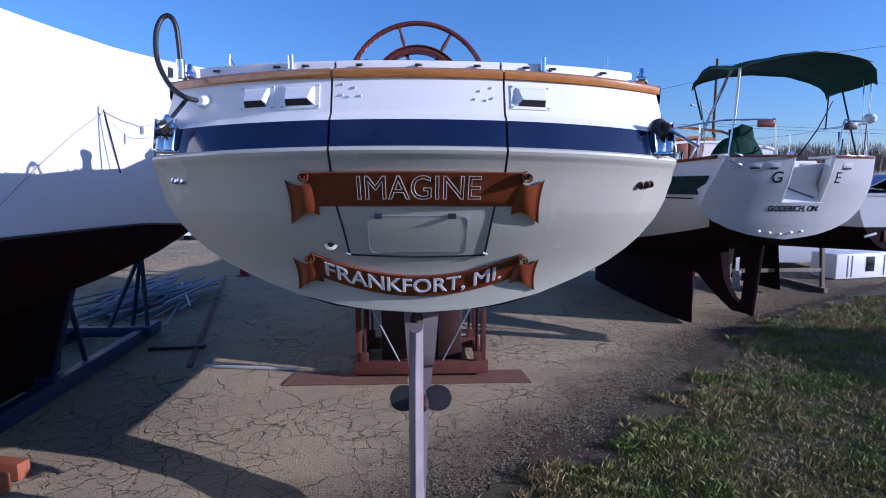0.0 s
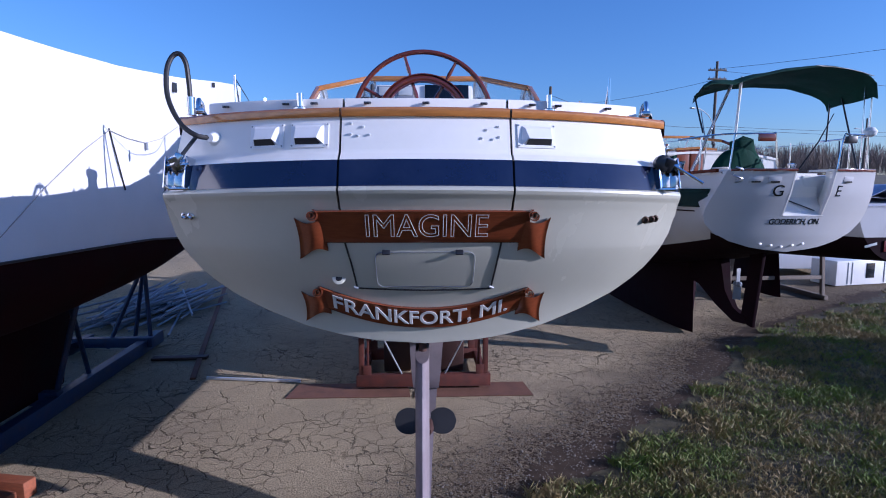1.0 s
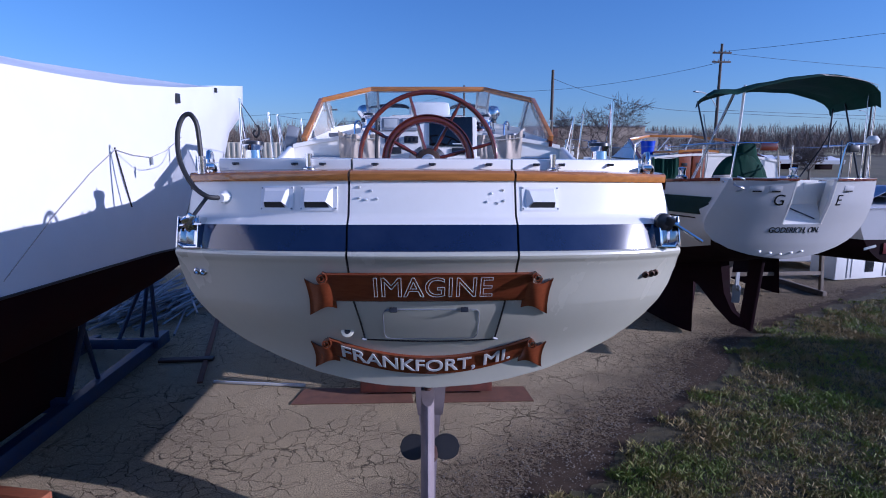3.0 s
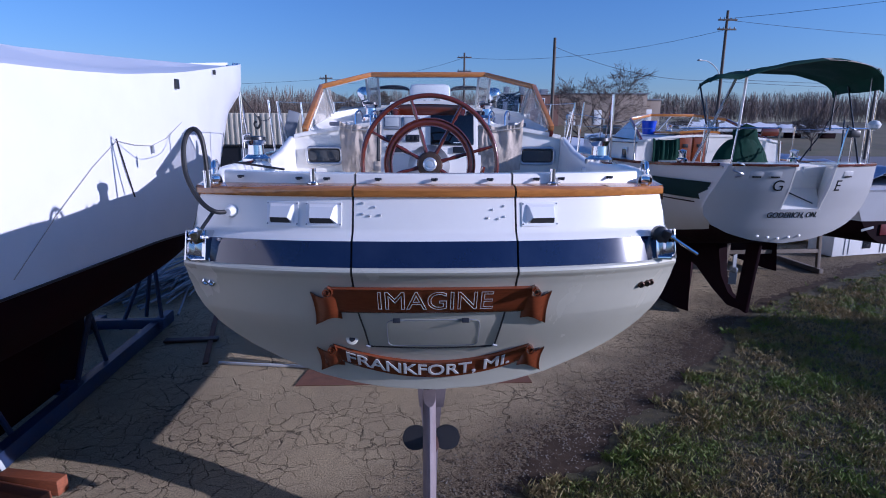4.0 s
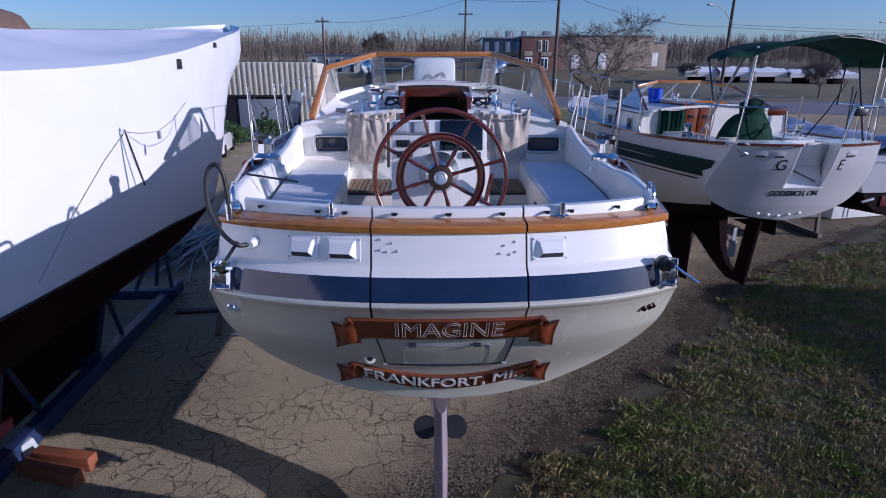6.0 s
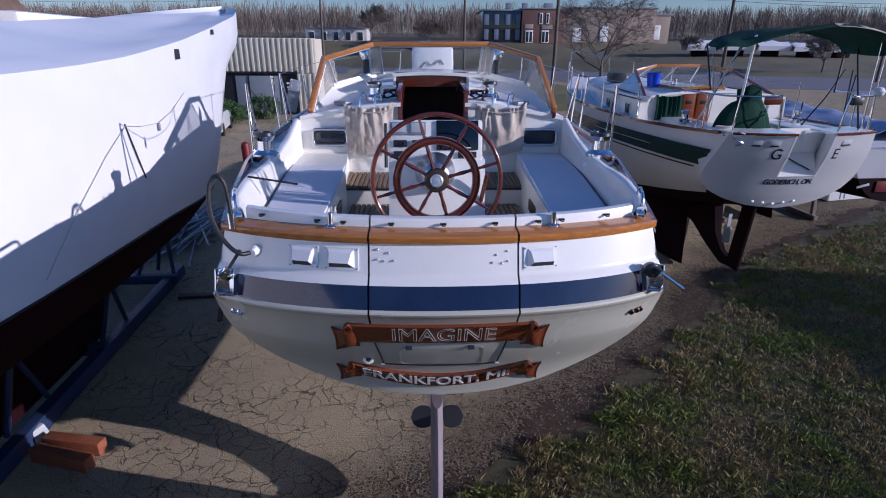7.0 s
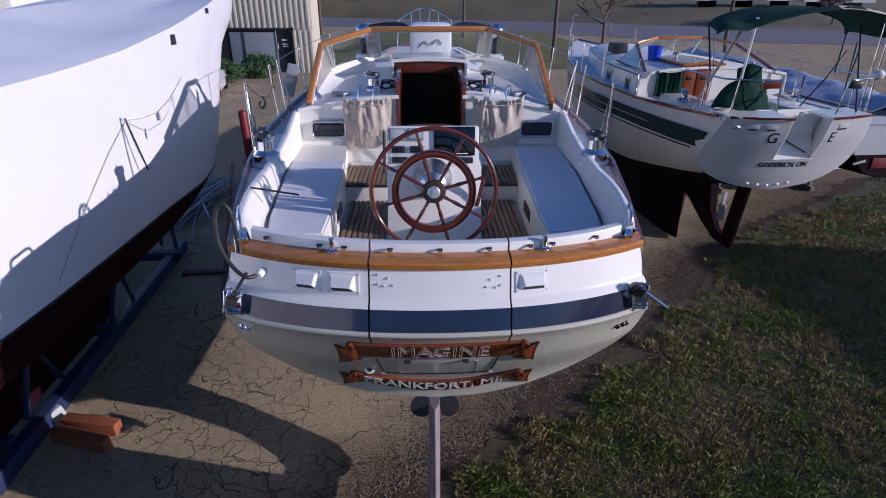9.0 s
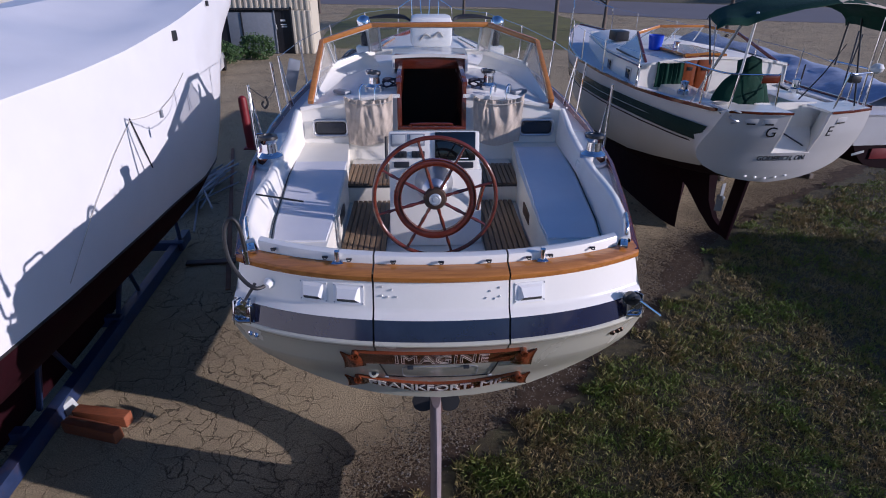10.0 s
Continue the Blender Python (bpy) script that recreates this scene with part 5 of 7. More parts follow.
for s in (-1, 1):
    T, Lq, B_, TB = (T0, L1, LB, TB0) if s < 0 else (T1, R1, RB, TB1)
    T, Lq, B_, TB = Vector(T) + dz, Vector(Lq) + dz, Vector(B_), Vector(TB)
    bpart("corner_panel", pane_between(T.lerp(Vector((0, 7.72, 4.13)), 0.12), T.lerp(Lq, 0.10), TB.lerp(B_, 0.10), TB.lerp(Vector((0, 8.30, 3.76)), 0.12), 0.0), BORDER, ws, "pale vinyl border between the panes")
    bpart("pane_border", pane_between(T.lerp(Lq, 0.84), T.lerp(Lq, 0.98), TB.lerp(B_, 0.98), TB.lerp(B_, 0.86), 0.0), BORDER, ws, "pale vinyl border")

# ---- ground ----
def flat(x0, x1, y0, y1, z, nx=1, ny=1, thick=0.0):
    rows = [[(x0 + (x1 - x0) * j / nx, y0 + (y1 - y0) * i / ny, z) for j in range(nx + 1)] for i in range(ny + 1)]
    return Mesh().grid(rows)


solo("ground", flat(-900, 900, -300, 1500, 0.0), ASPHALT, "pale cracked asphalt boatyard ground", "ground", kind="structure", smooth=0)
EDGE = [(-26, -24), (-12, -9.5), (-6.5, -3.2), (-3.0, 0.5), (-1.6, 2.2), (-0.6, 3.45), (0.0, 4.2), (0.5, 4.8), (1.45, 5.55), (2.3, 6.25), (3.3, 7.15), (4.6, 8.5), (6.0, 9.9), (9.0, 12.1), (12.3, 14.1), (20, 18.0), (40, 26)]


def edge_wobble(x):
    return 0.22 * noise.noise((x * 0.9, 0.3, 0)) + 0.10 * noise.noise((x * 3.1, 1.3, 0)) + 0.05 * noise.noise((x * 9, 2.3, 0)) + 0.045 * noise.noise((x * 21, 3.3, 0)) + 0.03 * noise.noise((x * 47, 4.3, 0))


def border(shift, z, wob=1.0):
    out = []
    for p in curve_pts([(x, y, 0) for x, y in EDGE], 60):
        n = Vector((-0.62, 0.78, 0))
        q = p + n * (shift + wob * edge_wobble(p.x + shift * 3))
        out.append((q.x, q.y, z))
    return out


# band of dirt and gravel, and the soil under the grass, each a thin sheet on the asphalt
a, c = border(0.30, 0.004, 1.5), border(-1.2, 0.006, 0)
solo("dirt_band", Mesh().grid([a, c]), GRAVELM, "dark dirt and fine gravel along the grass edge", "gravel", kind="structure", smooth=0)


def crumbs(count, seed):
    """Flat patches of dirt that thin out over the asphalt."""
    rng = np.random.default_rng(seed)
    m = Mesh()
    line = border(0.30, 0.0, 1.5)
    for _ in range(count):
        p = line[int(rng.integers(200, len(line) - 120))]
        s = abs(rng.normal(0, 0.55)) - 0.08
        t = rng.normal(0, 0.1)
        x, y = p[0] - 0.62 * s + 0.78 * t, p[1] + 0.78 * s + 0.62 * t
        r = (0.005 + 0.022 * rng.random() ** 3) * (1.2 - min(1, s))
        k = int(rng.integers(5, 9))
        a0 = rng.uniform(0, 6.28)
        m.add([(x + r * rng.uniform(0.5, 1.3) * math.cos(a0 + 6.283 * i / k), y + r * rng.uniform(0.5, 1.3) * math.sin(a0 + 6.283 * i / k), -0.002) for i in range(k)] + [(x, y, 0.004 + 0.10 * r)], [(i, (i + 1) % k, k) for i in range(k)])
    return m


solo("dirt_crumbs", crumbs(22000, 6), GRAVELM, "scattered dirt thinning out over the asphalt", "dirt", kind="stuff", smooth=0)
a = border(0.0, 0.010)
far_side = [(x + 28 - 0.5 * i * 0, y - 42, 0.010) for i, (x, y, z) in enumerate(a)]
solo("grass_soil", Mesh().grid([a, far_side]), SOIL, "soil and thatch under the grass", "ground", kind="structure", smooth=0)


def edge_y(x):
    return lerp(EDGE, x)


def scatter_grass(count, seed):
    rng = np.random.default_rng(seed)
    v, f = [], []
    TX, TY = rng.uniform(-5, 17, 34000), rng.uniform(-4, 17, 34000)
    k = 0
    while k < count:
        n = 20000
        X = rng.uniform(-5, 17, n)
        Y = rng.uniform(-4, 17, n)
        tuft = rng.integers(0, len(TX), n)
        near = rng.random(n) < 0.55
        X = np.where(near, TX[tuft] + rng.normal(0, 0.03, n), X)
        Y = np.where(near, TY[tuft] + rng.normal(0, 0.03, n), Y)
        keep = rng.random(n) < np.clip(3.2 / np.hypot(X, Y - 0.4), 0.12, 0.9) ** 1.15 * np.clip(0.2 + 0.8 * Y / 1.4, 0.2, 1.0)
        for x, y in zip(X[keep], Y[keep]):
            e = edge_y(x) + edge_wobble(x) * 1.1
            d = (e - y) * 0.78
            if d < -0.25:
                continue
            clump = noise.noise((x * 2.2, y * 2.2, 1.7)) + 0.5 * noise.noise((x * 6.5, y * 6.5, 4.0))
            if d < 0.3 and clump < 0.3 - d * 1.6:
                continue
            if clump < -0.55 and rng.random() < 0.5:
                continue
            lush = 0.5 + 0.5 * noise.noise((x * 0.8, y * 0.8, 9.0))
            h = (0.028 + 0.065 * rng.random() ** 1.4) * (0.5 + 0.7 * lush + 0.7 * max(0, clump))
            a = rng.uniform(0, 6.283)
            w = 0.0018 + 0.0022 * rng.random() + 0.00036 * math.hypot(x, y)
            lean = h * rng.uniform(0.2, 1.1)
            b = rng.uniform(0, 6.283)
            dx, dy = math.cos(a) * w, math.sin(a) * w
            lx, ly = math.cos(b) * lean, math.sin(b) * lean
            o = len(v)
            v += [(x - dx, y - dy, 0.006), (x + dx, y + dy, 0.006), (x + lx * 0.4 + dx * 0.7, y + ly * 0.4 + dy * 0.7, h * 0.65), (x + lx, y + ly, h)]
            f += [(o, o + 1, o + 2), (o, o + 2, o + 3)]
            k += 1
            if k >= count:
                break
    m = Mesh()
    m.v, m.f = v, f
    return m


solo("grass", scatter_grass(GRASS_COUNT, 5), GRASS, "short patchy grass, part green and part straw-coloured", "grass", kind="stuff", smooth=0)


def stones(count, seed):
    rng = np.random.default_rng(seed)
    m = Mesh()
    line = border(0.0, 0.0, 0.0)
    for _ in range(count):
        p = line[int(rng.integers(270, 730))]
        s = rng.normal(0.35, 0.42)
        x, y = p[0] - 0.62 * s + rng.normal(0, 0.12), p[1] + 0.78 * s + rng.normal(0, 0.12)
        r = 0.004 + 0.011 * rng.random() ** 3
        q = [(x + r * rng.uniform(0.7, 1.2) * math.cos(a), y + r * rng.uniform(0.7, 1.2) * math.sin(a), 0.004) for a in (0, 1.5, 3.0, 4.6)]
        q.append((x + rng.normal(0, r * 0.3), y + rng.normal(0, r * 0.3), 0.004 + r * 0.9))
        m.add(q, [(0, 1, 4), (1, 2, 4), (2, 3, 4), (3, 0, 4)])
    return m


STONE = mat("pale gravel stones", (0.17, 0.15, 0.125), 0.9, var=0.4, scale=30, bump=0.1)
solo("gravel", stones(7000, 2), STONE, "loose pale gravel stones on dirt", "gravel", kind="stuff", smooth=0)

# ---- steel cradle under the main boat ----
cradle = thing("boat_cradle", (0.03, 7.8, 0), "rusty red-painted steel boat cradle standing on asphalt", "cradle")
CR = Matrix.Translation((-0.03, -7.8, 0))


def cpart(name, mesh, material, parent=None, label=""):
    return part(name, mesh.moved(CR), material, parent or cradle, label)


for y in (7.82, 9.0):
    for x in (-0.82, 0.88):
        cpart("post", Mesh().box((x, y, 0.66), (0.07, 0.07, 1.16), bev=0.006), RUST)
        cpart("inner_post", Mesh().box((x * 0.90, y + 0.05, 0.62), (0.03, 0.03, 1.1), bev=0.006), RUST)
    cpart("cross_beam", Mesh().box((0.03, y, 0.14), (1.84, 0.10, 0.17), bev=0.006), RUST)
    cpart("brace", Mesh().cyl((-0.66, y, 1.0), (-0.25, y, 0.18), 0.012, n=8), GALV)
    cpart("brace", Mesh().cyl((0.72, y, 1.0), (0.30, y, 0.18), 0.012, n=8), GALV)
    cpart("gusset", Mesh().box((-0.74, y - 0.04, 0.27), (0.11, 0.012, 0.18), bev=0.004), RUST)
    cpart("gusset", Mesh().box((0.80, y - 0.04, 0.27), (0.11, 0.012, 0.18), bev=0.004), RUST)
for x in (-0.82, 0.88):
    cpart("side_beam", Mesh().box((x, 8.41, 0.12), (0.09, 1.1, 0.13), bev=0.006), RUST)
    cpart("top_pad", Mesh().box((x, 8.41, 1.25), (0.16, 1.3, 0.06), (0, -30 * (1 if x > 0 else -1), 0), bev=0.01), WOOD)
# dark boxes added to fill in the dark masses under the hull
for x, w in ((-0.36, 0.40), (0.46, 0.36)):
    cpart("dark_fill", Mesh().box((x, 8.75, 0.45), (w, 0.45, 0.88), bev=0.02), SHADEBROWN, None, "dark block added beside the keel")
for x0, x1, y0, y1 in ((-1.80, -0.15, 7.53, 8.04), (-0.1, 1.50, 7.52, 8.02)):
    m = Mesh().slab([[(x0, y0, 0.014), (x1, y0, 0.014)], [(x0 + 0.08, y1, 0.014), (x1 - 0.05, y1, 0.014)]], (0, 0, -0.010))
    solo("rust_plate", m, RUSTPLATE, "flat rusted steel plate lying on asphalt", "steel plate", "plates under the cradle")
solo("timber_strip", Mesh().bar((-3.1, 8.30, 0.03), (-1.72, 8.12, 0.03), 0.035, 0.035), SIDEW, "thin pale metal strip lying on asphalt", "strip")

# ---- shrink-wrapped boat to port ----
wrapped = thing("wrapped_boat", (-4.7, 6, 0), "sailboat in white shrink wrap, dark red bottom, on blue cradle", "sailboat")
LB_B = [(-5, 1.25), (-2, 1.62), (2, 1.78), (4.6, 1.70), (6, 1.60), (7.5, 1.46), (9, 1.28), (10.5, 1.00), (11.6, 0.62), (12.5, 0.05)]
LB_Z = [(-5, 2.5), (0, 2.30), (5, 2.22), (7.4, 2.18), (9, 2.10), (12.5, 2.02)]
LB_T = [(-5, 3.98), (4.5, 3.93), (5.5, 3.96), (6.5, 4.02), (7.7, 4.16), (9.5, 4.44), (12.5, 4.86)]
LB_R = [(-5, 4.5), (4, 4.42), (7, 4.36), (9, 4.5), (12.5, 4.77)]
LB_K = [(-5, 1.7), (-2, 1.4), (2, 1.3), (6, 1.35), (8, 1.45), (9.5, 1.57), (11, 1.76), (12.5, 1.96)]
LB_S = [(1.2, 8.9), (1.6, 9.4), (1.9, 9.85), (2.1, 10.3), (2.67, 11.1), (3.15, 11.5), (3.75, 12.0), (4.2, 13.0), (4.9, 13.0)]


def lb_c(y):
    return -4.7 + 0.09 * (y - 6)


def rake(y, z):
    """Stretches the fore body to the raked stem."""
    return y if y < 6 else 6 + (y - 6) * (lerp(LB_S, z) - 6) / 6.5


LBM = Matrix.Translation((4.7, -6, 0))
ysl = [-5 + 17.5 * i / 46 for i in range(47)]
side, roofr, bot = [], [], []
for y in ysl:
    b, z0, z1, zr, zk, cx = lerp(LB_B, y), lerp(LB_Z, y), lerp(LB_T, y), lerp(LB_R, y), lerp(LB_K, y), lb_c(y)
    row = []
    for i in range(15):
        v = i / 14
        bulge = 0.035 * math.sin(math.pi * v) + 0.012 * noise.noise((y * 1.3, v * 3, 2)) * math.sin(math.pi * v)
        z = z0 + (z1 - z0) * v
        row.append((cx + b * (0.985 + 0.015 * v) - bulge, rake(y, z), z))
    side.append(row)
    rr = []
    for i in range(11):
        v = i / 10
        lump = 0.05 * noise.noise((y * 0.9, v * 2.5, 7)) * math.sin(math.pi * v)
        rr.append((cx + b * (1 - v) + 0.001, rake(y, z1), z1 + (zr - z1) * (v ** 0.8) - 0.06 * math.sin(math.pi * v) + lump))
    roofr.append(rr)
    pr = []
    for i in range(11):
        a = math.pi / 2 * i / 10
        z = z0 - (z0 - zk) * math.sin(a) ** 1.2
        pr.append((cx + b * 0.985 * math.cos(a) ** 0.65, rake(y, z), z))
    bot.append(pr)


def mirrored(rows):
    out = []
    for row, y in zip(rows, ysl):
        out.append([(2 * lb_c(y) - p[0], p[1], p[2]) for p in row])
    return out


def lpart(name, mesh, material, label="", parent=None, smooth=40):
    return part(name, mesh.moved(LBM), material, parent or wrapped, label, smooth)


film = lpart("wrap_side", Mesh().grid(side).grid(mirrored(side)), WRAP, "taut white shrink wrap film")
lpart("wrap_roof", Mesh().grid(roofr).grid(mirrored(roofr)), WRAP, "sloping white film roof", film)
lpart("wrap_end", Mesh().grid([side[0], mirrored(side)[0]]), WRAP, "", film)
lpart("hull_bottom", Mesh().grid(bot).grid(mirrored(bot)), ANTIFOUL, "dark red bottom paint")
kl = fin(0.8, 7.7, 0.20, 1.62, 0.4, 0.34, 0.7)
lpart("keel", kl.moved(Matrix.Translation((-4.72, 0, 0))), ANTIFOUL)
m = Mesh().tube([(p[0] + 0.004, p[1], p[2]) for p in (r[0] for r in side)], 0.012, 6)
lpart("hem", m, BLACK, "dark hem of the film", film)
# rope and tag over the film
def on_film(y, z, off=0.012):
    yw = y
    y = y if y < 6 else 6 + (y - 6) * 6.5 / (lerp(LB_S, z) - 6)
    v = (z - lerp(LB_Z, y)) / (lerp(LB_T, y) - lerp(LB_Z, y))
    return (lb_c(y) + lerp(LB_B, y) * (0.985 + 0.015 * v) - 0.035 * math.sin(math.pi * v) + off, yw, z)


lpart("rope", Mesh().tube([on_film(y, z) for y, z in ((4.6, 2.35), (5.2, 2.75), (5.8, 3.12), (6.25, 3.35), (6.6, 3.30), (7.0, 3.28), (7.4, 3.36), (7.9, 3.55))], 0.004, 6), ROPE)
lpart("pole", Mesh().cyl(on_film(6.25, 3.37, 0.006), on_film(6.5, 2.75, 0.006), 0.008, n=8), DARKP, "thin dark pole")
lpart("tag", Mesh().box(on_film(7.0, 3.24, 0.02), (0.02, 0.03, 0.09), bev=0.004), GREYP)
for y, z, s in ((7.75, 4.02, 0.05), (9.2, 4.30, 0.03)):
    lpart("film_vent", Mesh().box(on_film(y, z, 0.02), (0.03, s * 1.6, s * 2.4), (0, 0, -8), bev=0.01), DARKP, "small dark film vent", film)
# stored sailboat beyond the wrapped one, seen over its roof
b4 = thing("sailboat", (-11.2, 13.0, 0), "white sailboat with brown canvas cover beyond the wrapped boat", "sailboat", rz=4)
B4 = [(0, 1.0), (2, 1.45), (4, 1.6), (6, 1.45), (8, 0.9), (9.5, 0.03)]
r4 = hull_rows(None, [0, 1, 2, 3, 4, 5, 6, 7, 8, 9, 9.5], B4, [(0, 3.6), (9.5, 4.0)], [(0, 2.2), (4, 1.6), (8, 2.2), (9.5, 3.7)])
part("hull", Mesh().grid(r4), HULLW, b4, "", 60)
part("transom", Mesh().add(r4[0], [tuple(range(len(r4[0])))]), HULLW, b4)
part("deck", Mesh().slab([[(-lerp(B4, y), y, 3.6 + 0.04 * y), (lerp(B4, y), y, 3.6 + 0.04 * y)] for y in (0, 2, 4, 6, 8, 9.4)], (0, 0, -0.04)), NONSKID, b4)
part("cabin", Mesh().box((0.9, 3.4, 4.2), (2.2, 4.0, 1.25), bev=0.12), GEL, b4)
part("canvas_cover", Mesh().slab([[(-1.3 + 2.6 * k / 12 + 0.3, y, 3.9 + 1.55 * (1 - abs(-1 + k / 6) ** 6) * (1 - 0.05 * abs(y - 1.8)) + 0.03 * noise.noise((k, y * 2, 0))) for k in range(13)] for y in (0.9, 1.0, 1.4, 1.8, 2.4, 2.9, 3.0)], (0, 0, -0.02)), BROWNC, b4, "brown canvas cover", 60)
part("keel", fin(2.2, 6.0, 0.15, 2.0, 0.2, 0.3, 0.6), NAVYFOUL, b4)
for sx in (-1, 1):
    for y in (1.5, 6.0):
        part("stand", Mesh().bar((sx * 1.7, y, 0.0), (sx * 1.1, y, 2.3), 0.08, 0.08), BLUESTEEL, b4)
# blue steel cradle with stands
bc = thing("blue_cradle", (-4.65, 8, 0), "dark blue steel boat cradle with tripod stands", "cradle")


def bcp(name, mesh, material=BLUESTEEL, parent=None):
    return part(name, mesh.moved(Matrix.Translation((4.65, -8, 0))), material, parent or bc)


bcp("runner", Mesh().bar((-4.33, 4.0, 0.14), (-4.63, 10.2, 0.14), 0.14, 0.20))
bcp("runner", Mesh().bar((-6.0, 4.0, 0.14), (-5.7, 10.0, 0.14), 0.13, 0.18))
for y in (5.0, 7.2, 9.6):
    bcp("cross_beam", Mesh().bar((-6.0, y, 0.2), (-4.45, y, 0.2), 0.12, 0.16))
apex = Vector((-4.60, 9.75, 1.5))
bcp("pad", Mesh().box((-4.60, 9.75, 1.56), (0.24, 0.24, 0.05), (0, 20, 0), bev=0.01), WOOD)
for q in ((-4.56, 9.75, 0.1), (-5.1, 10.3, 0.1), (-5.2, 9.6, 0.1)):
    bcp("leg", Mesh().cyl(apex, q, 0.035, n=8))
for y in (5.4, 7.3):
    bcp("strut", Mesh().cyl((-4.56, y, 0.2), (-4.2, y, 1.45), 0.035, n=8))
    bcp("strut", Mesh().cyl((-4.56, y + 0.7, 0.2), (-4.3, y, 1.3), 0.03, n=8))
# tube pile
pile = thing("tube_pile", (-6, 12.5, 0), "loose pile of galvanised scaffold tubes on the ground", "metal tubes")
rng = random.Random(4)
for i in range(84):
    layer = i // 17
    x0 = -6.5 + 1.6 * rng.random()
    dy = rng.uniform(-0.7, 0.9)
    z = 0.03 + 0.065 * layer + rng.random() * 0.06
    ang = rng.gauss(0.16, 0.22)
    ln = rng.uniform(0.55, 1.25)
    m = Mesh().cyl((x0 - ang * ln + 6, 12.4 + dy - ln - 12.5, z), (x0 + ang * ln + 6, 12.4 + dy + ln - 12.5, z + rng.uniform(-0.02, 0.12)), 0.022, n=8)
    part("tube", m, PILEM, pile)
solo("timber_plank", Mesh().bar((-4.3, 9.22, 0.03), (-3.45, 9.28, 0.03), 0.14, 0.045), SHADEBROWN, "dark brown timber plank lying on asphalt", "plank")
# flat bar added in place of a seam in the ground
solo("seam_strip", Mesh().bar((-3.3, 8.3, 0.02), (-5.5, 16.2, 0.02), 0.08, 0.03), RUSTPLATE, "long flat rust-brown strip standing in for a ground seam", "steel channel")

# timber block and strap at the near edge of the wrapped boat
blk = thing("timber_block", (-4.1, 5.6, 0), "orange-brown timber blocks stacked on asphalt", "timber")
for p, q in (((-0.10, -0.15, 0.09), (0.56, -0.28, 0.09)), ((-0.12, -0.33, 0.09), (0.56, -0.53, 0.09))):
    part("beam", Mesh().bar(p, q, 0.13, 0.16, bev=0.014), WOOD, blk)
part("chock", Mesh().box((-0.26, -0.12, 0.11), (0.08, 0.28, 0.17), (14, 0, -28), bev=0.02), VINYL, blk, "pale grey plastic chock")

post = thing("bollard_post", (-5.0, 16.3, 0), "dark red painted leaning post standing on asphalt", "post")
part("shaft", Mesh().lathe([(0.11, 0), (0.115, 0.1), (0.12, 1.38), (0.10, 1.47), (0.05, 1.51), (0.0, 1.52)], pose(0, 0, 0, 0, -1.5, 0), 18), DKRED, post)
part("base_plate", Mesh().box((0, 0, 0.02), (0.34, 0.34, 0.04), bev=0.008), DKRED, post)

# ---- second sailboat, to starboard ----
boat2 = thing("sailboat", (5.30, 7.92, -0.01), "white sailboat with dark green stripe and cut-away transom, stored ashore", "sailboat", rz=3.5)
H2 = [(1.86, 0.03), (1.88, 0.25), (1.93, 0.55), (2.02, 0.85), (2.14, 1.08), (2.28, 1.22), (2.42, 1.265), (2.6, 1.24), (2.8, 1.18), (3.0, 1.12), (3.06, 1.10)]
Y2 = [(1.86, 0.27), (2.1, 0.15), (2.4, 0.03), (2.7, -0.10), (3.05, -0.19)]


def s2(x, z, off=0.0):
    return Vector((x, lerp(Y2, z) + 0.18 * x * x - off, z))


def s2_panel(z0, z1, a, c, nz, nx, mat_, name, thick=0.05):
    rows = []
    for i in range(nz + 1):
        z = z0 + (z1 - z0) * i / nz
        w = lerp(H2, z)
        xa, xc = (-w if a is None else a), (w if c is None else c)
        rows.append([s2(xa + (xc - xa) * j / nx, z) for j in range(nx + 1)])
    return part(name, Mesh().slab(rows, (0, thick, 0)), mat_, boat2)


s2_panel(1.86, 2.40, None, None, 16, 24, SIDEW, "transom")
s2_panel(2.40, 3.03, None, -0.25, 8, 12, SIDEW, "transom_quarter")
s2_panel(2.40, 3.03, 0.33, None, 8, 12, SIDEW, "transom_quarter")
for a, c in ((-1.08, -0.25), (0.33, 1.08)):
    part("quarter_deck", Mesh().slab([[s2(a + (c - a) * i / 6, 3.03) + Vector((0, d, 0.012)) for i in range(7)] for d in (-0.015, 0.5)], (0, 0, -0.03)), GEL, boat2)
    part("quarter_trim", Mesh().bar(s2(a, 3.03, 0.012), s2((a + c) / 2, 3.03, 0.012), 0.02, 0.035).bar(s2((a + c) / 2, 3.03, 0.012), s2(c, 3.03, 0.012), 0.02, 0.035), MAHOG, boat2, "thin mahogany trim")
B2 = [(0.2, 1.2), (1, 1.38), (2, 1.5), (3.5, 1.6), (5, 1.55), (6.5, 1.3), (8, 0.85), (9.2, 0.35), (9.8, 0.03)]
S2 = [(0, 3.02), (1, 2.97), (2, 2.94), (5, 2.98), (8, 3.12), (9.8, 3.28)]
K2 = [(0.4, 1.86), (1.5, 1.6), (3, 1.3), (5, 1.1), (7, 1.3), (8.5, 1.8), (9.4, 2.5), (9.8, 3.0)]
lev = [3.02, 2.90, 2.78, 2.70, 2.6, 2.5, 2.42, 2.34, 2.26, 2.18, 2.1, 2.02, 1.95, 1.9]
half2 = [(lerp(H2, z), lerp(Y2, z) + 0.18 * lerp(H2, z) ** 2, z) for z in lev] + [(0, 0.27, 1.86)]
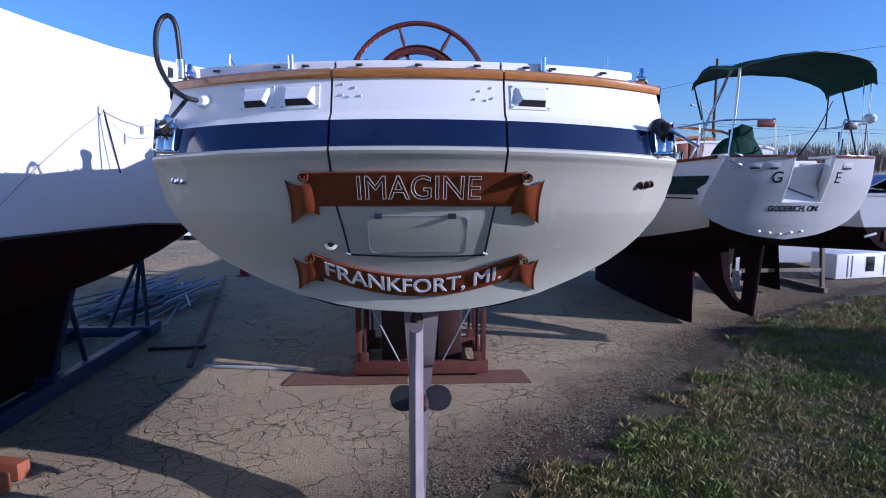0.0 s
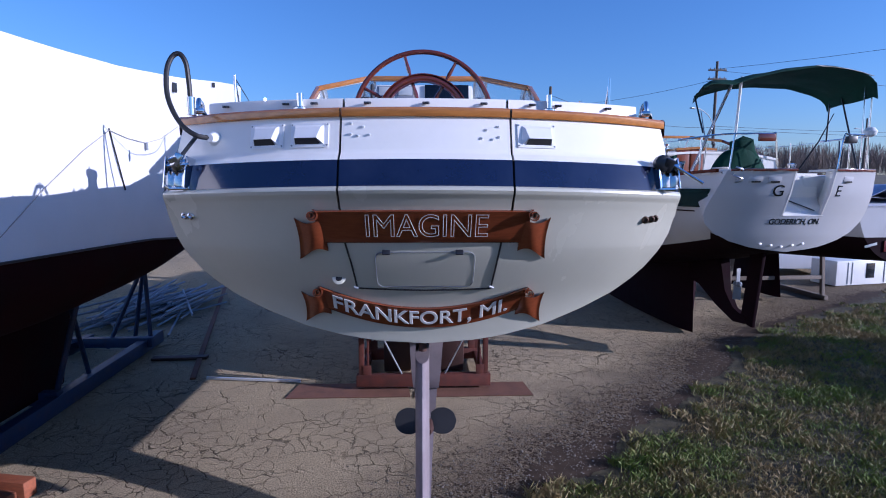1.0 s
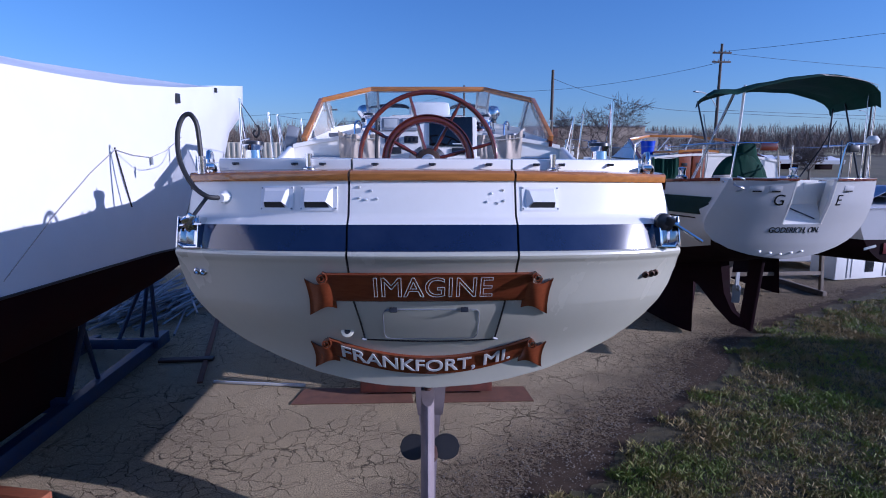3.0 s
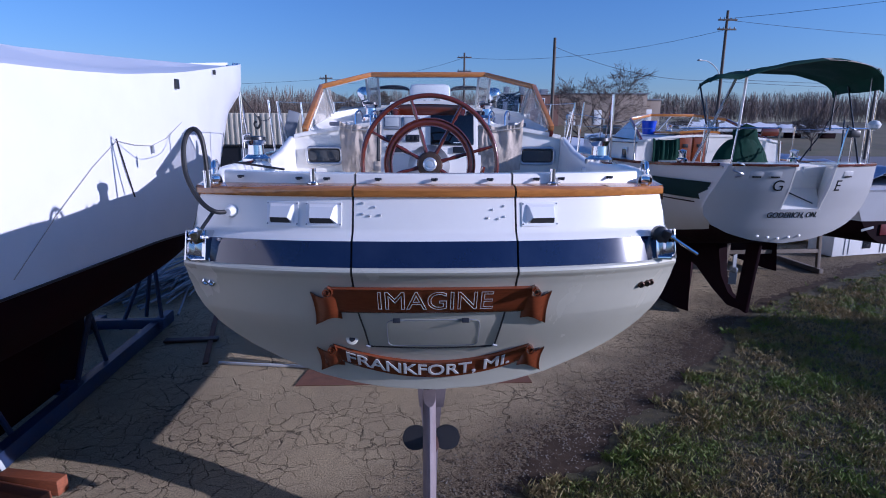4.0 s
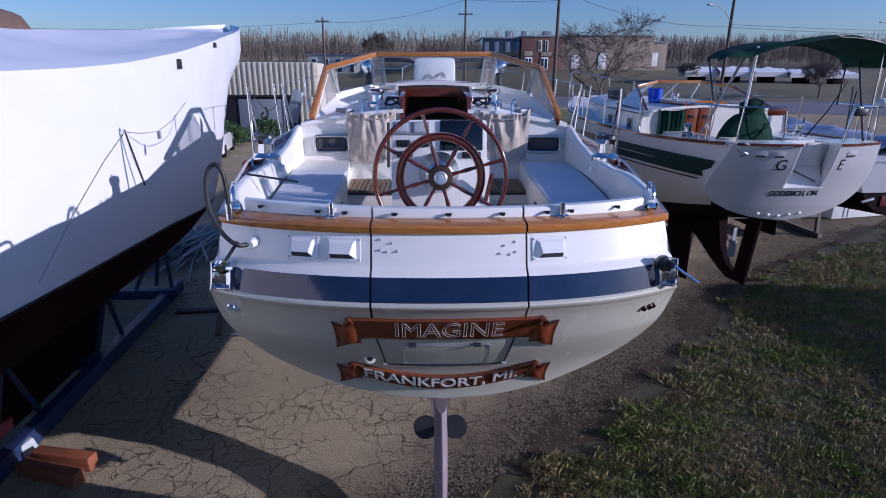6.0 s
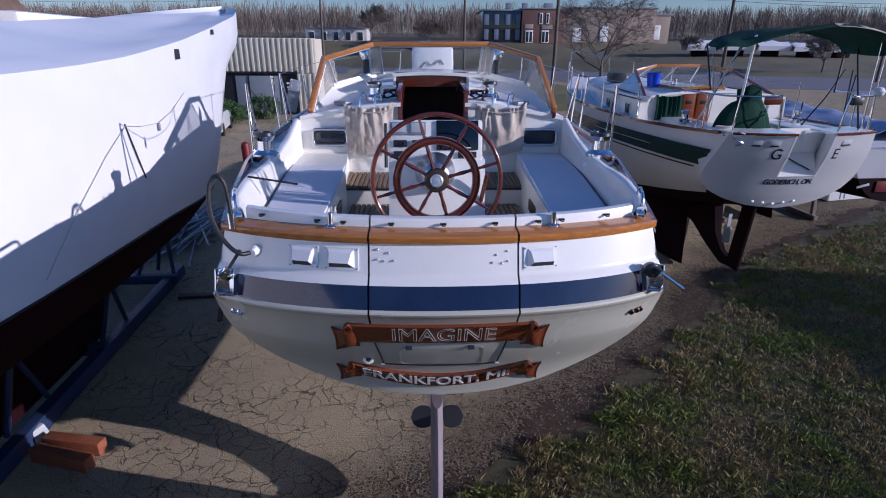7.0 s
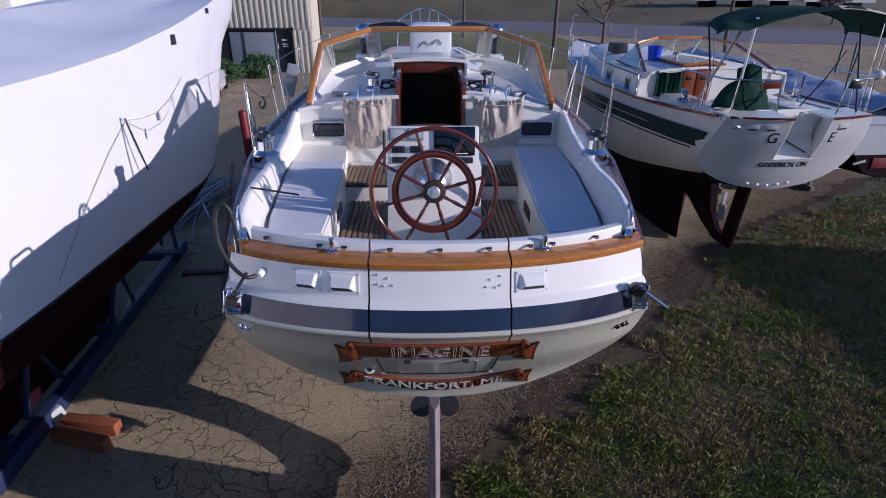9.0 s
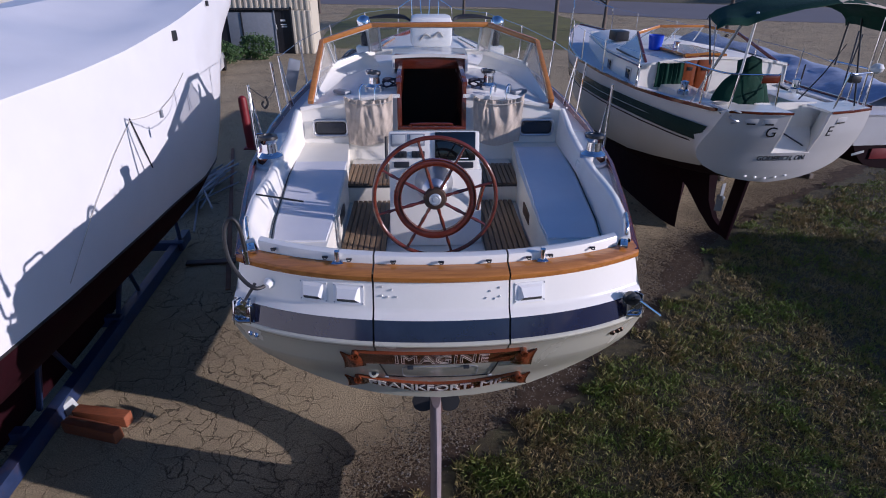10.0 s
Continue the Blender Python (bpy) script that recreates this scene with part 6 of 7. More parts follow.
rows2 = hull_rows(half2 + [(-x, y, z) for x, y, z in half2[-2::-1]], [0.7, 1.2, 2, 3, 4, 5, 6, 7, 8, 8.7, 9.3, 9.8], B2, S2, K2)
m = Mesh()
for r in (lambda q: q, lambda q: q[::-1]):
    m.grid([r(q)[:10] for q in rows2])
part("hull", m, SIDEW, boat2, "off-white topsides", 60)
part("hull_bottom", Mesh().grid([q[9:-9] for q in rows2]), NAVYFOUL, boat2, "dark bottom paint", 60)
part("keel", fin(2.5, 7.3, 0.05, 1.62, 0.1, 0.42, 1.2), NAVYFOUL, boat2, "near-black long keel")
prof2 = [(0.98, 0.60), (1.30, 0.57), (1.75, 0.74), (2.3, 1.02), (3.3, 1.22), (3.5, 1.75), (1.75, 1.85), (1.62, 1.45), (1.52, 1.05), (1.30, 0.80), (0.98, 0.70)]
n2 = len(prof2)
sk2 = Mesh()
sk2.v = [q for y, z in prof2 for q in ((-0.03 - 0.05 * (z - 0.5), y, z), (0.03 + 0.05 * (z - 0.5), y, z))]
sk2.f = [tuple(2 * i for i in range(n2)), tuple(2 * i + 1 for i in range(n2))[::-1]] + [(2 * i, 2 * i + 1, (2 * i + 3) % (2 * n2), (2 * i + 2) % (2 * n2)) for i in range(n2)]
part("skeg", sk2, NAVYFOUL, boat2, "dark maroon skeg with its heel under the rudder")
part("propeller", Mesh().lathe([(0.0, 0), (0.05, 0.02), (0.05, 0.12), (0.02, 0.16)], pose(0, 1.35, 1.2, 90), 12).box((0.0, 1.28, 1.34), (0.12, 0.02, 0.24), (0, 0, 30), bev=0.008).box((0.0, 1.28, 1.06), (0.12, 0.02, 0.24), (0, 0, -30), bev=0.008), GREYP, boat2, "dull grey metal propeller")
part("rudder", Mesh().box((0.0, 0.90, 1.22), (0.06, 0.30, 1.26), (7, 0, 0), bev=0.02), NAVYFOUL, boat2, "near-black rudder")
for s in (-1, 1):
    rr = []
    for i in range(21):
        y = 0.15 + 9.6 * i / 20
        x, z = lerp(B2, y), lerp(S2, y)
        rr.append([(s * (x + 0.012), y, z - 0.01), (s * (x + 0.012), y, z + 0.035), (s * (x - 0.03), y, z + 0.035), (s * (x - 0.03), y, z - 0.01)])
    part("toe_rail", Mesh().grid(rr), MAHOG, boat2)
    rr = [[(s * (x), y, lerp(S2, y) - 0.0) for x in (lerp(B2, y) - 0.02, lerp([(0, 0.95), (2.3, 1.30), (2.4, 1.34), (4.3, 1.22), (6.8, 0.68), (7.5, 0.5)], y))] for y in [0.3 + 7.2 * i / 16 for i in range(17)]]
    part("side_deck", Mesh().slab(rr, (0, 0, -0.03)), NONSKID, boat2)
part("foredeck", Mesh().slab([[(-(lerp(B2, y) - 0.02), y, lerp(S2, y)), (lerp(B2, y) - 0.02, y, lerp(S2, y))] for y in (7.4, 8, 8.7, 9.3, 9.75)], (0, 0, -0.03)), NONSKID, boat2)
# cockpit of the second boat
part("cockpit_floor", Mesh().box((0, 1.6, 2.40), (1.0, 2.8, 0.06), bev=0), DECK, boat2)
for s in (-1, 1):
    part("cockpit_side", Mesh().box((s * 0.72, 1.75, 2.72), (0.5, 2.3, 0.5), bev=0.03), GEL, boat2)
    wide = 0.62 if s > 0 else 0.05
    part("notch_cheek", Mesh().slab([[s2(0.04 + s * 0.29, z, 0.0) + Vector((s * wide * d, d, 0)) for d in (0, 0.2, 0.4, 0.62)] for z in (2.40, 2.7, 3.02)], (s * 0.02, 0, 0)), GEL, boat2)
STEP2 = [(0.04, 2.395), (0.30, 2.52), (0.56, 2.64), (0.60, 2.80), (0.64, 3.0)]
part("notch_back", Mesh().slab([[(-0.25 - 0.03 * y, y, z), (0.1, y, z), (0.33 + 0.62 * y, y, z)] for y, z in STEP2], (0, 0.03, -0.01)), GEL, boat2)
TR2 = [(2.33, 1.36), (4.3, 1.24), (6.8, 0.70)]
CAB2 = (2.34, 3.0, 3.7, 4.4, 5.4, 6.8)
part("cabin_roof", Mesh().slab([[(lerp(TR2, y) * u, y, 3.42 - 0.12 * abs(u) ** 2.5 + 0.006 * (y - 2.4)) for u in (-1, -0.85, -0.6, -0.2, 0.2, 0.6, 0.85, 1)] for y in CAB2], (0, 0, -0.04)), ROOFW, boat2)
for s in (-1, 1):
    part("cabin_side", Mesh().slab([[(s * (lerp(TR2, y) + 0.03), y, 2.9), (s * (lerp(TR2, y) + 0.01), y, 3.24), (s * lerp(TR2, y), y, 3.31)] for y in CAB2], (-s * 0.02, 0, 0)), GEL, boat2)
    part("cabin_moulding", Mesh().tube([(s * (lerp(TR2, y) + 0.018), y, 3.27) for y in CAB2], 0.014, 6), MAHOG, boat2)
    for y in (2.86, 3.93):
        fr = part("portlight", Mesh().box((s * (lerp(TR2, y) + 0.030), y, 3.07), (0.02, 0.26, 0.22), (0, 0, s * 3), bev=0.008), ALU, boat2)
        part("pane", Mesh().box((s * (lerp(TR2, y) + 0.040), y, 3.07), (0.012, 0.20, 0.16), (0, 0, s * 3), bev=0.004), GLASSDARK, fr)
part("cabin_front", Mesh().box((0, 6.8, 3.2), (1.4, 0.04, 0.4)), GEL, boat2)
part("cabin_bulkhead", Mesh().slab([[(-1.36, 2.36, 2.5), (-0.58, 2.36, 2.5)], [(-1.36, 2.36, 3.29), (-0.58, 2.36, 3.41)]], (0, 0.05, 0)), GEL, boat2)
part("cabin_bulkhead", Mesh().slab([[(-0.06, 2.36, 2.5), (1.36, 2.36, 2.5)], [(-0.06, 2.36, 3.42), (1.36, 2.36, 3.29)]], (0, 0.05, 0)), GEL, boat2)
part("companion_sill", Mesh().box((-0.32, 2.385, 2.57), (0.52, 0.05, 0.16), bev=0.006), GEL, boat2)
dr2 = part("companion_door", Mesh().box((-0.32, 2.40, 3.06), (0.52, 0.03, 0.84), bev=0.006), DKTEAK, boat2, "varnished wooden companionway doors")
for x in (-0.46, -0.19):
    part("door_leaf", Mesh().box((x, 2.372, 3.06), (0.235, 0.03, 0.80), bev=0.01), DKTEAK, dr2)
    part("door_vent", Mesh().box((x, 2.354, 3.22), (0.10, 0.012, 0.06), bev=0.004), DARKP, dr2)
rr = [[(-1.08 + 0.50 * j / 18, 2.33 - 0.03 * math.sin(j * 2.1 + 0.8 * math.sin(j * 1.3)) * (0.4 + 0.6 * v) - 0.02 * math.sin(math.pi * v), 2.92 + 0.43 * v - 0.03 * math.sin(math.pi * j / 18) * v) for j in range(19)] for v in (0, 0.2, 0.4, 0.6, 0.8, 0.9, 1)]
part("canvas_pouch", Mesh().slab(rr, (0, 0.01, 0)), GREENC, boat2, "dark green canvas pouch", 70)
disc = []
for i in range(11):
    v = i / 10
    rr_ = 0.44 * math.sqrt(max(0.0, 1 - v ** 2.3))
    disc.append([(-0.34 + rr_ * math.cos(a) * (1 + 0.05 * math.sin(3 * a)), 0.98 + (0.10 + 0.05 * (1 - v)) * math.sin(a) + 0.012 * math.sin(9 * a + 5 * v), 2.84 + 0.56 * v) for a in [2 * math.pi * k / 24 for k in range(25)]])
part("wheel_cover", Mesh().grid(disc), GREENC, boat2, "dark green canvas wheel cover", 60)
cov = []
for i in range(15):
    v = i / 14
    wid = lerp([(0, 0.34), (0.35, 0.28), (0.6, 0.20), (0.7, 0.165), (0.95, 0.16), (0.99, 0.12), (1, 0.02)], v)
    ring_ = []
    for k in range(29):
        a = 2 * math.pi * k / 28
        c, q = math.cos(a), math.sin(a)
        ring_.append((-0.02 - 0.10 * v + wid * math.copysign(abs(c) ** 0.55, c) * (1 + 0.05 * math.sin(7 * a + 9 * v)), 1.25 + 0.75 * wid * math.copysign(abs(q) ** 0.55, q), 2.84 + 0.74 * v + 0.02 * c * v))
    cov.append(ring_)
part("pedestal_cover", Mesh().grid(cov), GREENC, boat2, "dark green canvas pedestal cover", 60)
part("bucket", Mesh().lathe([(0.11, 0), (0.14, 0.25), (0.145, 0.26), (0.13, 0.25), (0.10, 0.02)], pose(-0.66, 3.40, 3.41), 18), BLUEP, boat2, "bright blue plastic bucket")
W2 = {k: [Vector((k * x, y, z)) for x, y, z in ((1.24, 2.45, 3.30), (1.0, 3.50, 3.70), (0.46, 3.78, 3.79))] for k in (-1, 1)}
w2 = part("windscreen", Mesh().bar(W2[-1][2], W2[1][2], 0.05, 0.055, bev=0.012), TEAK, boat2, "varnished wooden windscreen frame")
for k in (-1, 1):
    part("frame_top", Mesh().bar(W2[k][2], W2[k][1], 0.05, 0.055, bev=0.012), TEAK, w2)
    part("frame_leg", Mesh().bar(W2[k][1], W2[k][0], 0.045, 0.05, bev=0.012), MAHOG, w2, "dark varnished leg")
    part("base_trim", Mesh().bar((k * 1.20, 3.9, 3.36), W2[k][0], 0.025, 0.03, bev=0.006), DARKP, w2)
for a, c, d, e in ((W2[-1][2], W2[1][2], (0.62, 4.35, 3.44), (-0.62, 4.35, 3.44)), (W2[-1][1], W2[-1][2], (-0.62, 4.35, 3.44), (-1.14, 3.95, 3.36)), (W2[1][2], W2[1][1], (1.14, 3.95, 3.36), (0.62, 4.35, 3.44)),
                   (W2[-1][0], W2[-1][1], (-1.14, 3.95, 3.36), (-1.22, 3.2, 3.33)), (W2[1][0], W2[1][1], (1.14, 3.95, 3.36), (1.22, 3.2, 3.33))):
    o = part("pane", pane_between(a, c, d, e, 0.02), GLASS, w2)
    o.visible_shadow = False
for a, c in (((-0.62, 4.35, 3.45), W2[-1][2]), ((0.62, 4.35, 3.45), W2[1][2]), ((0, 4.35, 3.46), (0, 3.78, 3.79))):
    part("pane_bar", Mesh().bar(a, c, 0.02, 0.02), WHITEP, w2)
# bimini
AFT_EDGE = [(-1, 0.0), (-0.67, -0.18), (-0.33, -0.13), (0, -0.06), (0.33, 0.01), (0.67, 0.06), (1, 0.10)]
rows = []
for i in range(13):
    w = i / 12
    row = []
    for j in range(25):
        u = -1 + j / 12
        dome = 1 - abs(u) ** 2.6
        x = (-0.30 + 1.25 * u) * (1 - w) + (0.25 + 1.15 * u) * w
        z = 4.21 + (0.27 * (1 - w) + 0.22 * w) * dome - 0.035 * math.sin(math.pi * w) * dome + lerp(AFT_EDGE, u) * (1 - w) ** 1.5 + 0.016 * noise.noise((u * 4, w * 5, 1))
        if abs(u) > 0.99:
            z -= 0.03 + 0.02 * abs(math.sin(3 * w + 1))
        row.append((x, -0.02 + 1.4 * w, z - (0.05 if i in (0, 12) else 0)))
    rows.append(row)
bim = part("bimini_canopy", Mesh().slab(rows, (0, 0, -0.012)), GREENC, boat2, "dark green canvas bimini canopy", 60)
part("side_valance", Mesh().slab([[Vector(q[-1]) + Vector((0.012 * k, 0, -0.07 * k * (1 - 0.5 * i / 12))) for k in range(4)] for i, q in enumerate(rows)], (-0.008, 0, 0)), GREENC, bim)
part("zip_flap", Mesh().slab([[(0.10 + 0.2 * k, -0.03 + 0.10 * r, 4.418 + 0.004 * k - 0.008 * k * k + 0.035 * r) for k in range(5)] for r in range(2)], (0, 0, -0.006)), CANVAS, bim, "loose pale zip flap")
for p, q, mt in (((-0.86, 0.45, 4.27), (-1.2, 0.85, 2.97), GALV), ((-0.83, 0.47, 4.27), (-1.16, 0.88, 2.97), CHROME), ((-0.90, 0.18, 4.30), (-0.86, 0.30, 3.50), WHITEP), ((-0.98, 1.19, 4.19), (-1.17, 0.59, 3.58), DARKP),
                 ((1.22, 1.09, 4.09), (1.05, 0.9, 3.50), DARKP), ((1.10, 0.20, 4.32), (1.13, 0.23, 3.04), CHROME), ((1.04, 0.26, 4.34), (1.06, 0.25, 3.04), CHROME), ((1.25, 0.9, 4.16), (0.92, 0.15, 3.05), DARKP)):
    part("bow_tube", Mesh().cyl(p, q, 0.0125 if mt is not WHITEP else 0.018, n=8), mt, bim)
part("horn_light", Mesh().lathe([(0.02, 0), (0.07, 0.03), (0.085, 0.08), (0.05, 0.13), (0.0, 0.14)], pose(1.05, 0.12, 3.50), 16), WHITEP, boat2, "small white deck light")
for s in (-1, 1):
    # stern rail
    inner, z_ = (0.47, 3.52) if s < 0 else (0.55, 3.52)
    sr = part("stern_rail", Mesh().tube(curve_pts([(s * 1.20, 1.2, z_), (s * 1.18, 0.5, z_), (s * 1.08, 0.14, z_), (s * (inner + 0.08), 0.0, z_), (s * inner, 0.0, z_ - 0.03), (s * (inner - 0.06), 0.01, 3.03)], 6), 0.0125, 8), CHROME, boat2, "polished steel stern rail")
    for p, b in (((s * 1.0, 0.10), (s * 1.05, 0.11)), ((s * 1.18, 0.6), (s * 1.19, 0.6))):
        part("post", Mesh().cyl((*b, 2.97), (*p, z_), 0.0125, n=8), CHROME, sr)
    if s < 0:
        part("rail_plate", Mesh().box((-0.61, -0.015, 3.465), (0.24, 0.035, 0.10), bev=0.012), MAHOG, sr, "dark varnished rail plate")
    else:
        part("rail_box", Mesh().box((0.66, 0.02, 3.45), (0.15, 0.10, 0.10), bev=0.02), DARKP, sr, "dark box on the rail")
    for y, x in ((2.2, 1.48), (3.6, 1.56), (5.0, 1.5), (6.4, 1.28), (7.8, 0.9)):
        part("stanchion", Mesh().cyl((s * x, y, lerp(S2, y)), (s * x, y, lerp(S2, y) + 0.62), 0.0125, n=8), CHROME, boat2)
    part("lifeline", Mesh().tube([(s * 1.12, 0.9, 3.5), (s * 1.48, 2.2, 3.52), (s * 1.56, 3.6, 3.54), (s * 1.5, 5, 3.58), (s * 1.28, 6.4, 3.62), (s * 0.9, 7.8, 3.72), (s * 0.3, 9.3, 3.85)], 0.004, 5), CHROME, boat2)
    for y in (1.5,):
        part("winch", Mesh().lathe([(0.09, 0), (0.09, 0.06), (0.06, 0.08), (0.055, 0.15), (0.07, 0.2), (0.0, 0.22)], pose(s * 0.98, y, 2.97), 18), CHROME, boat2)
part("bow_pulpit", Mesh().tube(curve_pts([(-0.55, 8.7, 3.8), (-0.2, 9.7, 3.95), (0.2, 9.7, 3.95), (0.55, 8.7, 3.8)], 6), 0.0125, 8).cyl((-0.55, 8.7, 3.8), (-0.6, 8.7, 3.2), 0.0125).cyl((0.55, 8.7, 3.8), (0.6, 8.7, 3.2), 0.0125), CHROME, boat2)
part("whip_antenna", Mesh().tube([(0.38, 0.6, 3.05), (0.58, 0.5, 3.45), (0.75, 0.45, 3.86)], [0.012, 0.010, 0.006], 6), DARKP, boat2, "dark whip antenna")
part("cockpit_sheet", Mesh().tube(curve_pts([(-0.95, 0.9, 3.03), (-0.80, 1.1, 3.40), (-0.62, 1.5, 3.75), (-0.5, 1.8, 4.05)], 5), 0.008, 6), ROPE, boat2, "pale rope led up to the canopy")
# its lettering
def at2(x0, z0):
    return lambda u, v, w: s2(x0 + u, z0 + v, 0.002 + w)


letters("G", 0.22, INK, boat2, at2(-0.43, 2.74))
letters("E", 0.22, INK, boat2, at2(0.47, 2.735))
letters("GODERICH, ON.", 0.115, INK, boat2, at2(-0.03, 2.31), width=0.9, bold=0.0018)
part("letter_stroke", Mesh().bar((0.12, 0.47, 2.61), (0.32, 0.16, 2.465), 0.035, 0.012), INK, boat2, "dark painted letter stroke")
for i in range(5):
    x = -0.42 + 0.16 * i
    part("drain", Mesh().lathe([(0.022, 0), (0.022, 0.01), (0.012, 0.014)], Matrix.Translation(s2(x, 1.985 - 0.02 * (2 - abs(i - 2)), 0)) @ pose(0, 0, 0, 70), 12), WHITEP, boat2)
for x0 in (-0.84, -0.60, 0.50):
    cv2 = part("clamshell_vent", Mesh().slab([[s2(x0 + 0.17 * j / 4, 2.855 + 0.085 * i / 3, (0.004, 0.018, 0.012, 0.006)[i] * (0.4 if j in (0, 4) else 1)) for j in range(5)] for i in range(4)], (0, 0.008, 0)), SIDEW, boat2)
    part("slot", Mesh().slab([[s2(x0 + 0.03 + 0.11 * j / 3, 2.858 + 0.020 * i, 0.022) for j in range(4)] for i in range(2)], (0, 0.006, 0)), BLACK, cv2)
part("hose_coil", Mesh().tube([(-1.0 + 0.07 * math.sin(t), -0.02 + 0.05 * math.cos(t), 2.86 + 0.02 * t) for t in [0.45 * i for i in range(24)]], 0.012, 6), ALU, boat2, "hanging metal fitting")

# ---- third boat, beyond ----
b3 = thing("sailboat", (8.9, 10.0, 0), "sailboat with near-black bottom and blue tarpaulin on wooden stands", "sailboat", rz=3)
B3 = [(0, 1.1), (2, 1.5), (4, 1.6), (6, 1.4), (8, 0.8), (9.5, 0.03)]
S3 = [(0, 2.45), (9.5, 2.8)]
K3 = [(0, 1.42), (3, 1.2), (6, 1.2), (8.5, 1.6), (9.5, 2.5)]
r3 = hull_rows(None, [0, 1, 2, 3, 4, 5, 6, 7, 8, 9, 9.5], B3, S3, K3)
m = Mesh()
for r in (lambda q: q, lambda q: q[::-1]):
    m.grid([r(q)[:7] for q in r3])
part("hull", m, SIDEW, b3, "white topsides", 60)
part("hull_bottom", Mesh().grid([q[6:-6] for q in r3]), NAVYFOUL, b3, "near-black bottom", 60)
lo, hi = r3[0][6:-6], r3[0][:7] + r3[0][-7:]
part("transom", Mesh().add(lo, [tuple(range(len(lo)))]), NAVYFOUL, b3)
part("transom_top", Mesh().add(hi, [tuple(range(len(hi)))]), SIDEW, b3)
part("red_patch", Mesh().box((-0.35, -0.014, 1.72), (0.42, 0.012, 0.20), bev=0.004), DKRED, b3, "dull red painted patch")
part("name_bars", Mesh().box((-0.82, -0.014, 1.74), (0.24, 0.010, 0.045), (0, -14, 0), bev=0.002), VINYL, b3)
part("deck", Mesh().slab([[(-(lerp(B3, y)), y, lerp(S3, y)), (lerp(B3, y), y, lerp(S3, y))] for y in (0, 2, 4, 6, 8, 9.4)], (0, 0, -0.04)), NONSKID, b3)
part("keel", fin(3.2, 5.6, 0.1, 1.35, 0.2, 0.3, 0.4), NAVYFOUL, b3)
tr = []
for i in range(29):
    y = 0.3 + 7.7 * i / 28
    w = lerp(B3, y) * 0.9
    tr.append([(w * u, y, lerp(S3, y) + 0.02 + (0.30 + 0.12 * noise.noise((y, u, 3))) * (1 - abs(u)) ** 0.8 + 0.09 * noise.noise((y * 2, u * 3, 5))) for u in [-1 + 2 * k / 14 for k in range(15)]])
TARP = mat("blue-grey tarpaulin", (0.26, 0.30, 0.42), 0.5, var=0.3, scale=4, bump=0.3, bscale=8, stain=(0.5, 0.52, 0.58), stain_amount=0.7, stain_scale=1.0)
part("tarpaulin", Mesh().slab(tr, (0, 0, -0.01)), TARP, b3, "rumpled blue and pale grey tarpaulin", 60)
for p, q in (((-1.0, 0.6, 2.45), (-0.2, 1.6, 3.7)), ((0.2, 2, 2.9), (0.25, 2, 3.6)), ((-1.2, 1.5, 2.45), (-1.2, 1.5, 3.1))):
    part("post", Mesh().cyl(p, q, 0.015, n=8), DARKP, b3)
for x, y in ((-1.2, 3.4), (1.2, 3.4), (-1.2, 6.2), (1.2, 6.2)):
    part("stand_leg", Mesh().bar((x * 1.05, y, 0.0), (x * 0.95, y, 1.45), 0.08, 0.08), GREYWOOD, b3)
for y in (3.4, 6.2):
    part("stand_rail", Mesh().bar((-1.25, y, 0.55), (1.25, y, 0.55), 0.07, 0.09), GREYWOOD, b3)
for x in (-1.2, 1.2):
    part("stand_base", Mesh().bar((x, 3.2, 0.06), (x, 6.4, 0.06), 0.10, 0.11), GREYWOOD, b3)
box = thing("storage_box", (12.5, 15.6, 0), "low white storage box with a dark panel beyond the boats", "box", rz=12)
part("body", Mesh().box((0, 0, 0.37), (2.2, 0.8, 0.70), bev=0.03), WHITEP, box)
part("dark_panel", Mesh().box((0.1, -0.405, 0.42), (0.30, 0.02, 0.42), bev=0.01), GLASSDARK, box)
for x in (-0.7, -0.55, 0.62, 0.75):
    part("groove", Mesh().box((x, -0.403, 0.37), (0.03, 0.02, 0.6), bev=0.004), GREYP, box)
# unseen boat added out to starboard to cast a long shadow on the grass
shade_boat = thing("wrapped_boat", (19.9, 3.0, 0), "unseen shrink-wrapped boat on stands, added to shade the grass", "boat")
part("wrap", Mesh().slab([[(-1.2, y, 1.3), (-1.3, y, 3.6 + 0.3 * math.sin(y * 0.7)), (0, y, 4.1), (1.3, y, 3.6), (1.2, y, 1.3)] for y in (-3.0, -2.2, -1, 0, 1, 2.2, 3.0)], (0, 0, -0.05)), WRAP, shade_boat)
part("hull_bottom", Mesh().slab([[(-1.2, y, 1.3), (-0.5, y, 0.7), (0, y, 0.6), (0.5, y, 0.7), (1.2, y, 1.3)] for y in (-3, -1, 1, 3)], (0, 0, -0.04)), NAVYFOUL, shade_boat)
for x, y in ((-0.9, -2), (0.9, -2), (-0.9, 2), (0.9, 2)):
    part("stand_leg", Mesh().bar((x * 1.2, y, 0), (x, y, 1.2), 0.1, 0.1), POLE, shade_boat)

